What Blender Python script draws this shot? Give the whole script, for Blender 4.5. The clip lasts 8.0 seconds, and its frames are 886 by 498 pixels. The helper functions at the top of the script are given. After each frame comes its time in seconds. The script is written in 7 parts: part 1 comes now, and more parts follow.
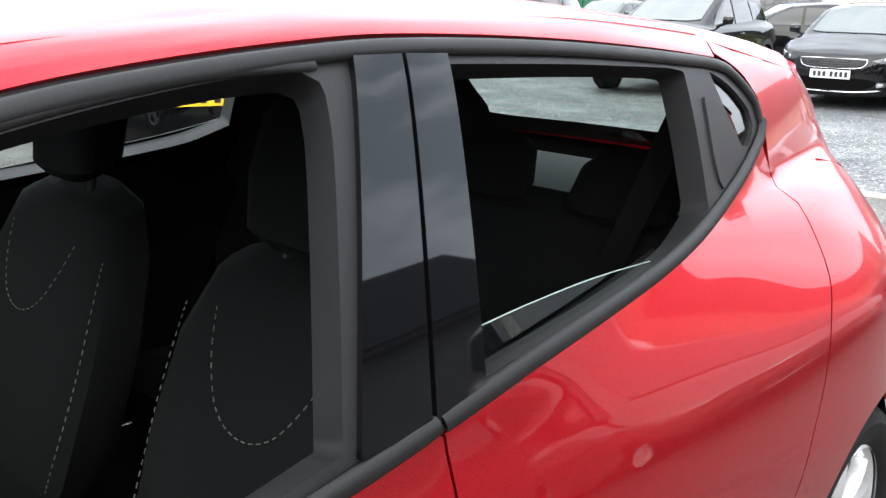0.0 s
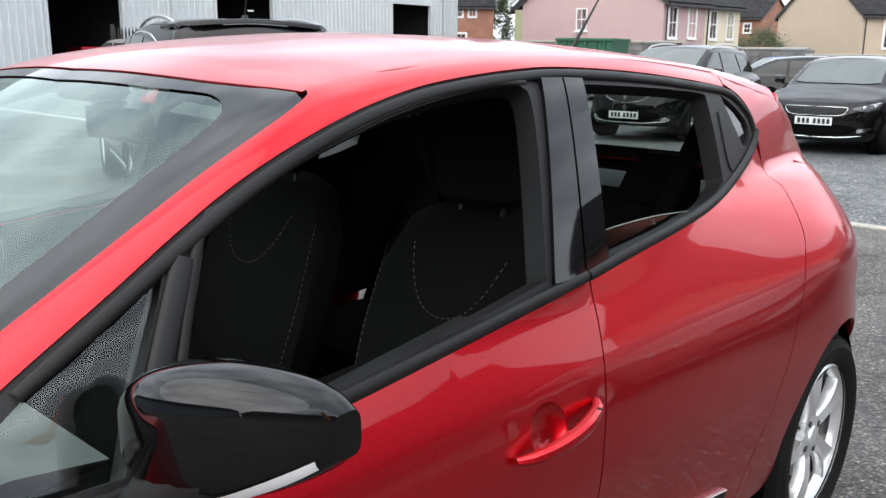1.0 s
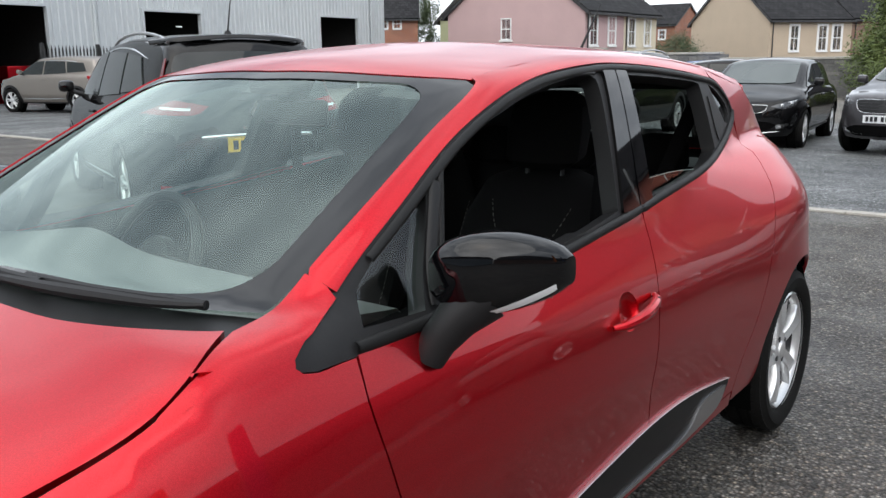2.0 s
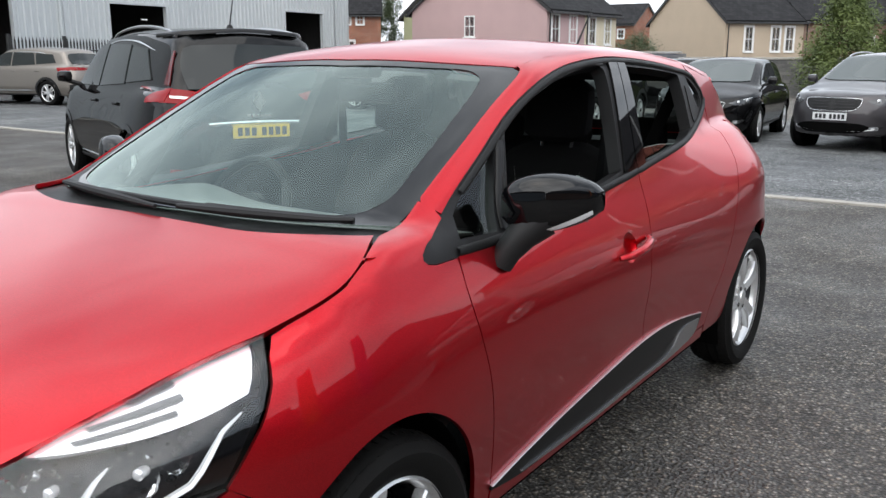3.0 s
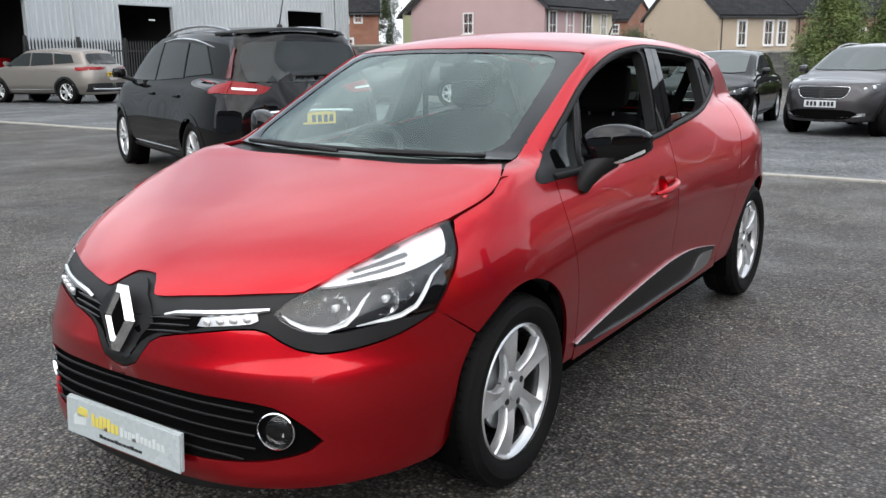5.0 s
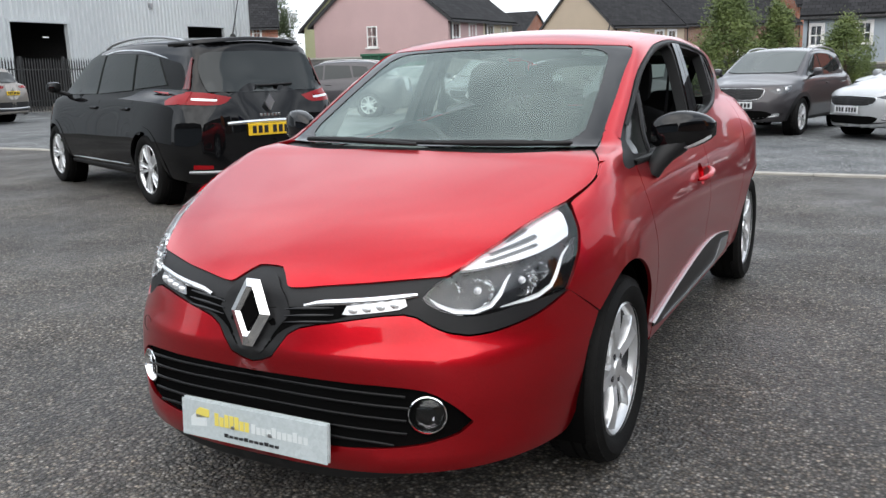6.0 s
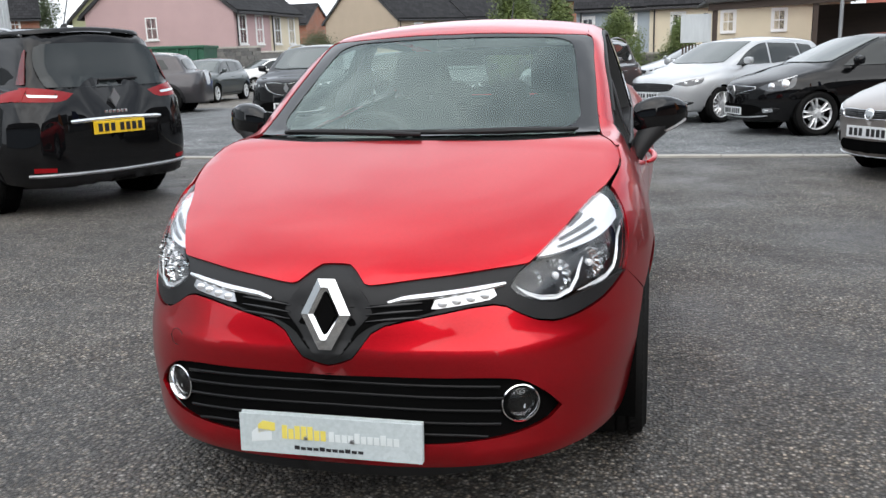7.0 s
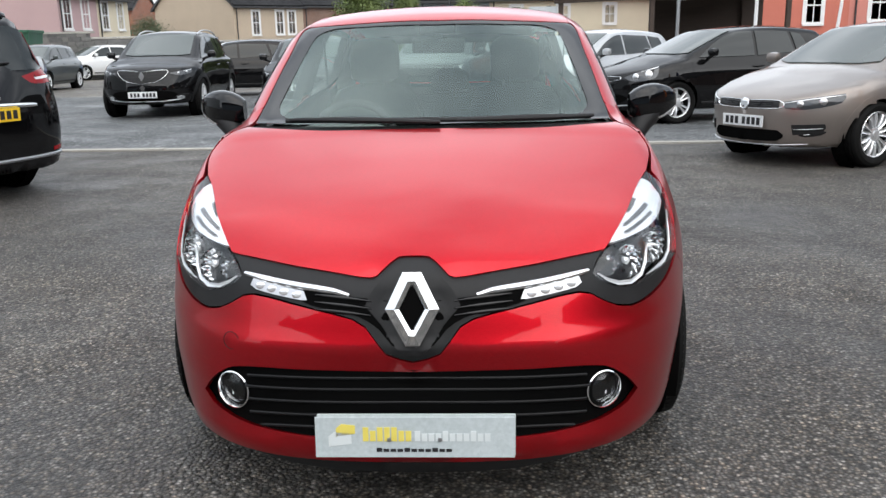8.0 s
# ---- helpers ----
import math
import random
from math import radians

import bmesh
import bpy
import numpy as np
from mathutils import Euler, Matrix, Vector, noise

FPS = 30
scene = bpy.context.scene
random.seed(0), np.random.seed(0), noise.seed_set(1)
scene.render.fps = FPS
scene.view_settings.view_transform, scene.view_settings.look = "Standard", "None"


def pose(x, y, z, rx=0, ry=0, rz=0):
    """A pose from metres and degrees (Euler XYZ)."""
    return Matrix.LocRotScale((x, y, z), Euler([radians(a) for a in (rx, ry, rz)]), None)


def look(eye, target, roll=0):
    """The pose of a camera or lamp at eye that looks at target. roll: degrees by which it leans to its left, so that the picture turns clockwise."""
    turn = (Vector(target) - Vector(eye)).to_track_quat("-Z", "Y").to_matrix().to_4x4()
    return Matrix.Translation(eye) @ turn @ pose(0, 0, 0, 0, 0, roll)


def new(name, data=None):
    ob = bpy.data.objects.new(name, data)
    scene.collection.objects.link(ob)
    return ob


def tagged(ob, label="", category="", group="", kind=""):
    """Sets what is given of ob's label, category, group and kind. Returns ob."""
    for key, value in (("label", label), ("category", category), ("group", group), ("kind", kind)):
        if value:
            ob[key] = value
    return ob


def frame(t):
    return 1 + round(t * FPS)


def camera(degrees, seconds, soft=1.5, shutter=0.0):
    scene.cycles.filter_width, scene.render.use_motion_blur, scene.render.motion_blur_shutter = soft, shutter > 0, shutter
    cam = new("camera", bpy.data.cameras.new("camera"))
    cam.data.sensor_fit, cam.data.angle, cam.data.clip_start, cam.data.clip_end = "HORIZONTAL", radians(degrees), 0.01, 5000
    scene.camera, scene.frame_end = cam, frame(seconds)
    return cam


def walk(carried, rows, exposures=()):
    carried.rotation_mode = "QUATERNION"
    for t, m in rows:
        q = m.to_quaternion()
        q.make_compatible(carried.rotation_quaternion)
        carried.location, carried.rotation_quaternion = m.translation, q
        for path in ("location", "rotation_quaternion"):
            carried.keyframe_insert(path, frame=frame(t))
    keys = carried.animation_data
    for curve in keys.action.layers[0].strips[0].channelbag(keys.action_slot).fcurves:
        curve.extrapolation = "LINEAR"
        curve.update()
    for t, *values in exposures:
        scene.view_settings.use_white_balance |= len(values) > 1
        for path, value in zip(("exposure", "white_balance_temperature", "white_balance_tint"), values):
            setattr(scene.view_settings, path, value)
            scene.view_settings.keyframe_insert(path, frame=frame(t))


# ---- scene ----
cam = camera(54.2, 8.0)
PATH = [
    (0, (1.267, 0.878, 1.425), (-0.035, 2.283, 0.848), 0.5),
    (0.5, (1.425, 0.488, 1.422), (0.118, 1.922, 0.935), 0.5),
    (1, (1.574, 0.134, 1.422), (0.264, 1.573, 0.959), 0.4),
    (1.5, (1.621, -0.256, 1.417), (0.362, 1.235, 0.978), -0.6),
    (2.8, (1.800, -1.144, 1.397), (0.687, 0.455, 0.946), -0.1),
    (3, (1.835, -1.270, 1.400), (0.725, 0.332, 0.953), -0.1),
    (3.5, (1.963, -1.551, 1.394), (0.840, 0.043, 0.951), 0.2),
    (4, (2.026, -1.831, 1.388), (0.900, -0.237, 0.949), -0.3),
    (4.5, (2.066, -2.076, 1.396), (0.947, -0.480, 0.949), -0.7),
    (5, (2.077, -2.253, 1.376), (0.976, -0.646, 0.923), -0.7),
    (5.2, (2.028, -2.358, 1.366), (0.952, -0.734, 0.916), -0.8),
    (6.3, (1.357, -2.713, 1.310), (0.561, -0.928, 0.883), -1.8),
    (6.5, (1.221, -2.762, 1.318), (0.523, -0.938, 0.886), -1.8),
    (7, (0.818, -2.898, 1.327), (0.364, -1.004, 0.869), -1.9),
    (7.5, (0.476, -2.893, 1.298), (0.225, -0.968, 0.818), -1.4),
    (8, (0.173, -2.929, 1.329), (0.088, -0.992, 0.840), -1.1),
]
walk(cam, [(t, look(eye, target, roll)) for t, eye, target, roll in PATH], [(0, 2.4), (0.5, 1.95), (1, 1.45), (1.5, 1.0), (3, 1.0), (8, 1.05)])

# ---- sky and sun: a bright, high overcast ----
world = bpy.data.worlds.new("sky")
scene.world = world
world.use_nodes = True
wt = world.node_tree
wt.nodes.clear()
w_out = wt.nodes.new("ShaderNodeOutputWorld")
w_bg = wt.nodes.new("ShaderNodeBackground")
w_sky = wt.nodes.new("ShaderNodeTexSky")
w_sky.sky_type = "NISHITA"
w_sky.sun_disc = False
w_sky.sun_elevation = radians(48)
w_sky.sun_rotation = radians(160)
w_sky.dust_density = 3.0
w_gain = wt.nodes.new("ShaderNodeVectorMath")
w_gain.operation = "SCALE"
w_gain.inputs["Scale"].default_value = 1.0
w_co = wt.nodes.new("ShaderNodeTexCoord")
w_map = wt.nodes.new("ShaderNodeMapping")
w_map.inputs["Scale"].default_value = (1.0, 1.0, 2.2)
w_n = wt.nodes.new("ShaderNodeTexNoise")
w_n.inputs["Scale"].default_value = 2.3
w_n.inputs["Detail"].default_value = 6.0
w_n.inputs["Roughness"].default_value = 0.55
w_r = wt.nodes.new("ShaderNodeValToRGB")
w_r.color_ramp.elements[0].position = 0.34
w_r.color_ramp.elements[0].color = (3.5, 3.95, 4.55, 1)
w_r.color_ramp.elements[1].position = 0.66
w_r.color_ramp.elements[1].color = (10.8, 11.3, 11.9, 1)
w_mix = wt.nodes.new("ShaderNodeMix")
w_mix.data_type = "RGBA"
w_mix.inputs[0].default_value = 0.85
wt.links.new(w_co.outputs["Generated"], w_map.inputs["Vector"])
wt.links.new(w_map.outputs["Vector"], w_n.inputs["Vector"])
wt.links.new(w_n.outputs["Fac"], w_r.inputs["Fac"])
wt.links.new(w_sky.outputs["Color"], w_gain.inputs[0])
wt.links.new(w_gain.outputs["Vector"], w_mix.inputs[6])
wt.links.new(w_r.outputs["Color"], w_mix.inputs[7])
wt.links.new(w_mix.outputs[2], w_bg.inputs["Color"])
w_bg.inputs["Strength"].default_value = 0.1
wt.links.new(w_bg.outputs["Background"], w_out.inputs["Surface"])

sun = new("sun", bpy.data.lights.new("sun", "SUN"))
sun.data.energy = 1.0
sun.data.angle = radians(95)
sun.data.color = (1.0, 0.96, 0.9)
sun.matrix_basis = look((4, -9, 12), (0, 0, 0))


# ---- materials ----
def mat(name, base=(0.5, 0.5, 0.5), rough=0.5, metal=0.0, coat=0.0, spec=0.5):
    m = bpy.data.materials.new(name)
    m.use_nodes = True
    b = m.node_tree.nodes["Principled BSDF"]
    b.inputs["Base Color"].default_value = (*base, 1)
    b.inputs["Roughness"].default_value = rough
    b.inputs["Metallic"].default_value = metal
    b.inputs["Coat Weight"].default_value = coat
    b.inputs["Coat Roughness"].default_value = 0.03
    b.inputs["Specular IOR Level"].default_value = spec
    return m


def bsdf(m):
    return m.node_tree.nodes["Principled BSDF"]


def add(m, kind, **values):
    n = m.node_tree.nodes.new(kind)
    for key, value in values.items():
        n.inputs[key.replace("_", " ")].default_value = value
    return n


def tie(m, a, b):
    m.node_tree.links.new(a, b)


def ramp(m, src, stops):
    n = m.node_tree.nodes.new("ShaderNodeValToRGB")
    el = n.color_ramp.elements
    while len(el) < len(stops):
        el.new(0.5)
    for e, (p, c) in zip(el, stops):
        e.position, e.color = p, (*c, 1)
    tie(m, src, n.inputs["Fac"])
    return n.outputs["Color"]


def mixc(m, fac, a, b, how="MIX"):
    n = m.node_tree.nodes.new("ShaderNodeMix")
    n.data_type, n.blend_type = "RGBA", how
    for socket, value in ((n.inputs[0], fac), (n.inputs[6], a), (n.inputs[7], b)):
        if isinstance(value, (int, float)):
            socket.default_value = value
        elif isinstance(value, tuple):
            socket.default_value = (*value, 1)
        else:
            tie(m, value, socket)
    return n.outputs[2]


def coords(m, scale=(1, 1, 1)):
    c = m.node_tree.nodes.new("ShaderNodeTexCoord")
    p = add(m, "ShaderNodeMapping", Scale=scale)
    tie(m, c.outputs["Object"], p.inputs["Vector"])
    return p.outputs["Vector"]


def noisy(m, scale, detail=4.0, rough=0.55, at=(1, 1, 1)):
    n = add(m, "ShaderNodeTexNoise", Scale=scale, Detail=detail, Roughness=rough)
    tie(m, coords(m, at), n.inputs["Vector"])
    return n.outputs["Fac"]


def bump(m, height, strength=0.3, distance=0.01, after=None):
    n = add(m, "ShaderNodeBump", Strength=strength, Distance=distance)
    tie(m, height, n.inputs["Height"])
    if after is not None:
        tie(m, after, n.inputs["Normal"])
    tie(m, n.outputs["Normal"], bsdf(m).inputs["Normal"])
    return n.outputs["Normal"]


def varied(name, low, high, scale=6.0, rough=0.6, metal=0.0, fine=60.0, depth=0.002, coat=0.0, at=(1, 1, 1), spread=0.12):
    """A surface that wanders between two colours at two scales, with fine relief."""
    m = mat(name, low, rough, metal, coat)
    big = noisy(m, scale, 5.0, at=at)
    small = noisy(m, fine, 3.0, at=at)
    c1 = ramp(m, big, [(0.32, low), (0.68, high)])
    c2 = ramp(m, small, [(0.3, tuple(0.8 * v for v in low)), (0.7, tuple(min(1.0, 1.12 * v) for v in high))])
    tie(m, mixc(m, 0.35, c1, c2), bsdf(m).inputs["Base Color"])
    r = add(m, "ShaderNodeMapRange", To_Min=max(0.02, rough - spread), To_Max=min(1.0, rough + spread))
    tie(m, big, r.inputs["Value"])
    tie(m, r.outputs["Result"], bsdf(m).inputs["Roughness"])
    if depth:
        bump(m, small, 0.5, depth)
    return m


def paint(name, base, metal=0.35, rough=0.32, flake=0.12, coat=0.8, spec=0.3):
    """Metallic car paint under clear lacquer: flakes, a trace of dust."""
    m = mat(name, base, rough, metal, coat, spec)
    fl = add(m, "ShaderNodeTexVoronoi", Scale=900.0)
    tie(m, coords(m), fl.inputs["Vector"])
    lum = add(m, "ShaderNodeSeparateColor")
    tie(m, fl.outputs["Color"], lum.inputs["Color"])
    dark = tuple(v * (1 - flake) for v in base)
    lite = tuple(min(1.0, v * (1 + flake) + 0.004) for v in base)
    flakes = ramp(m, lum.outputs[0], [(0.2, dark), (0.85, lite)])
    dust = noisy(m, 3.0, 6.0)
    tie(m, flakes, bsdf(m).inputs["Base Color"])
    r = add(m, "ShaderNodeMapRange", From_Min=0.3, From_Max=0.75, To_Min=0.01, To_Max=0.035)
    tie(m, dust, r.inputs["Value"])
    tie(m, r.outputs["Result"], bsdf(m).inputs["Coat Roughness"])
    return m


def glass(name, tint, rough=0.0, base=0.055, sheen=(1, 1, 1)):
    """Thin car glass: a tinted clear sheet with a mirror coat."""
    m = bpy.data.materials.new(name)
    m.use_nodes = True
    t = m.node_tree
    t.nodes.clear()
    out = t.nodes.new("ShaderNodeOutputMaterial")
    clear = t.nodes.new("ShaderNodeBsdfTransparent")
    clear.inputs["Color"].default_value = (*tint, 1)
    gloss = t.nodes.new("ShaderNodeBsdfGlossy")
    gloss.inputs["Roughness"].default_value = rough
    gloss.inputs["Color"].default_value = (*sheen, 1)
    edge = t.nodes.new("ShaderNodeLayerWeight")
    edge.inputs["Blend"].default_value = 0.5
    steep = t.nodes.new("ShaderNodeMath")
    steep.operation = "POWER"
    steep.inputs[1].default_value = 5.0
    amount = t.nodes.new("ShaderNodeMapRange")
    amount.inputs["To Min"].default_value = base
    t.links.new(edge.outputs["Facing"], steep.inputs[0])
    t.links.new(steep.outputs[0], amount.inputs["Value"])
    mix = t.nodes.new("ShaderNodeMixShader")
    t.links.new(amount.outputs["Result"], mix.inputs["Fac"])
    t.links.new(clear.outputs["BSDF"], mix.inputs[1])
    t.links.new(gloss.outputs["BSDF"], mix.inputs[2])
    t.links.new(mix.outputs["Shader"], out.inputs["Surface"])
    return m


M = {}
M["red"] = paint("red metallic paint", (0.56, 0.005, 0.014), 0.93, 0.31, 0.1, 0.65)
M["black_paint"] = paint("black paint", (0.0018, 0.0018, 0.0022), 0.0, 0.5, 0.12, 0.75, 0.0)
M["grey_paint"] = paint("dark grey metallic paint", (0.055, 0.051, 0.055), 0.6, 0.35)
M["beige_paint"] = paint("beige metallic paint", (0.25, 0.225, 0.2), 0.6, 0.36)
M["silver_paint"] = paint("silver metallic paint", (0.46, 0.47, 0.48), 0.5, 0.34)
M["brown_paint"] = paint("grey-brown metallic paint", (0.24, 0.21, 0.19), 0.7, 0.36)
M["white_paint"] = paint("white paint", (0.75, 0.75, 0.74), 0.0, 0.3)
M["blue_paint"] = paint("blue metallic paint", (0.02, 0.12, 0.4), 0.4, 0.3)
M["green_paint"] = paint("dark green-grey metallic paint", (0.05, 0.06, 0.06), 0.4, 0.34)
M["gloss_black"] = mat("gloss black plastic", (0.002, 0.002, 0.0025), 0.03, 0, 0.0, 0.48)
M["matt_black"] = varied("matt black plastic", (0.009, 0.009, 0.0096), (0.016, 0.016, 0.0168), 8, 0.5, fine=400, depth=0.0004)
M["seal"] = varied("black rubber seal", (0.006, 0.006, 0.006), (0.01, 0.01, 0.01), 12, 0.5, fine=300, depth=0.0004)
# near-black without specular: the shade of recesses is put into this colour
M["cavity_shade"] = mat("black with cavity shade in its colour", (0.004, 0.004, 0.004), 0.9)
M["chrome"] = mat("chrome", (0.86, 0.87, 0.88), 0.06, 1.0)
M["satin"] = mat("satin chrome", (0.55, 0.55, 0.56), 0.28, 1.0)
M["alloy"] = varied("silver alloy", (0.66, 0.67, 0.68), (0.76, 0.77, 0.78), 9, 0.33, 0.7, 200, 0.0002, 0.6)
M["dark_alloy"] = varied("dark grey alloy", (0.02, 0.02, 0.022), (0.04, 0.04, 0.042), 9, 0.3, 0.7, 200, 0.0002, 0.5)
M["tyre"] = varied("tyre rubber", (0.005, 0.005, 0.005), (0.01, 0.0098, 0.0095), 9, 0.72, fine=220, depth=0.0008)
M["screen"] = glass("windscreen glass", (0.84, 0.94, 0.89), base=0.125, sheen=(0.86, 1.0, 0.95))
M["pane"] = glass("side window glass", (0.8, 0.88, 0.84))
M["rear_pane"] = glass("green-grey rear glass", (0.5, 0.57, 0.53))
M["tint"] = glass("dark tinted glass", (0.16, 0.18, 0.18))
M["lens"] = glass("clear lamp lens", (0.95, 0.96, 0.97))
M["red_lens"] = mat("red lamp lens", (0.24, 0.003, 0.006), 0.12, 0, 0.15, 0.25)
M["white_lens"] = mat("clear lamp inner", (0.82, 0.84, 0.86), 0.12, 0.3, 1.0)
M["lamp_bowl"] = varied("bright lamp housing", (0.008, 0.0085, 0.01), (0.03, 0.031, 0.034), 30, 0.3, 0.4, 120, 0)
for key, level in (("matt_black", 0.28), ("seal", 0.25), ("tyre", 0.12), ("cavity_shade", 0.0)):
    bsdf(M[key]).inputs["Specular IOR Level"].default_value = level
M["lamp_white"] = mat("bright moulded lamp reflector", (0.93, 0.94, 0.95), 0.22, 0.55, 1.0)
M["lamp_grey"] = mat("grey lamp louvre", (0.09, 0.092, 0.095), 0.3, 0.2, 0.3)
M["amber"] = mat("amber lamp lens", (0.7, 0.2, 0.02), 0.15, 0, 1.0)
M["plate_white"] = varied("white number plate", (0.66, 0.67, 0.68), (0.72, 0.73, 0.73), 6, 0.3, fine=90, depth=0)
M["plate_yellow"] = varied("yellow number plate", (0.75, 0.48, 0.02), (0.8, 0.53, 0.03), 6, 0.3, fine=90, depth=0)
M["frit"] = mat("black printed glass border", (0.004, 0.004, 0.0044), 0.04, 0, 0.0, 0.5)
M["slat"] = mat("satin black moulded slat", (0.006, 0.006, 0.0065), 0.35, 0, 0.0, 0.22)
M["dealer_plate"] = varied("pale grey-blue show plate", (0.44, 0.49, 0.5), (0.5, 0.55, 0.56), 6, 0.25, fine=90, depth=0)
M["pale_print"] = mat("pale grey print", (0.62, 0.66, 0.66), 0.4)
M["yellow_print"] = mat("soft yellow print", (0.72, 0.6, 0.12), 0.4)
M["ink"] = mat("black print", (0.012, 0.012, 0.014), 0.4)
M["steel"] = varied("galvanised steel", (0.3, 0.31, 0.32), (0.4, 0.41, 0.42), 5, 0.4, 0.8, 50, 0.0005)


def asphalt(name, dark, lite, stone, size, warm=(1.1, 1.0, 0.88)):
    """Rolled stone in bitumen: stones of two sizes, dark binder between them, brownish and pale chips, worn and damp patches."""
    m = mat(name, dark, 0.8)
    warp = add(m, "ShaderNodeTexNoise", Scale=size * 1.3, Detail=2.0)
    tie(m, coords(m), warp.inputs["Vector"])
    off = add(m, "ShaderNodeVectorMath")
    off.operation = "MULTIPLY_ADD"
    off.inputs[1].default_value = (0.5 / size, 0.5 / size, 0.5 / size)
    tie(m, warp.outputs["Color"], off.inputs[0])
    tie(m, coords(m), off.inputs[2])
    v = add(m, "ShaderNodeTexVoronoi", Scale=size, Randomness=1.0)
    tie(m, off.outputs[0], v.inputs["Vector"])
    sep = add(m, "ShaderNodeSeparateColor")
    tie(m, v.outputs["Color"], sep.inputs["Color"])
    mid = tuple(0.5 * (p + q) for p, q in zip(dark, lite))
    stones = ramp(m, sep.outputs[0], [(0.0, dark), (0.35, mid), (0.75, lite), (0.93, tuple(1.5 * p for p in lite)), (1.0, stone)])
    stones = mixc(m, ramp(m, sep.outputs[1], [(0.45, (0, 0, 0)), (0.9, (1, 1, 1))]), stones, mixc(m, 1.0, stones, warm, "MULTIPLY"))
    gaps = ramp(m, v.outputs["Distance"], [(0.22, (1, 1, 1)), (0.5, (0.3, 0.3, 0.3)), (0.75, (0.14, 0.14, 0.14))])
    col = mixc(m, 0.9, stones, gaps, "MULTIPLY")
    patch = ramp(m, noisy(m, 0.5, 7.0, 0.62), [(0.3, (0.55, 0.55, 0.57)), (0.5, (0.95, 0.94, 0.92)), (0.7, (1.45, 1.42, 1.36))])
    col = mixc(m, 0.85, col, patch, "MULTIPLY")
    stain = ramp(m, noisy(m, 2.6, 8.0, 0.7), [(0.3, (0.6, 0.6, 0.6)), (0.5, (1.0, 1.0, 1.0)), (0.72, (1.3, 1.27, 1.2))])
    col = mixc(m, 0.7, col, stain, "MULTIPLY")
    grit = ramp(m, noisy(m, 9.0, 6.0, 0.75), [(0.3, (0.75, 0.75, 0.75)), (0.7, (1.2, 1.2, 1.2))])
    col = mixc(m, 0.7, col, grit, "MULTIPLY")
    tie(m, col, bsdf(m).inputs["Base Color"])
    r = add(m, "ShaderNodeMapRange", From_Min=0.3, From_Max=0.7, To_Min=0.42, To_Max=0.85)
    tie(m, noisy(m, 1.1, 5.0), r.inputs["Value"])
    tie(m, r.outputs["Result"], bsdf(m).inputs["Roughness"])
    inv = add(m, "ShaderNodeMath")
    inv.operation = "MULTIPLY"
    inv.inputs[1].default_value = -1.0
    tie(m, v.outputs["Distance"], inv.inputs[0])
    first = bump(m, inv.outputs[0], 0.85, 0.01)
    bump(m, noisy(m, 90.0, 3.0), 0.4, 0.004, first)
    return m


M["asphalt"] = asphalt("weathered asphalt", (0.043, 0.0415, 0.04), (0.185, 0.176, 0.165), (0.42, 0.4, 0.375), 72.0)
M["gravel"] = asphalt("blue-grey stone chippings", (0.08, 0.088, 0.096), (0.265, 0.285, 0.3), (0.46, 0.48, 0.49), 40.0, (1.05, 1.0, 0.95))
M["old_road"] = asphalt("pale worn asphalt", (0.17, 0.162, 0.148), (0.31, 0.295, 0.27), (0.42, 0.4, 0.37), 80.0)
M["kerb"] = varied("concrete kerb", (0.3, 0.285, 0.255), (0.42, 0.4, 0.36), 5, 0.85, fine=70, depth=0.004)


def render_wall(name, base):
    lo = tuple(0.88 * v for v in base)
    m = varied(name, lo, base, 0.7, 0.85, fine=38, depth=0.006)
    return m


M["pink"] = render_wall("pink painted render", (0.51, 0.355, 0.35))
M["tan"] = render_wall("tan painted render", (0.5, 0.405, 0.305))
M["cream"] = render_wall("cream painted render", (0.7, 0.625, 0.47))
M["pale_blue"] = render_wall("grey-blue painted render", (0.34, 0.39, 0.43))
M["terracotta"] = render_wall("terracotta painted render", (0.55, 0.17, 0.12))
M["salmon"] = render_wall("salmon painted render", (0.6, 0.235, 0.19))
M["lime"] = render_wall("pale green painted render", (0.42, 0.43, 0.26))
M["white_frame"] = varied("white window plastic", (0.74, 0.74, 0.73), (0.8, 0.8, 0.79), 3, 0.4, fine=40, depth=0)
M["house_glass"] = mat("dark house window glass", (0.03, 0.035, 0.04), 0.06, 0, 0.6)
M["fascia"] = varied("dark painted fascia", (0.02, 0.02, 0.022), (0.035, 0.035, 0.036), 3, 0.5, fine=40, depth=0)


def slates(name, low, high):
    m = mat(name, low, 0.8, spec=0.15)
    b = add(m, "ShaderNodeTexBrick", Scale=1.0, Mortar_Size=0.012, Brick_Width=0.33, Row_Height=0.3)
    b.inputs["Color1"].default_value = (*low, 1)
    b.inputs["Color2"].default_value = (*high, 1)
    b.inputs["Mortar"].default_value = (*(0.35 * v for v in low), 1)
    uv = m.node_tree.nodes.new("ShaderNodeUVMap")
    tie(m, uv.outputs["UV"], b.inputs["Vector"])
    worn = ramp(m, noisy(m, 0.8, 6.0), [(0.35, (0.8, 0.8, 0.8)), (0.7, (1.2, 1.2, 1.15))])
    tie(m, mixc(m, 0.7, b.outputs["Color"], worn, "MULTIPLY"), bsdf(m).inputs["Base Color"])
    bump(m, b.outputs["Fac"], -0.6, 0.02)
    return m


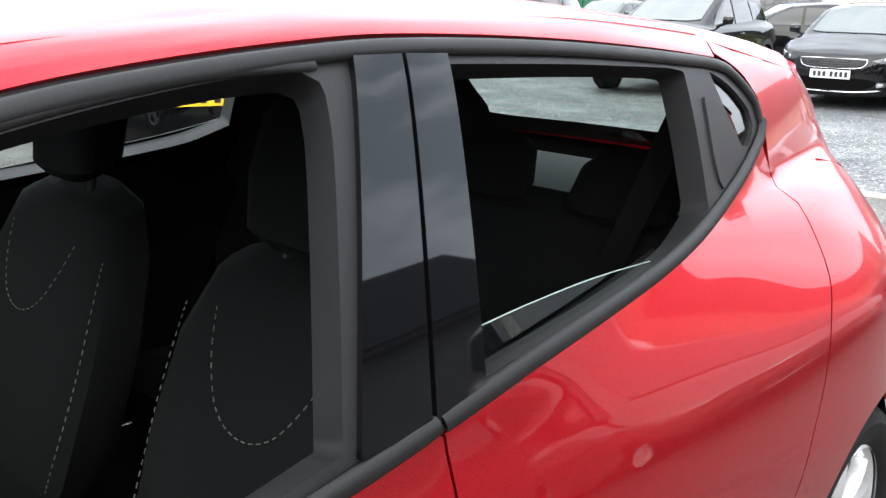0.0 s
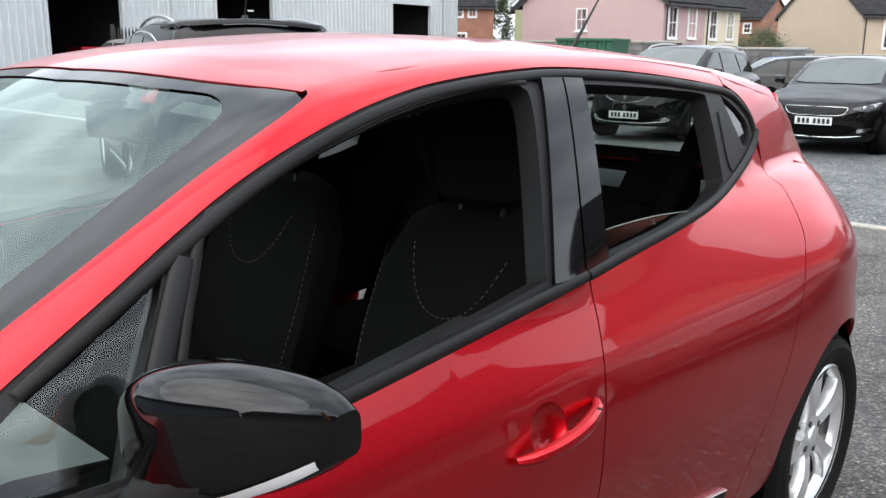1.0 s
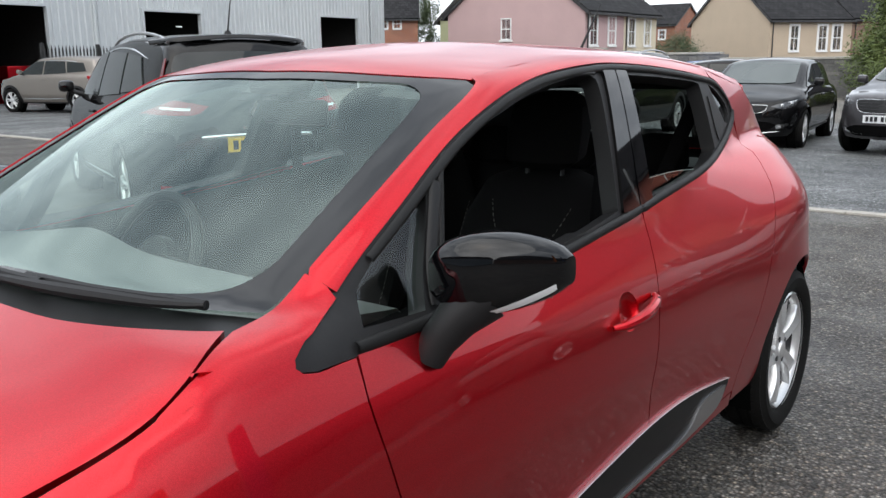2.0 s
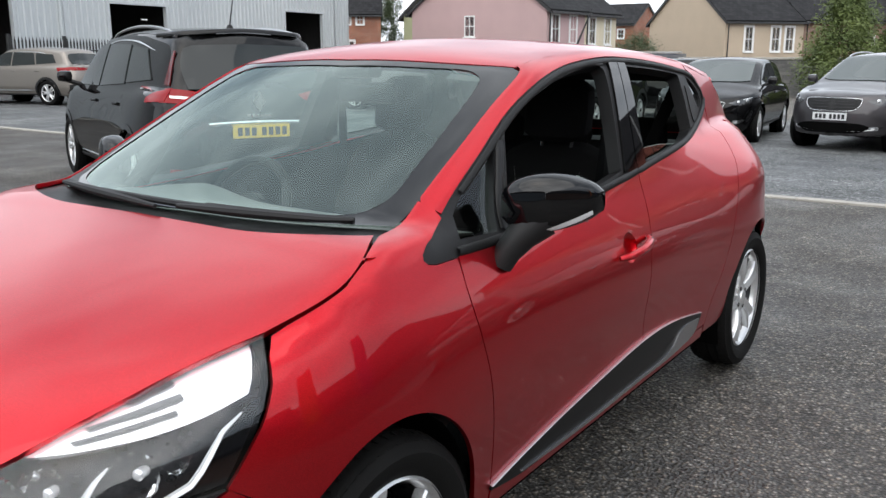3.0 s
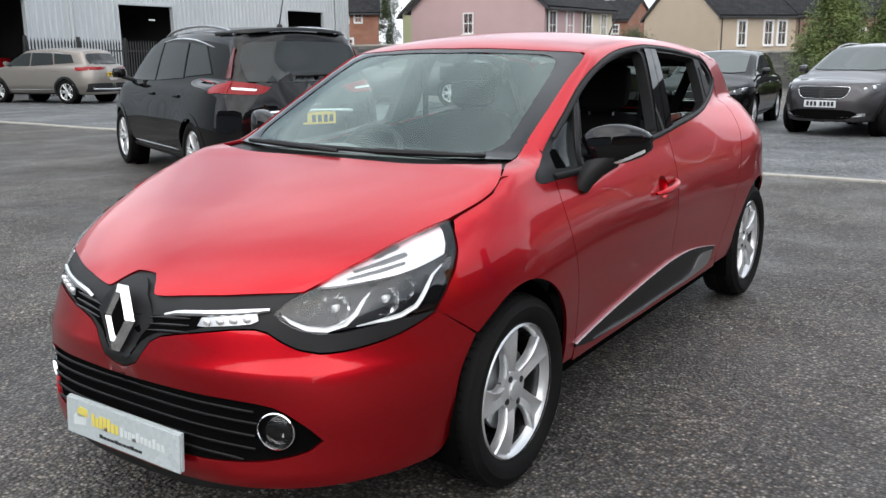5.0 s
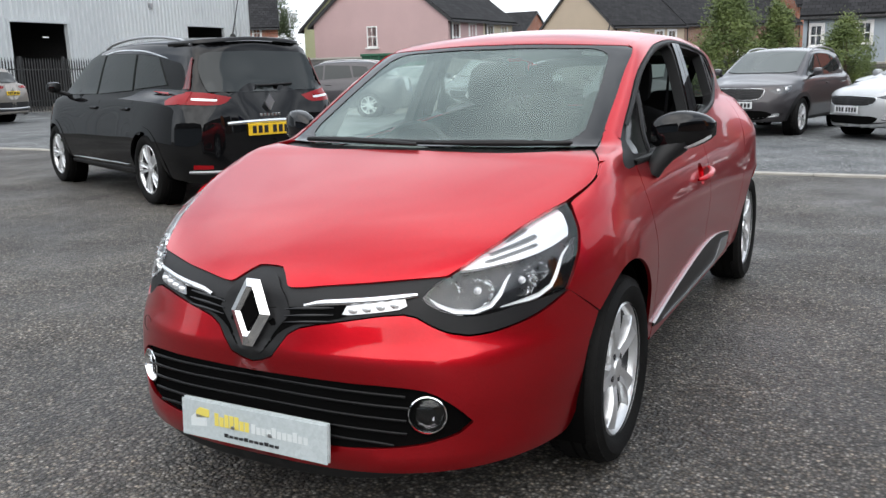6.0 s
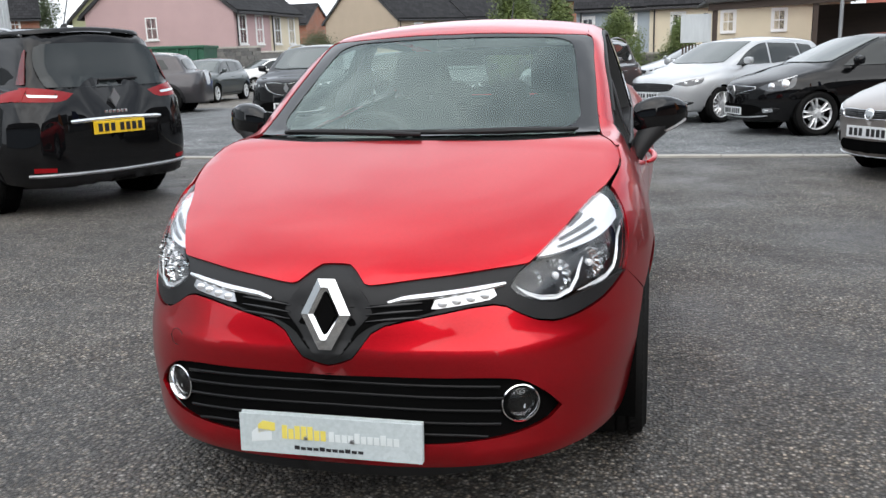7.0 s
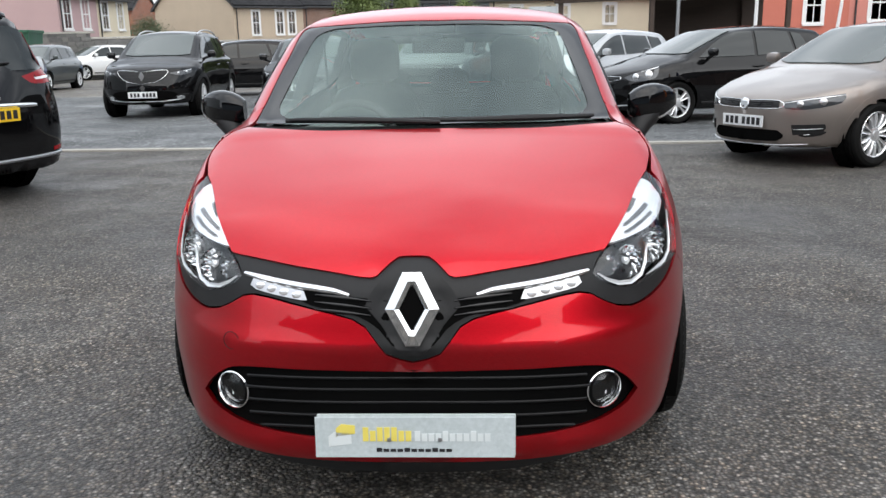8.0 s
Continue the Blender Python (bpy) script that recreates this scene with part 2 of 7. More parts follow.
M["slate"] = slates("dark concrete roof tiles", (0.018, 0.018, 0.02), (0.032, 0.032, 0.035))
M["brown_tile"] = slates("brown roof tiles", (0.07, 0.055, 0.045), (0.1, 0.08, 0.065))


def brickwork(name, one, two, joint, width, height, gap):
    m = mat(name, one, 0.85)
    b = add(m, "ShaderNodeTexBrick", Scale=1.0, Mortar_Size=gap, Brick_Width=width, Row_Height=height)
    b.inputs["Color1"].default_value = (*one, 1)
    b.inputs["Color2"].default_value = (*two, 1)
    b.inputs["Mortar"].default_value = (*joint, 1)
    axes = m.node_tree.nodes.new("ShaderNodeSeparateXYZ")
    tie(m, coords(m), axes.inputs["Vector"])
    along = add(m, "ShaderNodeMath")
    tie(m, axes.outputs["X"], along.inputs[0])
    tie(m, axes.outputs["Y"], along.inputs[1])
    flat = m.node_tree.nodes.new("ShaderNodeCombineXYZ")
    tie(m, along.outputs[0], flat.inputs["X"])
    tie(m, axes.outputs["Z"], flat.inputs["Y"])
    tie(m, flat.outputs["Vector"], b.inputs["Vector"])
    worn = ramp(m, noisy(m, 1.2, 6.0), [(0.3, (0.75, 0.75, 0.75)), (0.7, (1.15, 1.15, 1.15))])
    tie(m, mixc(m, 0.8, b.outputs["Color"], worn, "MULTIPLY"), bsdf(m).inputs["Base Color"])
    bump(m, b.outputs["Fac"], -0.5, 0.01)
    return m


M["brick"] = brickwork("orange-red brick", (0.36, 0.13, 0.07), (0.28, 0.09, 0.05), (0.3, 0.26, 0.22), 0.225, 0.075, 0.008)
M["brown_brick"] = brickwork("brown brick", (0.2, 0.1, 0.07), (0.26, 0.14, 0.1), (0.28, 0.25, 0.22), 0.225, 0.075, 0.008)
M["stone"] = varied("grey wall stone", (0.1, 0.1, 0.1), (0.2, 0.195, 0.185), 1.6, 0.9, fine=30, depth=0.01)
M["cladding"] = varied("pale grey steel cladding", (0.47, 0.5, 0.52), (0.54, 0.57, 0.58), 0.4, 0.42, 0.0, 12, 0.001, at=(1, 1, 0.15))
M["palisade"] = varied("dark painted steel palisade", (0.02, 0.021, 0.022), (0.045, 0.045, 0.045), 3, 0.6, 0.2, 40, 0.001)
M["green_steel"] = varied("green painted steel", (0.01, 0.075, 0.04), (0.02, 0.1, 0.055), 1.5, 0.5, 0, 30, 0.001)
M["brown_wood"] = varied("dark brown timber", (0.035, 0.022, 0.016), (0.06, 0.04, 0.03), 2.0, 0.7, 0, 30, 0.002, at=(1, 1, 6))
M["leaf"] = varied("conifer leaves", (0.035, 0.065, 0.014), (0.13, 0.165, 0.04), 1.2, 0.6, fine=20, depth=0)
M["dark_leaf"] = varied("dark hedge leaves", (0.03, 0.05, 0.02), (0.06, 0.085, 0.03), 1.2, 0.65, fine=20, depth=0)
M["bark"] = varied("bark", (0.06, 0.045, 0.03), (0.12, 0.09, 0.06), 6, 0.9, fine=50, depth=0.01)
# bay walls nearly black: the workshop's inner shade is put into the colour
M["bay_shade"] = varied("workshop interior with shade in its colour", (0.02, 0.02, 0.02), (0.035, 0.034, 0.033), 0.5, 0.9, fine=6, depth=0)


# ---- mesh helpers ----
def mesh_ob(name, verts, faces, material, parent=None, smooth=False, label="", normals=None, uv=None):
    """One mesh object from arrays; under a parent it is that thing's part."""
    me = bpy.data.meshes.new(name)
    me.from_pydata([tuple(map(float, v)) for v in verts], [], [tuple(map(int, f)) for f in faces])
    me.materials.append(material)
    if smooth:
        me.polygons.foreach_set("use_smooth", [True] * len(me.polygons))
    if uv is not None:
        layer = me.uv_layers.new(name="UVMap")
        for lp in me.loops:
            layer.data[lp.index].uv = uv[lp.vertex_index]
    if normals is not None:
        me.normals_split_custom_set_from_vertices([tuple(map(float, n)) for n in normals])
    me.update()
    ob = new(name, me)
    if parent is not None:
        ob.parent = parent
    if label:
        ob["label"] = label
    return ob


def part(name, bm, material, parent, label="", smooth=False):
    """Links a bmesh as one mesh object under a thing or a part."""
    me = bpy.data.meshes.new(name)
    bmesh.ops.recalc_face_normals(bm, faces=bm.faces)
    bm.to_mesh(me)
    bm.free()
    me.materials.append(material)
    if smooth:
        me.polygons.foreach_set("use_smooth", [True] * len(me.polygons))
        me.set_sharp_from_angle(angle=radians(35))
    ob = new(name, me)
    if parent is not None:
        ob.parent = parent
    if label:
        ob["label"] = label
    return ob


def box(bm, lo, hi, bevel=0.0, m=None):
    """A box from corner to corner, with rounded edges where bevel is given."""
    got = bmesh.ops.create_cube(bm, size=1.0)["verts"]
    mid = [(a + b) / 2 for a, b in zip(lo, hi)]
    size = [abs(b - a) for a, b in zip(lo, hi)]
    for v in got:
        v.co = Vector([c + s * k for c, s, k in zip(mid, size, v.co)])
    if bevel:
        edges = list({e for v in got for e in v.link_edges})
        more = bmesh.ops.bevel(bm, geom=edges, offset=bevel, segments=2, profile=0.6, affect="EDGES")
        got = list({v for f in more["faces"] for v in f.verts} | {v for v in got if v.is_valid})
    if m is not None:
        for v in got:
            v.co = m @ v.co
    return got


def prism(bm, outline, depth, m):
    """A plate: an outline in its own x, z plane, thickened along y and set by m."""
    front = [bm.verts.new(m @ Vector((x, 0, z))) for x, z in outline]
    back = [bm.verts.new(m @ Vector((x, depth, z))) for x, z in outline]
    n = len(outline)
    bm.faces.new(front)
    bm.faces.new(back[::-1])
    for i in range(n):
        bm.faces.new((front[i], back[i], back[(i + 1) % n], front[(i + 1) % n]))


def tube(bm, points, radius, sides=8, closed=False):
    """A round bar along points; radius may be one number or one for each point."""
    pts = [Vector(p) for p in points]
    radii = radius if isinstance(radius, (list, tuple)) else [radius] * len(pts)
    rings = []
    for i, p in enumerate(pts):
        a = pts[i - 1] if i else (pts[-1] if closed else p)
        b = pts[(i + 1) % len(pts)] if (i < len(pts) - 1 or closed) else p
        d = (b - a).normalized()
        side = d.orthogonal() if abs(d.z) > 0.95 else d.cross(Vector((0, 0, 1)))
        side.normalize()
        up = side.cross(d)
        rings.append([bm.verts.new(p + radii[i] * (math.cos(t) * side + math.sin(t) * up)) for t in (2 * math.pi * k / sides for k in range(sides))])
    pairs = list(zip(rings, rings[1:])) + ([(rings[-1], rings[0])] if closed else [])
    for r1, r2 in pairs:
        for k in range(sides):
            bm.faces.new((r1[k], r1[(k + 1) % sides], r2[(k + 1) % sides], r2[k]))
    if not closed:
        bm.faces.new(rings[0][::-1])
        bm.faces.new(rings[-1])


def thing(name, m, label, category, group="", kind=""):
    """An empty at the base of a thing that is made of parts."""
    ob = new(name)
    ob.matrix_basis = m
    return tagged(ob, label, category, group, kind)


def lettering(name, text, size, m, material, parent, thick=0.0008, stretch=1.0, label=""):
    """Raised letters in the built-in font, turned into a mesh."""
    cu = bpy.data.curves.new(name, "FONT")
    cu.body, cu.size, cu.extrude, cu.align_x, cu.align_y = text, size, thick, "CENTER", "CENTER"
    ob = bpy.data.objects.new(name, cu)
    me = bpy.data.meshes.new_from_object(ob.evaluated_get(bpy.context.evaluated_depsgraph_get()))
    bpy.data.objects.remove(ob)
    me.transform(m @ Matrix.Diagonal((stretch, 1, 1, 1)))
    me.materials.append(material)
    out = new(name, me)
    out.parent = parent
    if label:
        out["label"] = label
    return out

# ---- the red hatchback's skin: one smooth closed form, from which every panel is cut ----
def curve(points):
    """A smooth curve through (t, value) points, for arrays (monotone cubic)."""
    px, py = np.array([p[0] for p in points], float), np.array([p[1] for p in points], float)
    h, d = np.diff(px), np.diff(py) / np.diff(px)
    m = np.empty_like(py)
    m[0], m[-1] = d[0], d[-1]
    for i in range(1, len(px) - 1):
        m[i] = 0.0 if d[i - 1] * d[i] <= 0 else (2 * h[i] + h[i - 1] + h[i] + 2 * h[i - 1]) / ((2 * h[i] + h[i - 1]) / d[i - 1] + (h[i] + 2 * h[i - 1]) / d[i])

    def exact(t):
        k = np.clip(np.searchsorted(px, t) - 1, 0, len(px) - 2)
        s = (t - px[k]) / h[k]
        inside = (2 * s**3 - 3 * s**2 + 1) * py[k] + (s**3 - 2 * s**2 + s) * h[k] * m[k] + (3 * s**2 - 2 * s**3) * py[k + 1] + (s**3 - s**2) * h[k] * m[k + 1]
        return np.where(t < px[0], py[0] + m[0] * (t - px[0]), np.where(t > px[-1], py[-1] + m[-1] * (t - px[-1]), inside))

    table = np.linspace(px[0] - 4.0, px[-1] + 4.0, 16000)
    level = exact(table)

    def value(t):
        return np.interp(t, table, level)

    return value


def smax(a, b, k):
    return 0.5 * (a + b + np.sqrt((a - b) ** 2 + k * k))


def smin(a, b, k):
    return -smax(-a, -b, k)


def hump(t, mid, wide):
    return np.exp(-(((t - mid) / wide) ** 2))


FLANK = curve([(0.12, 0.760), (0.2, 0.785), (0.3, 0.806), (0.42, 0.818), (0.55, 0.828), (0.66, 0.831), (0.75, 0.823), (0.84, 0.802), (0.92, 0.772), (1.0, 0.738), (1.1, 0.69), (1.3, 0.59)])
NOSE = curve([(0.1, -0.76), (0.2, -0.836), (0.25, -0.857), (0.29, -0.85), (0.36, -0.842), (0.44, -0.842), (0.5, -0.85), (0.535, -0.854), (0.575, -0.845), (0.66, -0.822), (0.73, -0.795), (0.8, -0.74), (1.0, -0.56)])
ROUND = curve([(0.1, 2.9), (0.4, 3.0), (0.6, 2.55), (0.8, 2.45), (1.0, 2.4)])
TAIL = curve([(0.1, 3.1), (0.3, 3.19), (0.5, 3.21), (0.7, 3.2), (0.95, 3.15), (1.2, 3.0)])
BONNET = curve([(-0.95, 0.58), (-0.85, 0.672), (-0.79, 0.722), (-0.7, 0.776), (-0.5, 0.856), (-0.25, 0.928), (0.0, 0.99), (0.12, 1.018), (0.4, 1.03), (1.4, 1.06), (2.2, 1.1), (3.2, 1.1)])
CROWN = curve([(-0.85, 0.3), (-0.7, 0.24), (-0.5, 0.14), (-0.2, 0.08), (0.15, 0.03), (0.6, 0.03)])
ROOF = curve([(0.6, 1.34), (0.87, 1.397), (1.1, 1.426), (1.45, 1.446), (1.8, 1.44), (2.2, 1.414), (2.6, 1.368), (2.85, 1.325), (3.2, 1.24)])


def flank(y, z):
    """Half the width of the lower body at y, z."""
    w = FLANK(z)
    w = w + 0.030 * hump(y, 0.0, 0.42) * hump(z, 0.55, 0.2)
    w = w + 0.034 * hump(y, 2.62, 0.5) * hump(z, 0.58, 0.22) + 0.050 * hump(y, 2.68, 0.42) * hump(z, 0.9, 0.13)
    w = w - 0.012 * hump(y, 1.25, 0.7) * hump(z, 0.5, 0.1)
    front = np.clip((0.15 - y) / (0.15 - NOSE(z)), 0, None)
    back = np.clip((y - 2.45) / (TAIL(z) - 2.45), 0, None)
    p = ROUND(z)
    keep = 1 - np.where(y < 0.15, front ** p, back**2.7)
    over = np.where(keep < 0, keep, 0)
    return w * np.clip(keep, 1e-9, None) ** (1 / np.where(y < 0.15, p, 2.7)) + 0.8 * over


def cabin(y, z):
    """Half the width of the glasshouse."""
    up = np.clip(z - 1.0, 0, None)
    w = 0.742 - 0.27 * up - 0.15 * up**2 - 0.1 * np.clip(0.95 - z, 0, None)
    return w * (1 - 0.055 * np.clip(1.15 - y, 0, None) ** 2 - 0.075 * np.clip(y - 1.35, 0, None) ** 2)


def skin(p):
    """Negative inside the body, positive outside; p is an array of points."""
    x, y, z = np.abs(p[..., 0]), p[..., 1], p[..., 2]
    bonnet = z - (BONNET(y) - CROWN(y) * x**2)
    lower = smax((x - flank(y, z)), 0.9 * bonnet, 0.03)
    screen = 0.87 * (z - (0.985 + 0.535 * (y - 0.09 - 0.26 * x**2) - 0.035 * (y - 0.09) ** 2))
    roof = z - (ROOF(y) - 0.12 * x**2)
    hatch = 0.6 * (z - (0.95 - 1.25 * (y - 3.16 + 0.3 * x**2)))
    top = smax(smax(screen, roof, 0.02), hatch, 0.03)
    green = smax(smax(x - cabin(y, z), top, 0.04), 0.8 - z, 0.01)
    return smin(lower, green, 0.012)


def slope(p):
    """Outward unit normals of the skin."""
    e = 1e-3
    g = np.stack([skin(p + e * v) - skin(p - e * v) for v in np.eye(3)], -1)
    return g / np.maximum(np.linalg.norm(g, axis=-1, keepdims=True), 1e-9)


def strike(start, way, reach=4.0, inset=0.0, steps=260):
    """Where rays from outside first meet the skin (or a skin that lies inset deeper)."""
    start, way = np.asarray(start, float), np.asarray(way, float)
    way = np.broadcast_to(way, start.shape)
    lo = np.zeros(start.shape[:-1])
    hi = np.full(lo.shape, np.nan)
    before = skin(start) + inset
    for k in range(1, steps + 1):
        d = reach * k / steps
        now = skin(start + d * way) + inset
        first = np.isnan(hi) & (now < 0) & (before >= 0)
        hi = np.where(first, d, hi)
        before = now
    miss = np.isnan(hi)
    hi = np.where(miss, reach, hi)
    lo = hi - reach / steps
    for _ in range(24):
        mid = (lo + hi) / 2
        inside = skin(start + mid[..., None] * way) + inset < 0
        hi, lo = np.where(inside, mid, hi), np.where(inside, lo, mid)
    out = start + hi[..., None] * way
    out[miss] = np.nan
    return out

# ---- cutting panels from a skin ----
from mathutils.geometry import delaunay_2d_cdt

FORM = {"skin": skin, "axis": 0.15}
TURNS = 0.0125  # metres of wrap for one degree round the nose


def slope_of(p):
    f, e = FORM["skin"], 1e-3
    g = np.stack([f(p + e * v) - f(p - e * v) for v in np.eye(3)], -1)
    return g / np.maximum(np.linalg.norm(g, axis=-1, keepdims=True), 1e-9)


def meet(start, way, reach, inset):
    f = FORM["skin"]
    start = np.asarray(start, float)
    way = np.broadcast_to(np.asarray(way, float), start.shape)
    steps = int(reach / 0.02)
    hi = np.full(start.shape[:-1], np.nan)
    before = f(start) + inset
    for k in range(1, steps + 1):
        d = reach * k / steps
        now = f(start + d * way) + inset
        hi = np.where(np.isnan(hi) & (now < 0) & (before >= 0), d, hi)
        before = now
    miss = np.isnan(hi)
    hi = np.where(miss, reach, hi)
    lo = hi - reach / steps
    for _ in range(18):
        mid = (lo + hi) / 2
        inside = f(start + mid[..., None] * way) + inset < 0
        hi, lo = np.where(inside, mid, hi), np.where(inside, lo, mid)
    out = start + hi[..., None] * way
    out[miss] = np.nan
    return out


def lift(view, q, inset=0.0):
    """Points of a flat outline (side: y, z; top: x, y; front: degrees round the nose, z; rear: x, z) laid on the skin."""
    q = np.asarray(q, float)
    n = len(q)
    if view == "side":
        return meet(np.stack([np.full(n, 1.2), q[:, 0], q[:, 1]], -1), (-1.0, 0, 0), 1.19, inset)
    if view == "top":
        return meet(np.stack([q[:, 0], q[:, 1], np.full(n, 2.1)], -1), (0, 0, -1.0), 2.0, inset)
    if view == "rear":
        return meet(np.stack([q[:, 0], np.full(n, 5.2), q[:, 1]], -1), (0, -1.0, 0), 4.5, inset)
    if view == "nose":
        return meet(np.stack([q[:, 0], np.full(n, -1.5), q[:, 1]], -1), (0, 1.0, 0), 3.0, inset)
    a = np.radians(q[:, 0])
    way = np.stack([np.sin(a), -np.cos(a), np.zeros(n)], -1)
    start = np.array([0, FORM["axis"], 0]) + 1.5 * way
    start[:, 2] = q[:, 1]
    return meet(start, -way, 1.45, inset)


def flow(points, step=0.02, closed=True):
    """A smooth line through control points; a third entry of 1 marks a corner."""
    n = len(points)
    P = [Vector((p[0], p[1])) for p in points]
    hard = [len(p) > 2 for p in points]
    out = []
    for i in range(n if closed else n - 1):
        b, c = P[i], P[(i + 1) % n]
        a = P[i - 1] if (i > 0 or closed) and not hard[i] else b
        d = P[(i + 2) % n] if (i + 2 < n or closed) and not hard[(i + 1) % n] else c
        m = max(1, int((c - b).length / step))
        for k in range(m):
            t = k / m
            t2, t3 = t * t, t**3
            w = 0.5
            p = (2 * t3 - 3 * t2 + 1) * b + (t3 - 2 * t2 + t) * w * (c - a) + (3 * t2 - 2 * t3) * c + (t3 - t2) * w * (d - b)
            out.append((p.x, p.y))
    if not closed:
        out.append((P[-1].x, P[-1].y))
    return out


def within(pts, loop):
    x, y = pts[:, 0], pts[:, 1]
    L = np.asarray(loop)
    a, b = L, np.roll(L, -1, 0)
    hit = np.zeros(len(pts), bool)
    for (x0, y0), (x1, y1) in zip(a, b):
        if y0 == y1:
            continue
        hit ^= ((y0 > y) != (y1 > y)) & (x < (x1 - x0) * (y - y0) / (y1 - y0) + x0)
    return hit


def near(pts, loop, dist):
    L = np.asarray(loop)
    d = np.full(len(pts), 1e9)
    for p in L:
        d = np.minimum(d, np.hypot(pts[:, 0] - p[0], pts[:, 1] - p[1]))
    return d < dist


def fill(loops, step):
    """Fine triangles inside the first loop and outside the others."""
    verts, edges = [], []
    for lp in loops:
        k = len(verts)
        verts += [Vector(p) for p in lp]
        edges += [(k + i, k + (i + 1) % len(lp)) for i in range(len(lp))]
    A = np.asarray(loops[0])
    lo, hi = A.min(0), A.max(0)
    gx, gy = np.meshgrid(np.arange(lo[0] + step / 2, hi[0], step), np.arange(lo[1] + step / 2, hi[1], step))
    gx[1::2] += step / 2
    G = np.stack([gx.ravel(), gy.ravel()], -1)
    ok = within(G, loops[0])
    for lp in loops[1:]:
        ok &= ~within(G, lp)
    G = G[ok]
    for lp in loops:
        if len(G):
            G = G[~near(G, lp, 0.55 * step)]
    verts += [Vector(p) for p in G]
    v, _, f, _, _, _ = delaunay_2d_cdt(verts, edges, [], 0, 1e-6)
    V = np.array([(p.x, p.y) for p in v])
    F = np.array([t for t in f if len(t) == 3])
    C = V[F].mean(1)
    keep = within(C, loops[0])
    for lp in loops[1:]:
        keep &= ~within(C, lp)
    return V, F[keep]


def panel(name, view, outline, material, parent, holes=(), inset=0.0, flange=0.012, step=0.035, label="", both=True, whole=False, hole_flange=None, fine=0.02, push=0.0):
    """A sheet cut from the skin, with its edges turned in. both: also mirrored as a part of its own; whole: an outline of the left half, joined with its mirror."""
    k = np.array([TURNS, 1.0]) if view == "front" else np.array([1.0, 1.0])

    def flat(o):
        return [tuple(np.array(q[:2]) * k) + tuple(q[2:]) for q in o]

    def split(q):
        return q / k

    half = flow(flat(outline), fine, not whole)
    if whole:
        half = half + [(-x, y) for x, y in half[::-1] if abs(x) > 1e-6]
    loops = [half] + [flow(flat(h), fine) for h in holes]
    V, F = fill(loops, step)
    P = lift(view, split(V), inset)
    good = ~np.isnan(P[:, 0])
    F = F[good[F].all(1)]
    P = np.nan_to_num(P)
    N = slope_of(P)
    P = P + push * N
    tri = P[F]
    out = np.einsum("ij,ij->i", np.cross(tri[:, 1] - tri[:, 0], tri[:, 2] - tri[:, 0]), N[F].mean(1))
    F = np.where((out < 0)[:, None], F[:, ::-1], F)
    area = np.linalg.norm(np.cross(tri[:, 1] - tri[:, 0], tri[:, 2] - tri[:, 0]), axis=1)
    F = F[area > 1e-9]
    faces = [tuple(f) for f in F]
    count = {}
    for a, b, c in faces:
        for e in ((a, b), (b, c), (c, a)):
            count[e] = 1
    rim = [e for e in count if (e[1], e[0]) not in count]
    verts, norms = [tuple(p) for p in P], [tuple(n) for n in N]
    inner = [np.asarray(h) for h in loops[1:]]
    pos = {}
    for a, b in rim:
        q = []
        for v in (a, b):
            depth = flange
            if inner and hole_flange and min(np.hypot(*(h - V[v]).T).min() for h in inner) < 1e-4:
                depth = hole_flange
            if v not in pos:
                t = P[v] - depth * N[v]
                verts.append(tuple(P[v]))
                verts.append(tuple(t))
                norms += [None, None]
                pos[v] = len(verts) - 2
            q.append(pos[v])
        d = np.cross(P[b] - P[a], N[a])
        d = d / max(np.linalg.norm(d), 1e-9)
        for v in q:
            for w in (v, v + 1):
                norms[w] = tuple(d) if norms[w] is None else tuple((np.array(norms[w]) + d) / max(np.linalg.norm(np.array(norms[w]) + d), 1e-6))
        faces.append((q[0], q[0] + 1, q[1] + 1, q[1]))
    norms = [n if n is not None else (0, 0, 1) for n in norms]
    obs = [mesh_ob(name, verts, faces, material, parent, True, label, norms)]
    if both and not whole:
        mv = [(-x, y, z) for x, y, z in verts]
        mn = [(-x, y, z) for x, y, z in norms]
        obs.append(mesh_ob(name, mv, [f[::-1] for f in faces], material, parent, True, label, mn))
    return obs


def strip(name, view, line, width, material, parent, proud=0.004, both=True, label="", step=0.02, slim=0.3):
    """A rounded bead along a line that lies on the skin."""
    k = np.array([TURNS, 1.0]) if view == "front" else np.array([1.0, 1.0])
    q = np.array(flow([tuple(np.array(p) * k) for p in line], step, False)) / k
    P = lift(view, q, -proud * 0.2)
    P = P[~np.isnan(P[:, 0])]
    N = slope_of(P)
    obs = []
    for sgn in ((1, -1) if both else (1,)):
        rings, faces = [], []
        n = len(P)
        for i in range(n):
            d = P[min(i + 1, n - 1)] - P[max(i - 1, 0)]
            d = d / max(np.linalg.norm(d), 1e-9)
            s = np.cross(d, N[i])
            thin = min(1.0, slim + 3.0 * min(i, n - 1 - i) / n)
            for c in range(7):
                t = math.pi * c / 6
                v = P[i] + 0.5 * width * thin * math.cos(t) * s + proud * math.sin(t) * N[i] - 0.002 * N[i]
                rings.append((sgn * v[0], v[1], v[2]))
        for i in range(n - 1):
            for c in range(6):
                a = i * 7 + c
                f = (a, a + 1, a + 8, a + 7)
                faces.append(f if sgn < 0 else f[::-1])
        obs.append(mesh_ob(name, rings, faces, material, parent, True, label))
    return obs


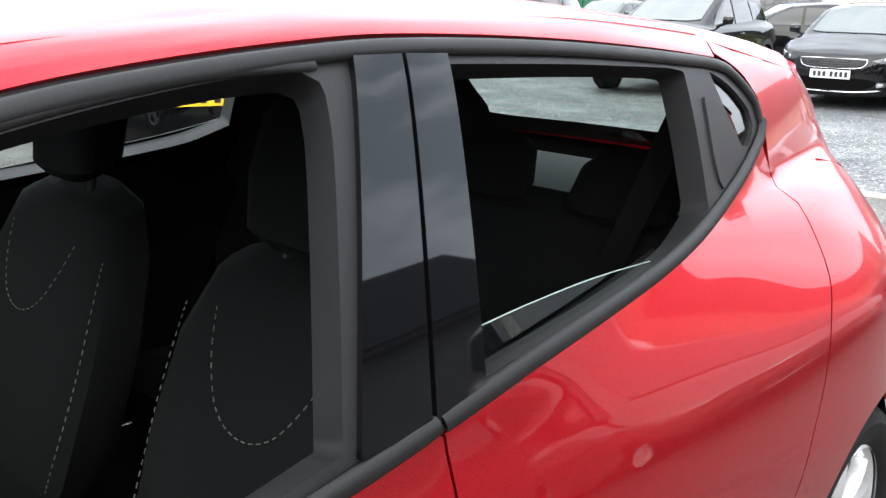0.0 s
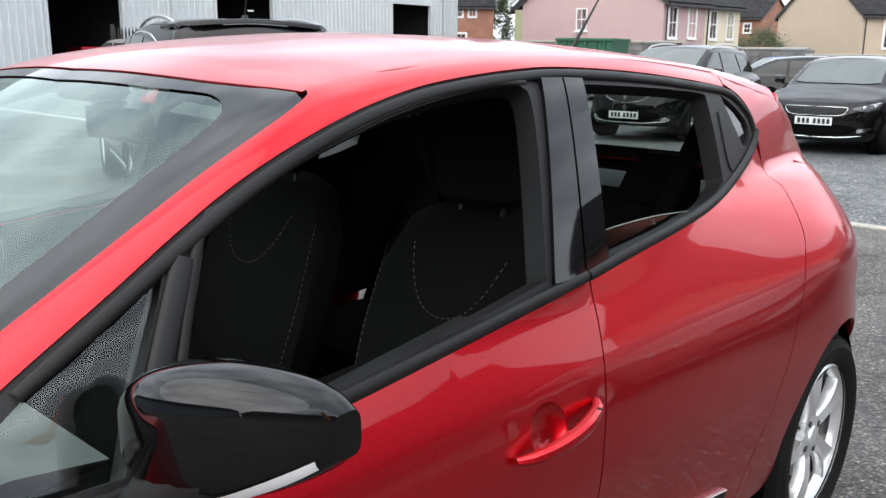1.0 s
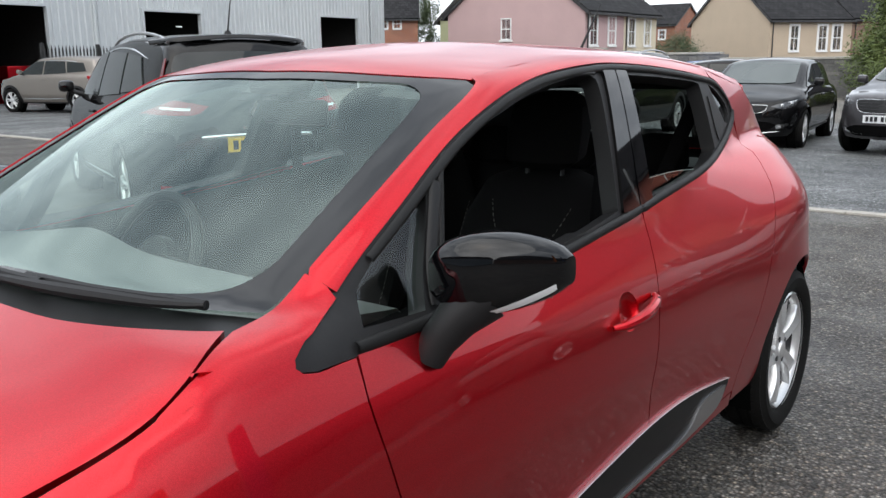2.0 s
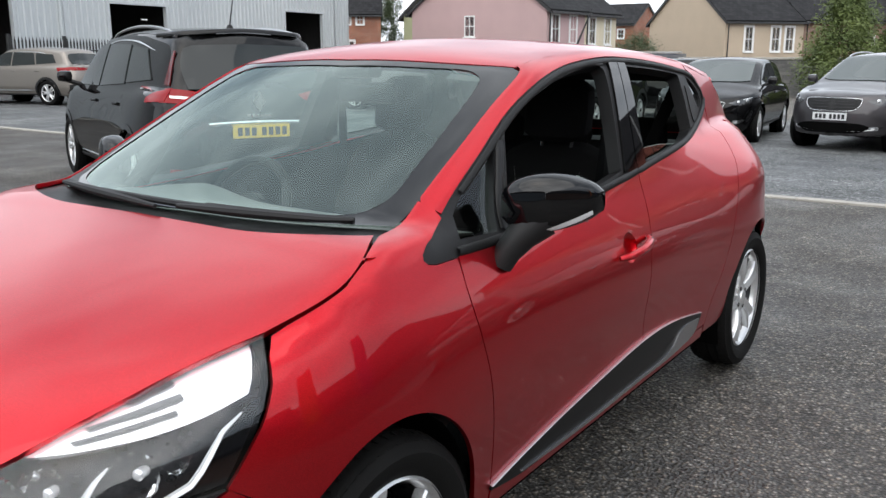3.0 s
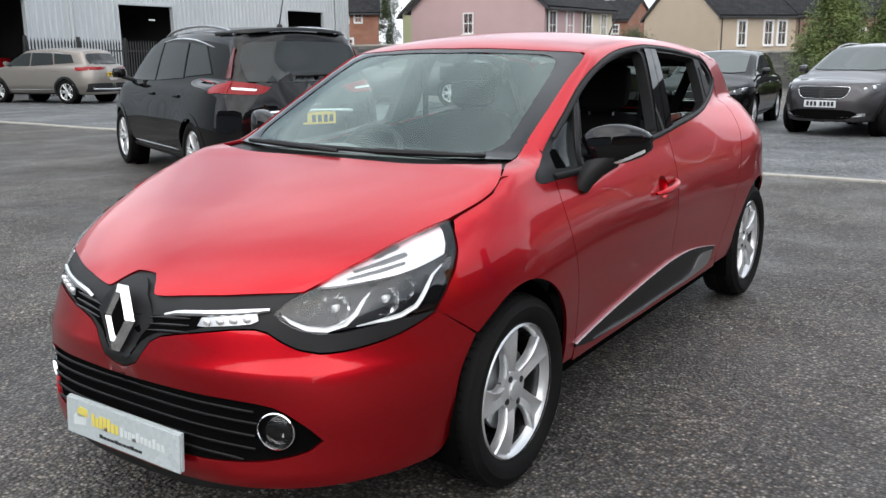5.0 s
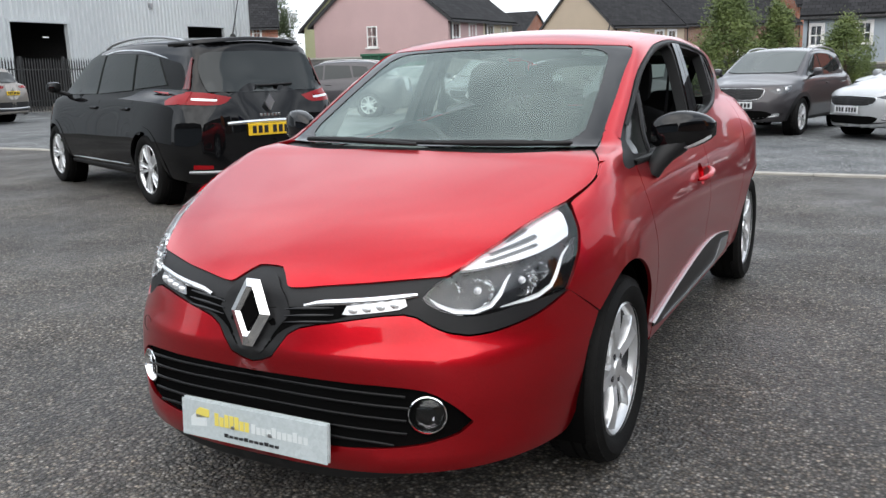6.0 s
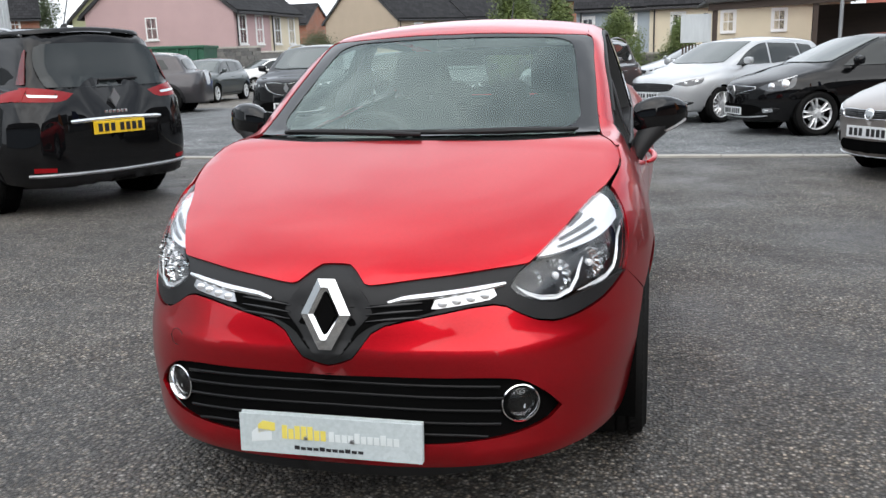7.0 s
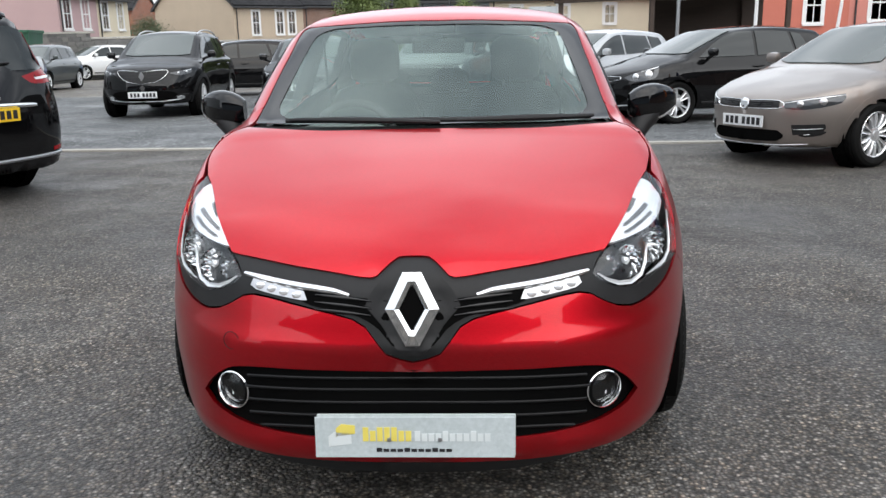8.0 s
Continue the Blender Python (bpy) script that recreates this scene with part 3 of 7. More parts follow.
def lathe(bm, profile, m, segments=48):
    """Turns (radius, along) points round the x axis."""
    rings = []
    for r, a in profile:
        rings.append([bm.verts.new(m @ Vector((a, r * math.cos(t), r * math.sin(t)))) for t in (2 * math.pi * k / segments for k in range(segments))])
    for r1, r2 in zip(rings, rings[1:]):
        for k in range(segments):
            bm.faces.new((r1[k], r1[(k + 1) % segments], r2[(k + 1) % segments], r2[k]))
    return rings


def wheel(parent, m, radius=0.312, rim=0.217, width=0.195, spokes=5, rim_mat="alloy", back_mat="dark_alloy", twin=False, detail=1):
    """A road wheel whose outer face looks along own +x: tyre with ribs and blocks, alloy rim with blade spokes, hub, bolts and brake disc."""
    seg = 64 if detail else 32
    h = width / 2
    bm = bmesh.new()
    lathe(bm, [(rim - 0.012, h * 0.55), (rim + 0.002, h * 0.8), (rim + 0.03, h * 0.98), ((rim + radius) / 2 + 0.01, h), (radius - 0.03, h * 0.93), (radius - 0.012, h * 0.84), (radius - 0.006, h * 0.72),
               (radius - 0.006, h * 0.45), (radius - 0.014, h * 0.42), (radius - 0.014, h * 0.36), (radius - 0.004, h * 0.33), (radius - 0.004, h * 0.05), (radius - 0.013, h * 0.03), (radius - 0.013, -h * 0.03),
               (radius - 0.004, -h * 0.05), (radius - 0.004, -h * 0.4), (radius - 0.006, -h * 0.72), (radius - 0.03, -h * 0.93), (rim + 0.01, -h * 0.8), (rim - 0.012, -h * 0.6)], m, seg)
    tyre = part("tyre", bm, M["tyre"], parent, "black road tyre", True)
    if detail:
        bm = bmesh.new()
        for k in range(62):
            t = 2 * math.pi * k / 62
            for a0, a1, sk in ((h * 0.46, h * 0.86, 0.03), (-h * 0.86, -h * 0.46, -0.03)):
                vs = box(bm, (a0, -0.0105, radius - 0.02), (a1, 0.0105, radius), 0)
                for v in vs:
                    edge = abs(v.co.x) / h
                    v.co.z -= 0.012 * max(0.0, edge - 0.6) / 0.26
                    v.co.y += sk * v.co.x / h * 0.3
                    v.co = m @ (Matrix.Rotation(t, 4, "X") @ v.co)
        tr = part("tread_block", bm, M["tyre"], tyre)
        tr["kind"] = "stuff"
    bm = bmesh.new()
    lathe(bm, [(rim - 0.002, h * 0.86), (rim + 0.004, h * 0.8), (rim - 0.004, h * 0.74), (rim - 0.013, h * 0.66), (rim - 0.018, h * 0.5)], m, seg)
    rm = part("rim", bm, M[rim_mat], parent, "alloy rim", True)
    # barrel in darker alloy than the rim: shade between the spokes put into colour
    bm = bmesh.new()
    lathe(bm, [(rim - 0.018, h * 0.5), (rim - 0.03, h * 0.2), (rim - 0.032, -h * 0.8)], m, seg)
    part("barrel", bm, M[back_mat], rm, "", True)
    n = spokes
    for k in range(n):
        bm = bmesh.new()
        base = 2 * math.pi * k / n + 0.3
        arms = (-0.2, 0.2) if twin else (0.0,)
        for arm in arms:
            rows = []
            for s in np.linspace(0, 1, 7):
                r = 0.045 + (rim - 0.062) * s
                w = (0.03 - 0.006 * math.sin(math.pi * s) + 0.024 * s * s) if not twin else 0.013 + 0.006 * s
                x = h * (0.6 + 0.2 * math.sin(math.pi * s) * 0.5 + 0.14 * s)
                off = arm * r + (0.0 if twin else 0.022 * s * s)
                mid = Vector((x, off, r))
                rows.append([Vector((x - 0.03, off - w, r)), Vector((x - 0.004, off - w * 0.97, r)), Vector((x + 0.001, off - w * 0.86, r)), Vector((x - 0.009, off, r)), Vector((x + 0.001, off + w * 0.86, r)), Vector((x - 0.004, off + w * 0.97, r)), Vector((x - 0.03, off + w, r))])
            turn = Matrix.Rotation(base, 4, "X")
            V = [[bm.verts.new(m @ (turn @ p)) for p in row] for row in rows]
            for a, b in zip(V, V[1:]):
                for c in range(6):
                    bm.faces.new((a[c], a[c + 1], b[c + 1], b[c]))
            bm.faces.new(V[0])
            bm.faces.new(V[-1][::-1])
        part("spoke", bm, M[rim_mat], rm, "", True)
    bm = bmesh.new()
    lathe(bm, [(0.07, h * 0.5), (0.068, h * 0.62), (0.05, h * 0.66), (0.034, h * 0.665), (0.032, h * 0.73), (0.026, h * 0.75), (0.0005, h * 0.755)], m, 32)
    part("hub", bm, M[rim_mat], rm, "", True)
    for k in range(4 if detail else 0):
        bm = bmesh.new()
        t = 2 * math.pi * k / 4 + 0.5
        lathe(bm, [(0.011, h * 0.6), (0.011, h * 0.68), (0.008, h * 0.69), (0.0005, h * 0.685)], m @ Matrix.Translation((0, 0.05 * math.cos(t), 0.05 * math.sin(t))), 10)
        part("wheel_bolt", bm, M["dark_alloy"], rm)
    bm = bmesh.new()
    lathe(bm, [(0.0005, h * 0.3), (0.13, h * 0.3), (0.132, h * 0.2), (0.0005, h * 0.2)], m, 32)
    part("brake_disc", bm, M["steel"], parent)
    # black disc added behind the spokes in place of wheel-well shade
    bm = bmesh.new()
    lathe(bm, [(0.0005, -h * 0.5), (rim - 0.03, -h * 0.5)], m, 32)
    part("hub_shadow_plate", bm, M["cavity_shade"], parent)

# ---- ground: level under the car, then falling gently towards the houses ----
FALL = radians(0.8)


def fall(y):
    """Height of the ground at y."""
    return -math.tan(FALL) * max(0.0, y - 2.5)


def laid(m):
    """A place on the level turned down onto the falling ground."""
    return Matrix.Translation((0, 2.5, 0)) @ Matrix.Rotation(-FALL, 4, "X") @ Matrix.Translation((0, -2.5, 0)) @ m


def sheet(name, x0, y0, x1, y1, z, material, label):
    rows = [y0] + [y for y in (2.5,) if y0 < y < y1] + [y1]
    cols = np.linspace(x0, x1, 5)
    verts = [(x, y, z + fall(y)) for y in rows for x in cols]
    faces = [(j * 5 + i, j * 5 + i + 1, j * 5 + i + 6, j * 5 + i + 5) for j in range(len(rows) - 1) for i in range(4)]
    ob = mesh_ob(name, verts, faces, material)
    return tagged(ob, label, "ground", kind="structure")


sheet("ground", -400, -400, 400, 400, 0, M["asphalt"], "weathered dark grey asphalt forecourt with scattered stone")
sheet("gravel_yard", -60, 7.95, 40, 20.5, 0.006, M["gravel"], "blue-grey stone chippings laid behind the kerb")
sheet("road", -60, 20.5, 60, 36, 0.004, M["old_road"], "pale worn asphalt lane behind the parked cars")


def kerb_run(x0, x1, y):
    k = thing("kerb", pose(0, 0, 0), "flush pale concrete kerb edging the chippings", "kerb", kind="structure")
    rng = random.Random(4)
    x = x0
    protos = []
    for i in range(3):
        bm = bmesh.new()
        box(bm, (0.004, -0.065, -0.05), (0.911, 0.065, 0.022 + 0.003 * i), 0.008)
        ob = part("kerb_stone", bm, M["kerb"], k)
        protos.append(ob)
    used = 0
    while x < x1:
        p = protos[used % 3]
        ob = p if used < 3 else bpy.data.objects.new("kerb_stone", p.data)
        if used >= 3:
            scene.collection.objects.link(ob)
            ob.parent = k
        ob.matrix_basis = laid(pose(x, y + rng.uniform(-0.008, 0.008), rng.uniform(-0.004, 0.004), 0, 0, rng.uniform(-0.3, 0.3)))
        x += 0.915
        used += 1


kerb_run(-34, 16, 7.88)


# ---- houses ----
def window(parent, m, w, h, bars=1, name="window", edged=True):
    """A white plastic sash window: frame, meeting rail, pane and sill, set into the wall's face (m: middle of its foot, y into the wall)."""
    f = 0.07
    bm = bmesh.new()
    box(bm, (-w / 2, -0.03, 0), (-w / 2 + f, 0.05, h), 0.006, m)
    box(bm, (w / 2 - f, -0.03, 0), (w / 2, 0.05, h), 0.006, m)
    box(bm, (-w / 2 + f, -0.03, 0), (w / 2 - f, 0.05, f), 0.006, m)
    box(bm, (-w / 2 + f, -0.03, h - f), (w / 2 - f, 0.05, h), 0.006, m)
    box(bm, (-w / 2 + f, -0.025, h * 0.5 - 0.03), (w / 2 - f, 0.045, h * 0.5 + 0.03), 0.006, m)
    for i in range(bars):
        x = -w / 2 + w * (i + 1) / (bars + 1)
        box(bm, (x - 0.02, -0.015, f), (x + 0.02, 0.03, h - f), 0, m)
    win = part(name, bm, M["white_frame"], parent, "white plastic sash window")
    bm = bmesh.new()
    box(bm, (-w / 2 + 0.02, 0.0, 0.02), (w / 2 - 0.02, 0.02, h - 0.02), 0, m)
    part("pane", bm, M["house_glass"], win)
    bm = bmesh.new()
    box(bm, (-w / 2 - 0.08, -0.1, -0.09), (w / 2 + 0.08, 0.05, -0.002), 0.008, m)
    part("sill", bm, M["white_frame"], win)
    if not edged:
        return win
    bm = bmesh.new()
    for x0, x1 in ((-w / 2 - 0.1, -w / 2 - 0.005), (w / 2 + 0.005, w / 2 + 0.1)):
        box(bm, (x0, -0.022, 0), (x1, 0.05, h + 0.1), 0, m)
    box(bm, (-w / 2 - 0.005, -0.022, h + 0.005), (w / 2 + 0.005, 0.05, h + 0.1), 0, m)
    part("surround", bm, M["white_frame"], win)
    return win


def house(label, x, y, turn, width, depth, eave, ridge, walls, roof="slate", gables=(), fronts=(), along="y", base=0.0, category="house"):
    """A gabled house. Its own axes: the gable spans 0..width on x at y = 0 when along is "y" (ridge runs back); the wall at x = width is its front.
    gables, fronts: windows as (place along the wall, sill height, width, height)."""
    h = thing("house", pose(x, y, base, 0, 0, turn), label, category, "houses behind the yard")
    mid = width / 2
    t = 0.3
    bm = bmesh.new()
    outline = [(0, -0.5), (width, -0.5), (width, eave), (mid, ridge), (0, eave)]
    prism(bm, outline, t, Matrix())
    prism(bm, outline, t, Matrix.Translation((0, depth - t, 0)))
    box(bm, (0, t, -0.5), (t, depth - t, eave))
    box(bm, (width - t, t, -0.5), (width, depth - t, eave))
    part("wall", bm, M[walls], h)
    over, thick = 0.3, 0.14
    for side in (-1, 1):
        foot = -over if side < 0 else width + over
        slope = (ridge - eave) / mid
        z0 = eave - over * slope + 0.02
        run = math.hypot(mid + over, ridge + 0.02 - z0)
        v, f, uv = [], [], []
        for k, (px, pz) in enumerate(((foot, z0), (mid, ridge + 0.02))):
            for py in (-0.15, depth + 0.15):
                for dz in (0, thick):
                    v.append((px, py, pz + dz))
                    uv.append((py, k * run))
        f = [(0, 2, 6, 4), (1, 5, 7, 3), (0, 1, 3, 2), (4, 6, 7, 5), (0, 4, 5, 1), (2, 3, 7, 6)]
        mesh_ob("roof", v, f, M[roof], h, uv=uv)
        bm = bmesh.new()
        gx = foot + (0.03 if side > 0 else -0.13)
        box(bm, (gx, -0.15, z0 - 0.1), (gx + 0.1, depth + 0.15, z0 + 0.03), 0.02)
        part("gutter", bm, M["fascia"], h)
    for end in (-0.17, depth + 0.11):
        bm = bmesh.new()
        for side in (-1, 1):
            foot = -over if side < 0 else width + over
            slope = (ridge - eave) / mid
            a = Vector((foot, 0, eave - over * slope + 0.1))
            b = Vector((mid, 0, ridge + 0.1))
            prism(bm, [(a.x, a.z - 0.2), (a.x, a.z), (b.x, b.z), (b.x, b.z - 0.2)][::side], 0.06, Matrix.Translation((0, end, 0)))
        part("bargeboard", bm, M["fascia"], h)
    for px, sill, w, hh in gables:
        window(h, pose(px, 0, sill), w, hh, edged=False)
    for py, sill, w, hh in fronts:
        window(h, pose(width, py, sill, 0, 0, 90), w, hh)
    bm = bmesh.new()
    tube(bm, [(width + 0.06, 0.25, -0.5), (width + 0.06, 0.25, eave - 0.15)], 0.04)
    part("downpipe", bm, M["fascia"], h)
    return h


house("pink rendered bungalow with white sash windows and dark roof", -30.21, 41.77, -0.5, 9.15, 4.56, 4.2, 7.7, "pink", base=-0.55,
      gables=((4.13, 2.69, 0.72, 1.2),), fronts=((0.96, 2.31, 0.85, 1.58), (3.1, 2.31, 0.85, 1.58)))
house("cream rendered bungalow joined to the pink one, dark roof", -30.17, 46.35, -0.5, 9.15, 4.36, 4.16, 7.62, "cream", base=-0.55,
      fronts=((1.0, 2.28, 0.85, 1.58), (3.12, 2.28, 0.85, 1.58)))
house("tan rendered bungalow with white windows and dark tiled roof", -25.49, 67.51, -36.8, 9.9, 6.73, 4.3, 7.65, "tan", base=-0.82, fronts=((2.02, 2.1, 0.7, 1.75), (4.32, 2.1, 0.74, 1.75), (5.53, 2.1, 0.74, 1.75)))
house("brown brick bungalow with dark tiled roof", -21.45, 72.93, -36.8, 9.9, 12.0, 4.45, 7.9, "brown_brick", base=-0.9, fronts=((6.0, 2.0, 1.0, 1.3),))
house("grey-blue rendered cottage with dark tiled roof", -2.98, 54.85, -91.0, 8.0, 3.93, 3.7, 6.5, "pale_blue", base=-0.62, fronts=((0.63, 2.09, 0.6, 1.05), (2.88, 2.15, 0.62, 1.05)))
house("cream rendered cottage joined to the grey-blue one", 0.95, 54.78, -91.0, 8.0, 10.0, 3.73, 6.53, "cream", base=-0.62, fronts=((1.49, 2.15, 0.62, 1.05), (4.06, 2.15, 0.62, 1.05), (6.6, 2.15, 0.62, 1.05)))
house("terracotta rendered house with white windows", 10.81, 43.24, -90.0, 8.0, 4.87, 5.9, 8.6, "terracotta", base=-0.46, fronts=((0.87, 1.68, 0.6, 1.5), (3.41, 1.78, 0.72, 1.5)))
house("salmon rendered house joined to the terracotta one", 15.68, 43.24, -90.0, 8.0, 9.0, 5.9, 8.6, "salmon", base=-0.46, fronts=((1.25, 1.85, 0.8, 1.5), (4.2, 1.85, 0.8, 1.5)))
house("orange brick house with brown tiled roof", -52.9, 59.04, -51.0, 7.0, 5.0, 4.45, 7.6, "brick", "slate", fronts=((2.2, 3.5, 0.6, 0.8), (3.3, 3.5, 0.6, 0.8), (2.4, 1.4, 0.8, 0.8)))
house("pale green rendered house with brown tiled roof", -34.2, 46.2, 8.0, 4.6, 8.0, 4.2, 6.3, "lime", "brown_tile", base=-0.55)
house("orange brick house with dark tiled roof", -43.6, 93.1, -90.0, 7.0, 9.0, 5.3, 7.3, "brick", "slate", base=-1.2, fronts=((7.6, 3.8, 0.7, 0.9),))
house("tall brick house behind the cottages", -10.5, 84.0, -60.0, 8.0, 9.0, 6.2, 10.2, "brick", "slate", base=-1.1)
# unseen buildings added on the near sides to darken what paint and glass mirror
house("long brown brick terrace, unseen, added for the paint to mirror", 16.0, -18.0, 0.0, 9.0, 21.0, 2.6, 6.0, "brown_brick")
house("low grey terrace, unseen, added for the paint to mirror", 17.0, 3.5, 0.0, 9.0, 20.0, 2.5, 5.4, "stone")
house("grey rendered hall, unseen, added to close the mirrored horizon", -30.0, -20.0, -90.0, 7.0, 47.0, 4.2, 6.6, "pale_blue")


def banner(x, y, material, label):
    b = thing("banner_pole", pose(x, y, 0), label, "banner")
    bm = bmesh.new()
    tube(bm, [(0, 0, 0), (0, 0, 3.9)], [0.035, 0.02], 10)
    part("pole", bm, M["steel"], b)
    bm = bmesh.new()
    rows = 14
    A = [[bm.verts.new((0.02 * math.sin(2.1 * k / rows + 3 * s), 0.03 + 0.75 * s * (1 - 0.25 * (k / rows) ** 3), 1.1 + 2.7 * k / rows)) for s in np.linspace(0, 1, 6)] for k in range(rows + 1)]
    for a, c in zip(A, A[1:]):
        for k in range(5):
            bm.faces.new((a[k], a[k + 1], c[k + 1], c[k]))
    part("cloth", bm, material, b, "", True)


M["banner_blue"] = varied("blue banner cloth", (0.01, 0.03, 0.14), (0.015, 0.045, 0.18), 3, 0.8, fine=60, depth=0)
M["banner_orange"] = varied("orange banner cloth", (0.75, 0.18, 0.02), (0.8, 0.22, 0.03), 3, 0.8, fine=60, depth=0)
banner(8.3, 4.4, M["banner_blue"], "blue feather banner on a steel pole")
banner(8.0, 1.4, M["banner_orange"], "orange feather banner on a steel pole")

# boundary wall of coursed stone
wall = thing("boundary_wall", pose(0, 0, 0), "grey coursed stone boundary wall", "wall", kind="structure")
rng = random.Random(9)
STEPS = ((-32, -17.2, 1.5), (-17.2, -11.4, 1.25), (-11.4, -3.0, 1.01), (-3.0, 9.0, 0.66))  # from, to, height of the top
for x0, x1, top in STEPS:
    bm = bmesh.new()
    box(bm, (x0, 36.0, -0.7), (x1, 36.4, top))
    part("wall_core", bm, M["stone"], wall)
verts, faces = [], []
z = -0.55
while z < 1.5:
    hgt = rng.uniform(0.12, 0.2)
    x = -32 + rng.uniform(-0.3, 0)
    while x < 9:
        w = rng.uniform(0.25, 0.62)
        top = next((t for a0, a1, t in STEPS if a0 <= x + w / 2 < a1), 0.66)
        if z + hgt > top + 0.05:
            x += w
            continue
        d = 35.965 + rng.uniform(-0.02, 0.02)
        k = len(verts)
        a, b, c, e = x + 0.012, x + w - 0.012, z + 0.01, z + hgt - 0.01
        verts += [(a, d, c), (b, d, c), (b, d, e), (a, d, e), (a - 0.005, 36.0, c - 0.004), (b + 0.005, 36.0, c - 0.004), (b + 0.005, 36.0, e + 0.004), (a - 0.005, 36.0, e + 0.004)]
        faces += [(k, k + 1, k + 2, k + 3), (k, k + 4, k + 5, k + 1), (k + 1, k + 5, k + 6, k + 2), (k + 2, k + 6, k + 7, k + 3), (k + 3, k + 7, k + 4, k)]
        x += w
    z += hgt
M["wall_stone"] = mat("coursed grey stone", (0.14, 0.14, 0.14), 0.9)
gi = M["wall_stone"].node_tree.nodes.new("ShaderNodeNewGeometry")
tie(M["wall_stone"], mixc(M["wall_stone"], 0.5, ramp(M["wall_stone"], gi.outputs["Random Per Island"], [(0.0, (0.075, 0.075, 0.078)), (0.6, (0.15, 0.148, 0.14)), (1.0, (0.24, 0.23, 0.21))]), ramp(M["wall_stone"], noisy(M["wall_stone"], 12, 5), [(0.3, (0.08, 0.08, 0.08)), (0.7, (0.2, 0.195, 0.185))])), bsdf(M["wall_stone"]).inputs["Base Color"])
st = mesh_ob("stone", verts, faces, M["wall_stone"], wall)
st["kind"] = "stuff"
x = -32.0
cap0 = None
while x < 9:
    bm = bmesh.new() if cap0 is None else None
    if bm is not None:
        box(bm, (0.005, -0.06, 0), (0.595, 0.46, 0.09), 0.015)
        cap0 = part("coping", bm, M["kerb"], wall)
        ob = cap0
    else:
        ob = bpy.data.objects.new("coping", cap0.data)
        scene.collection.objects.link(ob)
        ob.parent = wall
    ob.matrix_basis = pose(x, 36.0 + rng.uniform(-0.01, 0.01), next((t for a0, a1, t in STEPS if a0 <= x + 0.3 < a1), 0.66) + 0.003 + rng.uniform(-0.002, 0.006), 0, 0, rng.uniform(-0.5, 0.5))
    x += 0.6

# workshop: ribbed steel shed with three door openings
shed = thing("workshop", pose(-27.28, 0.63, -0.5, 0, 0, 99.43), "pale grey ribbed steel workshop with dark open doorways", "workshop")
OPEN = ((13.37, 16.4, 3.82), (21.1, 24.4, 3.82), (33.52, 37.15, 3.96))  # from, to, head above the floor
SHED = 40.0


def ribbed(x0, x1, z0, z1, name="cladding_sheet"):
    """Trapezoid-ribbed sheet between two stations; own y points into the shed."""
    pts, x = [], x0
    while x < x1 - 0.02:
        for dx, dy in ((0, 0), (0.2, 0), (0.23, -0.045), (0.27, -0.045), (0.3, 0)):
            if x + dx <= x1:
                pts.append((x + dx, dy))
        x += 0.3
    pts.append((x1, 0))
    v = [(a, b, z) for z in (z0, z1) for a, b in pts]
    n = len(pts)
    f = [(i, i + 1, n + i + 1, n + i) for i in range(n - 1)]
    v += [(x0, 0.08, z0), (x1, 0.08, z0), (x1, 0.08, z1), (x0, 0.08, z1)]
    b = 2 * n
    f += [(b + 3, b + 2, b + 1, b)]
    mesh_ob(name, v, f, M["cladding"], shed)


last = -12.0
for a, b, top in OPEN:
    ribbed(last, a, 0, 9.0)
    ribbed(a, b, top + 0.12, 9.0)
    bm = bmesh.new()
    box(bm, (a - 0.12, -0.06, 0), (a, 0.14, top + 0.12), 0.01)
    box(bm, (b, -0.06, 0), (b + 0.12, 0.14, top + 0.12), 0.01)
    box(bm, (a, -0.06, top), (b, 0.14, top + 0.12), 0.01)
    part("door_frame", bm, M["cladding"], shed)
    # bay walls behind the doorway, their darkness painted in
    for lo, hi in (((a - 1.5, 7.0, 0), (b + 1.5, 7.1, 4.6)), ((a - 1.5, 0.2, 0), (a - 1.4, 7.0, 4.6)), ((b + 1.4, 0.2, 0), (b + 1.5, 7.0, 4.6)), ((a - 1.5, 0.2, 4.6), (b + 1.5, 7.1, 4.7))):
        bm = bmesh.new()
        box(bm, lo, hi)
        part("bay_wall", bm, M["bay_shade"], shed)
    last = b
ribbed(last, SHED, 0, 9.0)
for x in (18.51, 38.5):
    bm = bmesh.new()
    tube(bm, [(x, -0.1, 0), (x, -0.1, 9.0)], 0.06, 10)
    part("downpipe", bm, M["cladding"], shed)
bm = bmesh.new()
box(bm, (SHED, 0.0, 0), (SHED + 0.12, 14, 9.0))
part("end_wall", bm, M["cladding"], shed)
bm = bmesh.new()
box(bm, (-12, 0.1, 9.0), (SHED + 0.12, 14, 9.2))
part("roof", bm, M["cladding"], shed)
bm = bmesh.new()
box(bm, (15.2, 0.9, 0.15), (16.3, 1.8, 1.7), 0.05)
part("workshop_trolley", bm, M["red"], shed)
bm = bmesh.new()
box(bm, (30.3, -0.16, 4.75), (30.55, -0.02, 5.0), 0.03)
part("flood_lamp", bm, M["steel"], shed)
bm = bmesh.new()
box(bm, (22.9, -0.02, 3.2), (23.25, 0.03, 3.26), 0.01)
part("bay_lamp", bm, M["white_frame"], shed)

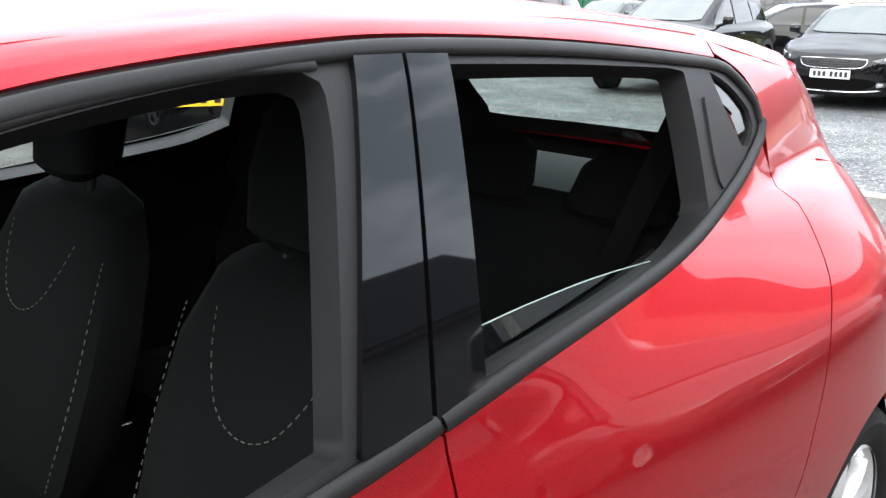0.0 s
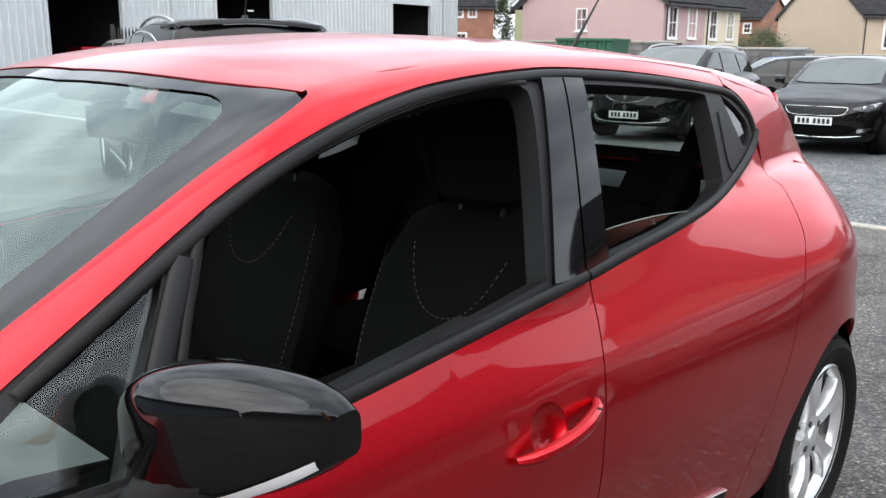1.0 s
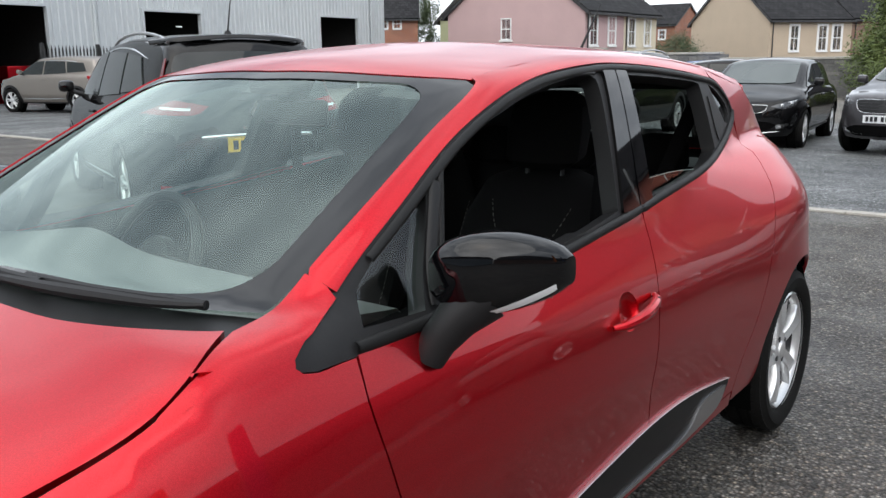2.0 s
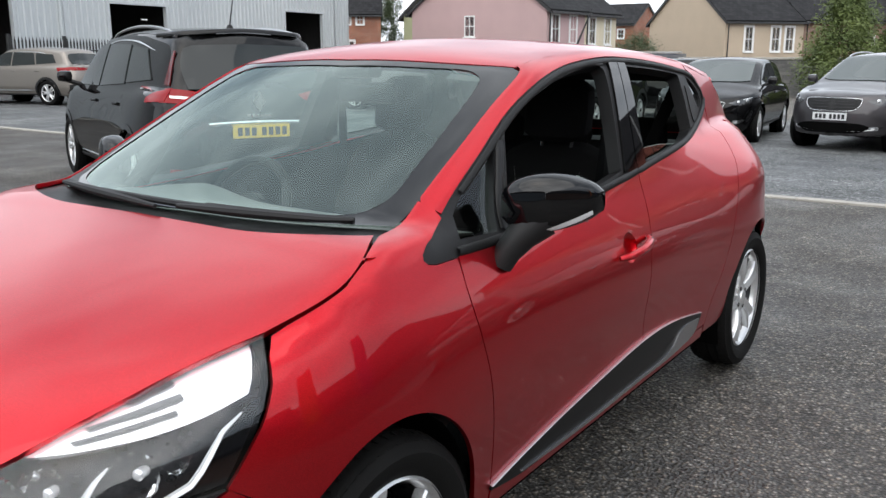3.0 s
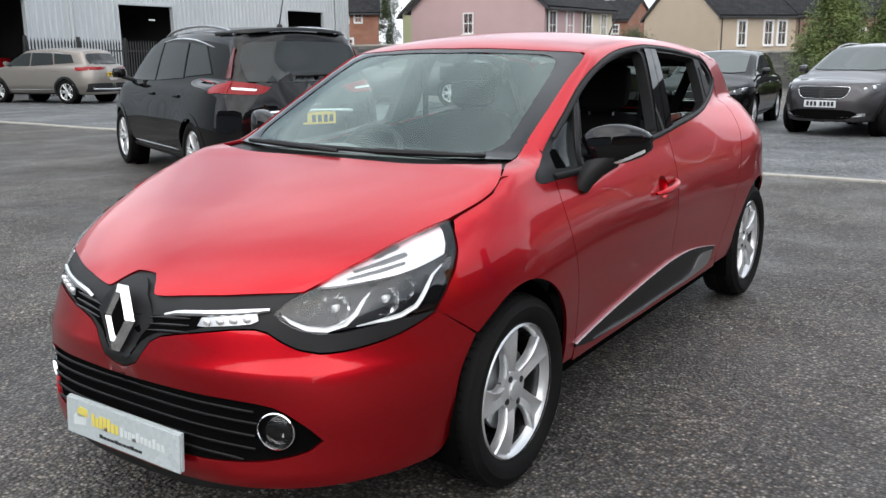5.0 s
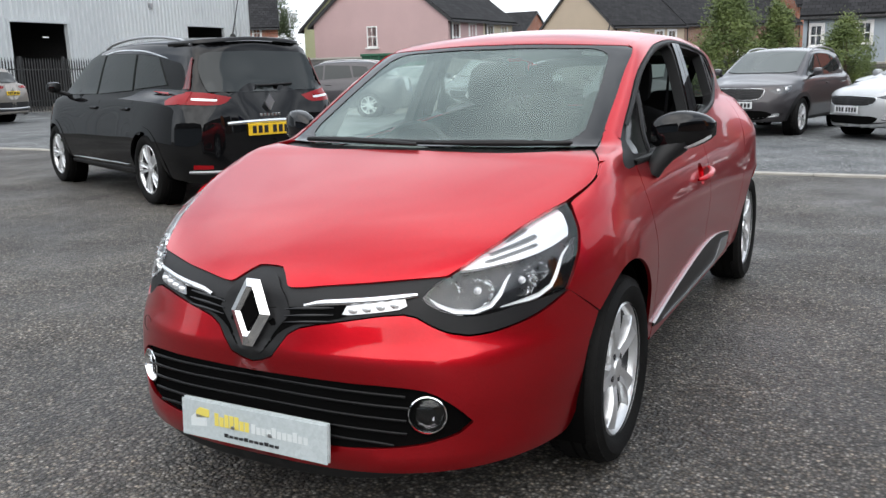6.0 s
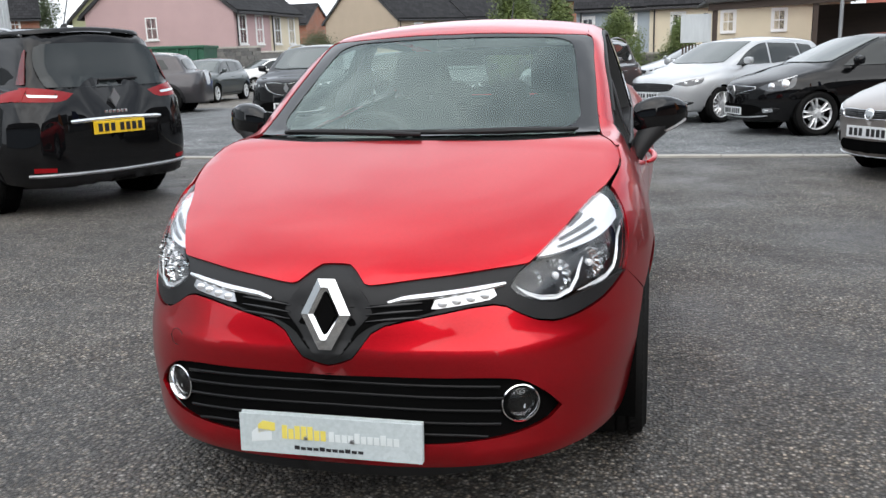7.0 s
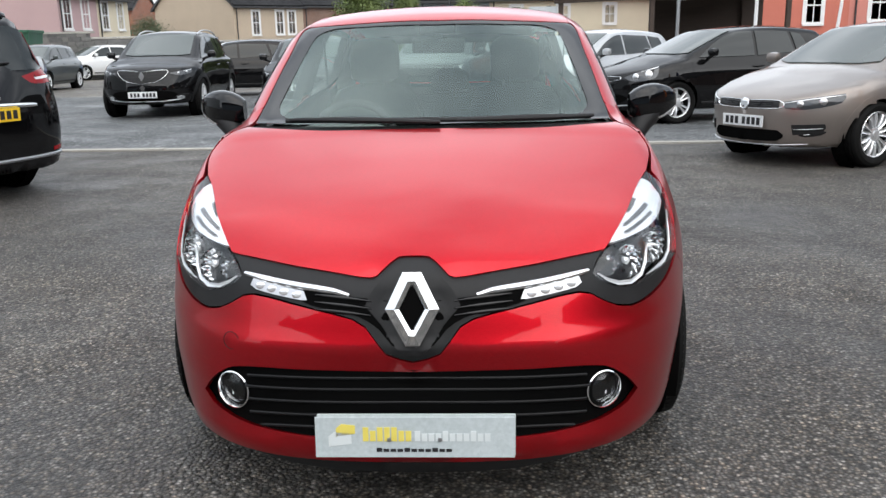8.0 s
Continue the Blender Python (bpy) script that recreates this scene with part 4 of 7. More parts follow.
# palisade fence
fence = thing("palisade_fence", laid(pose(-25.9, 14.35, 0, 0, 0, 101.5)), "dark steel palisade fence with pointed pales", "fence")
bm = bmesh.new()
prism(bm, [(-0.033, 0.08), (0.033, 0.08), (0.033, 1.9), (0.012, 1.98), (0.0, 2.05), (-0.012, 1.98), (-0.033, 1.9)], 0.012, Matrix())
pale = part("pale", bm, M["palisade"], fence)
for k in range(1, 66):
    ob = bpy.data.objects.new("pale", pale.data)
    scene.collection.objects.link(ob)
    ob.parent = fence
    ob.matrix_basis = pose(0.145 * k, 0, 0)
for x in np.arange(0, 9.5, 2.3):
    bm = bmesh.new()
    box(bm, (x - 0.05, 0.06, 0), (x + 0.05, 0.16, 2.1), 0.005)
    part("fence_post", bm, M["palisade"], fence)
for z in (0.45, 1.6):
    bm = bmesh.new()
    box(bm, (-0.1, 0.013, z), (9.5, 0.058, z + 0.05), 0.004)
    part("fence_rail", bm, M["palisade"], fence)

# white-framed gate leaf swung open by the first doorway
gate = thing("gate", laid(pose(-29.6, 13.05, 0, 0, 0, 60)), "open steel gate leaf with a white frame and dark bars", "gate")
for lo, hi in (((0, 0, 0.05), (0.09, 0.07, 2.1)), ((-1.6, 0, 0.05), (-1.52, 0.07, 2.1)), ((-1.52, 0, 0.08), (0, 0.06, 0.16)), ((-1.52, 0, 1.98), (0, 0.06, 2.06))):
    bm = bmesh.new()
    box(bm, lo, hi, 0.005)
    part("gate_frame", bm, M["white_frame"], gate)
for k in range(10):
    bm = bmesh.new()
    box(bm, (-1.44 + 0.145 * k, 0.01, 0.16), (-1.39 + 0.145 * k, 0.05, 1.98), 0.004)
    part("gate_bar", bm, M["palisade"], gate)

# green steel skip
skip = thing("skip", laid(pose(-18.6, 28.8, 0, 0, 0, 10)) @ Matrix.Diagonal((0.7, 1, 1.12, 1)), "green ribbed steel skip", "skip")
bm = bmesh.new()
prism(bm, [(0.2, 0.0), (3.0, 0.0), (3.3, 1.75), (0, 1.75)], 1.7, Matrix())
part("skip_body", bm, M["green_steel"], skip)
for x in (0.5, 1.1, 1.7, 2.3, 2.8):
    bm = bmesh.new()
    box(bm, (x, -0.07, 0.1), (x + 0.1, 0, 1.7), 0.01)
    part("rib", bm, M["green_steel"], skip)
bm = bmesh.new()
box(bm, (-0.05, -0.09, 1.7), (3.35, 1.8, 1.8), 0.02)
part("lid", bm, M["green_steel"], skip)

# timber canopy
can = thing("canopy", pose(1.75, 24.0, -0.38), "dark timber carport with a white side board", "carport")
for x, y in ((0.9, 0), (3.6, 0), (7.6, 0), (0.9, 4.5), (7.6, 4.5)):
    bm = bmesh.new()
    box(bm, (x - 0.07, y - 0.07, 0), (x + 0.07, y + 0.07, 2.45 + 0.03 * x), 0.01)
    part("post", bm, M["brown_wood"], can)
bm = bmesh.new()
prism(bm, [(0.7, 2.42), (8.4, 2.66), (8.4, 2.9), (0.7, 2.62)], 0.12, Matrix.Translation((0, -0.14, 0)))
part("beam", bm, M["brown_wood"], can)
bm = bmesh.new()
prism(bm, [(0.6, 2.64), (8.5, 2.92), (8.5, 2.99), (0.6, 2.71)], 5.0, Matrix.Translation((0, -0.3, 0)))
part("roof", bm, M["fascia"], can)
bm = bmesh.new()
box(bm, (-0.05, -0.03, 1.55), (0.8, 0.0, 2.35), 0.005)
part("white_board", bm, M["cladding"], can)
bm = bmesh.new()
box(bm, (4.4, 4.6, 0), (8.3, 4.7, 2.6))
part("back_wall", bm, M["brown_wood"], can)
bm = bmesh.new()
for k in range(9):
    box(bm, (0.0 + 0.09 * k, -0.01, 0.2), (0.05 + 0.09 * k, 0.02, 1.5))
part("slatted_screen", bm, M["brown_wood"], can)
for x, y, lean, mt, h in ((5.35, 20.5, 0.0, "steel", 4.6), (7.25, 20.2, 0.0, "white_frame", 4.8), (9.9, 22.0, 5.0, "white_frame", 4.6)):
    p = thing("flag_pole", pose(x, y, fall(y), 0, lean, 0), "plain upright pole beside the parked cars", "pole", "poles")
    bm = bmesh.new()
    tube(bm, [(0, 0, 0), (0, 0, h)], [0.05, 0.035], 12)
    part("shaft", bm, M[mt], p, "", True)
    bm = bmesh.new()
    lathe(bm, [(0.09, 0), (0.09, 0.02), (0.05, 0.03)], Matrix.Rotation(-math.pi / 2, 4, "Y"), 12)
    part("base_collar", bm, M["steel"], p)


# shrubs and far trees
def tree(x, y, h, wide, leaf, label, seed, taper=1.0, leaves=1700):
    t = thing("tree", pose(x, y, fall(y)), label, "tree", "trees behind the yard")
    rng = random.Random(seed)
    bm = bmesh.new()
    tube(bm, [(0, 0, 0), (0.03, 0.02, h * 0.5), (0, 0, h * 0.93)], [0.09, 0.06, 0.015], 8)
    for k in range(12):
        z = h * rng.uniform(0.15, 0.8)
        a = rng.uniform(0, 6.28)
        r = wide * 0.8 * (1 - taper * z / h)
        tube(bm, [(0, 0, z), (r * math.cos(a) * 0.6, r * math.sin(a) * 0.6, z + 0.12), (r * math.cos(a), r * math.sin(a), z + 0.32)], [0.025, 0.015, 0.006], 5)
    part("trunk", bm, M["bark"], t)
    verts, faces = [], []
    tips = [(rng.uniform(0, 6.28), rng.uniform(0.05, 1.0) ** 0.8, rng.uniform(0.55, 1.15)) for _ in range(90)]
    for k in range(leaves):
        a, zz, rr = tips[k % 90]
        z = h * (0.06 + 0.94 * zz)
        prof = (1 - zz) ** 0.65 if taper > 0.7 else math.sin(math.pi * min(1, 0.12 + 0.86 * zz)) ** 0.6
        c = Vector((wide * prof * rr * math.cos(a), wide * prof * rr * math.sin(a), z)) * 1.0
        c += Vector((rng.gauss(0, 0.11), rng.gauss(0, 0.11), rng.gauss(0, 0.14))) * wide
        c *= rng.uniform(0.75, 1.02) ** 0.5
        if c.z < 0.05:
            continue
        s = rng.uniform(0.035, 0.075) * (0.6 + 0.25 * h / 3)
        u = Vector((rng.gauss(0, 1), rng.gauss(0, 1), rng.gauss(0, 0.6))).normalized() * s
        v = u.orthogonal().normalized() * s * 0.5
        i = len(verts)
        verts += [c - u, c + v, c + u, c - v]
        faces.append((i, i + 1, i + 2, i + 3))
    cr = mesh_ob("crown", verts, faces, leaf, t)


tree(-4.6, 34.0, 4.05, 2.0, M["leaf"], "large bushy green conifer before the stone wall", 1, 1.0, 22000)
tree(-2.8, 34.2, 3.55, 1.15, M["leaf"], "tall narrow green conifer before the stone wall", 2, 1.0, 14000)
tree(-0.4, 34.4, 2.85, 1.4, M["leaf"], "bushy green conifer before the stone wall", 3, 1.0, 14000)
tree(2.0, 34.2, 2.35, 1.05, M["leaf"], "small bushy green conifer before the stone wall", 4, 1.0, 10000)
tree(-23.2, 59.0, 3.2, 2.0, M["dark_leaf"], "dark green broadleaf tree between the houses", 5, 0.0, 6000)
tree(-24.6, 62.0, 3.0, 2.2, M["dark_leaf"], "dark green broadleaf tree between the houses", 6, 0.0, 6000)
tree(-50.3, 63.5, 11.5, 2.1, M["dark_leaf"], "tall dark green broadleaf tree behind the houses", 7, 0.0, 16000)

# ---- the red hatchback ----
car = thing("hatchback", pose(0, 0, 0), "shiny red metallic five-door hatchback with black mirrors, front windows open", "car")
RED, BLK = M["red"], M["matt_black"]
M["glass_edge"] = mat("pale green ground glass edge", (0.3, 0.38, 0.34), 0.3)

BELT = [(0.345, 0.938), (0.52, 0.936), (0.75, 0.945), (0.96, 0.959), (1.14, 0.973), (1.28, 0.985), (1.44, 1.0)]
BELT_REAR = [(1.446, 1.0), (1.6, 1.016), (1.77, 1.03), (1.92, 1.044), (2.05, 1.063), (2.18, 1.09), (2.3, 1.124), (2.4, 1.165)]
CANT = [(0.364, 1.028), (0.447, 1.078), (0.58, 1.15), (0.664, 1.196), (0.753, 1.241), (0.846, 1.28), (0.946, 1.314), (1.039, 1.338), (1.144, 1.357), (1.27, 1.37), (1.4, 1.378), (1.51, 1.38),
        (1.669, 1.374), (1.85, 1.362), (2.068, 1.342), (2.27, 1.319)]
TIP = [(2.36, 1.285), (2.42, 1.235), (2.425, 1.19)]
PILLAR_GAP = [(1.447, 0.997), (1.444, 0.935), (1.431, 0.877), (1.413, 0.809), (1.385, 0.70), (1.372, 0.57), (1.382, 0.47), (1.39, 0.335)]
REAR_GAP = [(2.418, 1.12), (2.415, 1.04), (2.391, 0.953), (2.341, 0.879), (2.293, 0.788), (2.237, 0.699), (2.183, 0.61), (2.136, 0.519), (2.077, 0.432), (2.045, 0.37), (2.03, 0.335)]
FRONT_GAP = [(0.34, 0.936), (0.335, 0.9), (0.332, 0.85), (0.345, 0.75), (0.372, 0.6), (0.395, 0.45), (0.405, 0.335)]


def shift(line, d):
    return [(y + d, z) for y, z in line]


def hard(line):
    """The line with corners at its two ends."""
    return [(*line[0], 1), *line[1:-1], (*line[-1], 1)]


def arch(y0, z0, ry, rz, a0, a1, n=12):
    return [(y0 + ry * math.cos(t), z0 + rz * math.sin(t)) for t in np.linspace(radians(a0), radians(a1), n)]


# doors, wings, quarters, sills
for nm, top, a, b in (("front_door", BELT, FRONT_GAP, PILLAR_GAP), ("rear_door", BELT_REAR, PILLAR_GAP, REAR_GAP)):
    cups = ([(1.235 + 0.052 * math.cos(t), 0.797 + 0.047 * math.sin(t)) for t in np.linspace(0, 2 * math.pi, 17)[:-1]],) if nm == "front_door" else ()
    panel(nm, "side", hard(shift(top, 0)) + hard(shift(b, -0.002)) + hard(shift(a, 0.002)[::-1]), RED, car, holes=cups, hole_flange=0.003, label="red metallic door skin")
SIDE_EDGE = [(0.663, 0.165), (0.7, 0.09), (0.716, 0.055), (0.732, -0.016), (0.727, -0.096), (0.702, -0.206)]
ridge = lift("top", flow(SIDE_EDGE[2:], 0.03, False))
ledge = lift("side", [(y, 0.982) for y in np.linspace(float(ridge[0][1]) + 0.004, 0.25, 8)])
panel("front_wing", "side",
      [(0.336, 0.9355, 1), (0.3, 0.936), (0.252, 0.936), (0.225, 0.942), (0.214, 0.952), (0.219, 0.964), (0.237, 0.975), (0.25, 0.982, 1)] + [(float(p[1]), 0.982) for p in ledge[::-1][1:-1]]
      + [(float(ridge[0][1]), float(ridge[0][2]) - 0.003, 1)] + [(float(p[1]), float(p[2]) - 0.003) for p in ridge[1:-1]] + [(-0.206, 0.889, 1),
       (-0.233, 0.862), (-0.247, 0.821), (-0.281, 0.768), (-0.315, 0.73), (-0.370, 0.669, 1), (-0.243, 0.5785, 1)] + arch(0, 0.312, 0.327, 0.368, 132, 6)[1:] + [(0.32, 0.3, 1), (0.4, 0.3, 1), (0.402, 0.335, 1)] + hard(shift(FRONT_GAP, -0.002)[::-1])[1:-1],
      RED, car, label="red front wing", fine=0.015)
panel("wing_top", "top", [(float(p[0]), float(p[1])) if 0 < k < 7 else (float(p[0]), float(p[1]), 1) for k, p in enumerate(ledge)] + [(0.733, 0.274), (0.714, 0.322), (0.703, 0.357, 1), (0.643, 0.347, 1), (0.656, 0.262), (0.667, 0.172, 1), (0.704, 0.092), (float(ridge[0][0]) + 0.001, float(ridge[0][1]) + 0.004, 1)], RED, car, label="red wing top beside the screen")
panel("sill", "side", [(0.41, 0.33, 1), (2.02, 0.33, 1), (2.02, 0.285, 1), (0.41, 0.285, 1)], RED, car)
panel("quarter_panel", "side",
      hard(shift(REAR_GAP, 0.002)[::-1]) + [(2.432, 1.19), (2.427, 1.237), (2.366, 1.29), (2.275, 1.325, 1), (2.275, 1.345, 1), (2.5, 1.318), (2.68, 1.27, 1), (2.84, 1.14), (2.93, 1.0), (3.06, 0.9, 1), (3.13, 0.7), (3.15, 0.5), (3.08, 0.33, 1)] + arch(2.589, 0.312, 0.335, 0.366, 3, 177) + [(2.2, 0.3, 1), (2.03, 0.3, 1)],
      RED, car, label="red rear quarter with a full haunch")
edge_x = 0.556
ys = np.linspace(0.95, 2.68, 14)
rail = lift("top", np.stack([np.full(14, edge_x), ys], -1))
panel("roof_rail", "side", hard(CANT) + [(2.27, 1.345, 1)] + [(2.68, 1.272, 1)] + [(float(p[1]), float(p[2])) for p in rail[::-1]] + [(0.939, 1.349, 1), (0.75, 1.262), (0.521, 1.146), (0.36, 1.062), (0.349, 1.054, 1)], RED, car, label="red screen pillar and roof edge")
panel("roof", "top", [(0, 0.868, 1), (0.3, 0.886), (0.45, 0.908), (edge_x + 0.004, 0.94, 1), (edge_x + 0.004, 1.4), (edge_x + 0.004, 2.2), (edge_x + 0.004, 2.68, 1), (0.4, 2.76), (0.0, 2.8, 1)], RED, car, whole=True, step=0.05, inset=0.001, flange=0.004, label="red roof")
panel("bonnet", "top", [(0, 0.05, 1), (0.2, 0.05), (0.37, 0.058), (0.52, 0.093), (0.62, 0.138), (0.655, 0.166, 1)] + [(x - 0.002, y) for x, y in SIDE_EDGE[1:-1]] + [(0.697, -0.208, 1), (0.657, -0.298), (0.627, -0.381), (0.598, -0.461), (0.565, -0.533), (0.531, -0.6), (0.513, -0.63, 1),
      (0.475, -0.653), (0.322, -0.727), (0.173, -0.777), (0.108, -0.791), (0.094, -0.788), (0.06, -0.752), (0.04, -0.735), (0.02, -0.733), (0, -0.733, 1)], RED, car, whole=True, step=0.04, label="smooth red bonnet")
# underlay that closes the joint of wing, wing top and bonnet
panel("wing_gusset", "top", [(0.731, -0.01, 1), (0.711, 0.09, 1), (0.71, 0.12, 1), (0.74, 0.12, 1), (0.745, -0.01, 1)], RED, car, inset=0.004, flange=0)
# front bumper, in two mirrored halves joined at the middle
BUMPER_TOP = [(0, 0.503), (2, 0.511), (4, 0.526), (5.5, 0.559), (7, 0.593), (9, 0.612), (12, 0.624), (19, 0.644), (23, 0.653), (26, 0.655), (28, 0.647), (30, 0.626), (33, 0.602), (36, 0.591), (40, 0.593), (44, 0.603), (48, 0.617), (52, 0.639), (55.95, 0.6665)]
LOW_TOP = [(0, 0.477), (10, 0.479), (18, 0.476), (24, 0.471), (29, 0.457), (32, 0.428), (34.5, 0.392), (36.2, 0.361)]
LOW_BOT = [(36.2, 0.359), (34, 0.331), (30, 0.312), (26, 0.301), (18, 0.292), (10, 0.29), (0, 0.29)]
panel("front_bumper", "front", hard(BUMPER_TOP) + [(63.85, 0.5775, 1), (60.6, 0.5), (59.2, 0.42), (58.5, 0.3, 1), (56, 0.24), (50, 0.226), (37, 0.222), (25, 0.222), (12, 0.222), (0, 0.222, 1)] + hard(LOW_BOT[::-1])[:-1] + [(36.2, 0.36, 1)] + hard(LOW_TOP[::-1])[1:], RED, car, label="red front bumper")
panel("bumper_lip", "front", [(0, 0.219, 1), (16, 0.219), (29, 0.22, 1), (16, 0.186), (0, 0.178, 1)], BLK, car, inset=0.02)
# black nose band behind the emblem, wrapping under the headlamps
LAMP_LOW = [(29, 0.695), (30, 0.678), (33, 0.654), (36, 0.641), (39, 0.6405), (42, 0.646), (47, 0.656), (52, 0.661), (55.8, 0.666)]
LAMP_TOP = [(29, 0.697), (31, 0.727), (36, 0.759), (40, 0.790), (45, 0.817), (50, 0.844), (56, 0.869), (62.6, 0.891)]
LAMP_OUT = [(62.6, 0.891), (62, 0.86), (61.7, 0.82), (60, 0.768), (58.6, 0.73), (55.8, 0.667)]
panel("nose_band", "front", [(0, 0.757, 1), (2, 0.755), (4, 0.744), (6, 0.714), (11, 0.718), (20, 0.731), (31, 0.74), (33, 0.742, 1), (31, 0.726), (29, 0.697, 1)] + LAMP_LOW[1:-1] + [(55.6, 0.6655, 1)] + [(t, z + 0.004) for t, z in BUMPER_TOP[::-1][1:-1]] + [(0, 0.507, 1)], BLK, car, inset=0.006, label="matt black plastic nose band")
# black sheet laid on the nose band, coloured as the mouth's shade
panel("grille_mouth_shade", "front", [(3.0, 0.66, 1), (8, 0.668), (15, 0.678), (18, 0.684, 1), (17, 0.652), (12, 0.634), (8, 0.62), (5, 0.59), (3, 0.55), (0, 0.535, 1), (0, 0.66, 1)], M["cavity_shade"], car, inset=-0.0005, flange=0.0)
for z0 in (0.625, 0.642, 0.66):
    strip("grille_slat", "front", [(6.2, z0), (8.5, z0 + 0.004), (10 if z0 < 0.6 else 15, z0 + 0.012)], 0.012, M["gloss_black"], car, 0.006)
strip("chrome_strip", "front", [(9.7, 0.673), (12, 0.682), (19, 0.692), (24, 0.699), (28.3, 0.706)], 0.019, M["chrome"], car, 0.007, label="bright chrome strip", slim=0.6)
drl = panel("running_lamp", "front", [(17, 0.679, 1), (26.3, 0.697, 1), (26.6, 0.68, 1), (25.4, 0.671), (17.2, 0.656), (16.3, 0.657, 1)], M["satin"], car, inset=-0.004, label="white daytime running lamp")
for lamp in drl:
    sg = 1 if lamp == drl[0] else -1
    bm = bmesh.new()
    for a in (18, 20.2, 22.4, 24.6):
        p = lift("front", [(a, 0.666 + (a - 17) * 0.0021)], -0.008)[0]
        bmesh.ops.create_uvsphere(bm, u_segments=12, v_segments=8, radius=0.0105, matrix=Matrix.Translation((sg * p[0], p[1], p[2])) @ Matrix.Diagonal((1.3, 0.5, 0.9, 1)))
    part("lamp_cell", bm, M["lamp_white"], lamp, "", True)
# lower grille: black sheet with the throat's shade in its colour, louvres, fog lamps
panel("throat_shade", "front", [(0, 0.482, 1)] + [(t, z + 0.005) for t, z in LOW_TOP[1:-1]] + [(36.6, 0.36, 1)] + [(t, z - 0.005) for t, z in LOW_BOT[1:-1]] + [(0, 0.285, 1)], M["cavity_shade"], car, inset=0.03, flange=0)
for k, z0 in enumerate((0.45, 0.418, 0.382, 0.345, 0.313)):
    e = (26, 26.5, 26, 26, 24)[k]
    strip("grille_louvre", "front", [(0.0, z0 + 0.008), (10, z0 + 0.006), (20, z0), (e, z0 - 0.008)], 0.009, M["slat"], car, 0.004, slim=0.9)


def aim(p, n):
    """A frame at p whose x axis is n."""
    n = Vector(n).normalized()
    up = Vector((0, 0, 1))
    y = up.cross(n).normalized()
    z = n.cross(y)
    m = Matrix((n, y, z)).transposed().to_4x4()
    m.translation = Vector(p)
    return m


for sg in (1, -1):
    p = lift("front", [(29.2, 0.389)], 0.012)[0]
    m = aim((sg * p[0], p[1], p[2]), (sg * 0.44, -1, 0.03))
    bm = bmesh.new()
    lathe(bm, [(0.041, -0.03), (0.046, -0.004), (0.05, 0.004), (0.053, 0.002), (0.053, -0.03)], m, 40)
    fog = part("fog_lamp", bm, M["chrome"], car, "round fog lamp in a chrome ring", True)
    bm = bmesh.new()
    lathe(bm, [(0.041, -0.018), (0.03, -0.03), (0.015, -0.038), (0.0005, -0.04)], m, 32)
    part("reflector", bm, M["lamp_white"], fog, "", True)
    bm = bmesh.new()
    lathe(bm, [(0.043, -0.012), (0.03, -0.004), (0.015, 0.0), (0.0005, 0.001)], m, 32)
    part("lens", bm, M["lens"], fog, "", True)
    bm = bmesh.new()
    for a in (-0.012, 0.012):
        box(bm, (-0.016, a - 0.004, -0.022), (-0.013, a + 0.004, 0.024), 0.001, m)
    part("lens_rib", bm, M["white_lens"], fog)
lens = panel("headlamp", "front", hard(LAMP_TOP) + LAMP_OUT[1:-1] + hard(LAMP_LOW[::-1]), M["lens"], car, inset=0.001, flange=0.03, step=0.025, label="clear swept-back headlamp")


def lamp_piece(name, outline, material, inset, flange=0.01):
    for ob, par in zip(panel(name, "front", outline, material, car, inset=inset, flange=flange, step=0.025), lens):
        ob.parent = par


lamp_piece("housing", hard(LAMP_TOP) + LAMP_OUT[1:-1] + hard(LAMP_LOW[::-1]), M["lamp_bowl"], 0.045, 0)
WEDGE_LOW = [(35.7, 0.752), (39.5, 0.757), (43.9, 0.764), (48.5, 0.771), (54, 0.786), (59.3, 0.808)]
WEDGE_TOP = [(60, 0.83), (60.6, 0.86), (61, 0.884), (57, 0.871), (50, 0.840), (45, 0.812), (40, 0.783)]
lamp_piece("indicator_reflector", hard(WEDGE_LOW) + [(*WEDGE_TOP[0], 0), *WEDGE_TOP[1:2], (*WEDGE_TOP[2], 1), *WEDGE_TOP[3:]], M["lamp_white"], 0.014)
for a, b, c, d in (((45.3, 0.812), (50.4, 0.8375), (51.7, 0.829), (46.5, 0.809)), ((41.3, 0.787), (51.6, 0.8235), (52.4, 0.808), (42.4, 0.781)), ((40.0, 0.7715), (51.0, 0.803), (51.6, 0.788), (41.6, 0.7655))):
    c, d = [tuple(0.55 * p + 0.45 * q for p, q in zip(u, v)) for u, v in ((b, c), (a, d))]
    lamp_piece("lamp_groove", [(*a, 1), (*b,), (*c,), (*d, 1)], M["lamp_grey"], 0.0115, 0)
lamp_piece("outer_shade", [(51.8, 0.668, 1), (53.5, 0.7), (55.2, 0.74), (57, 0.768), (59.6, 0.797, 1), (60.8, 0.8, 1), (59.6, 0.768), (58, 0.73), (55.6, 0.676, 1)], M["gloss_black"], 0.012, 0)
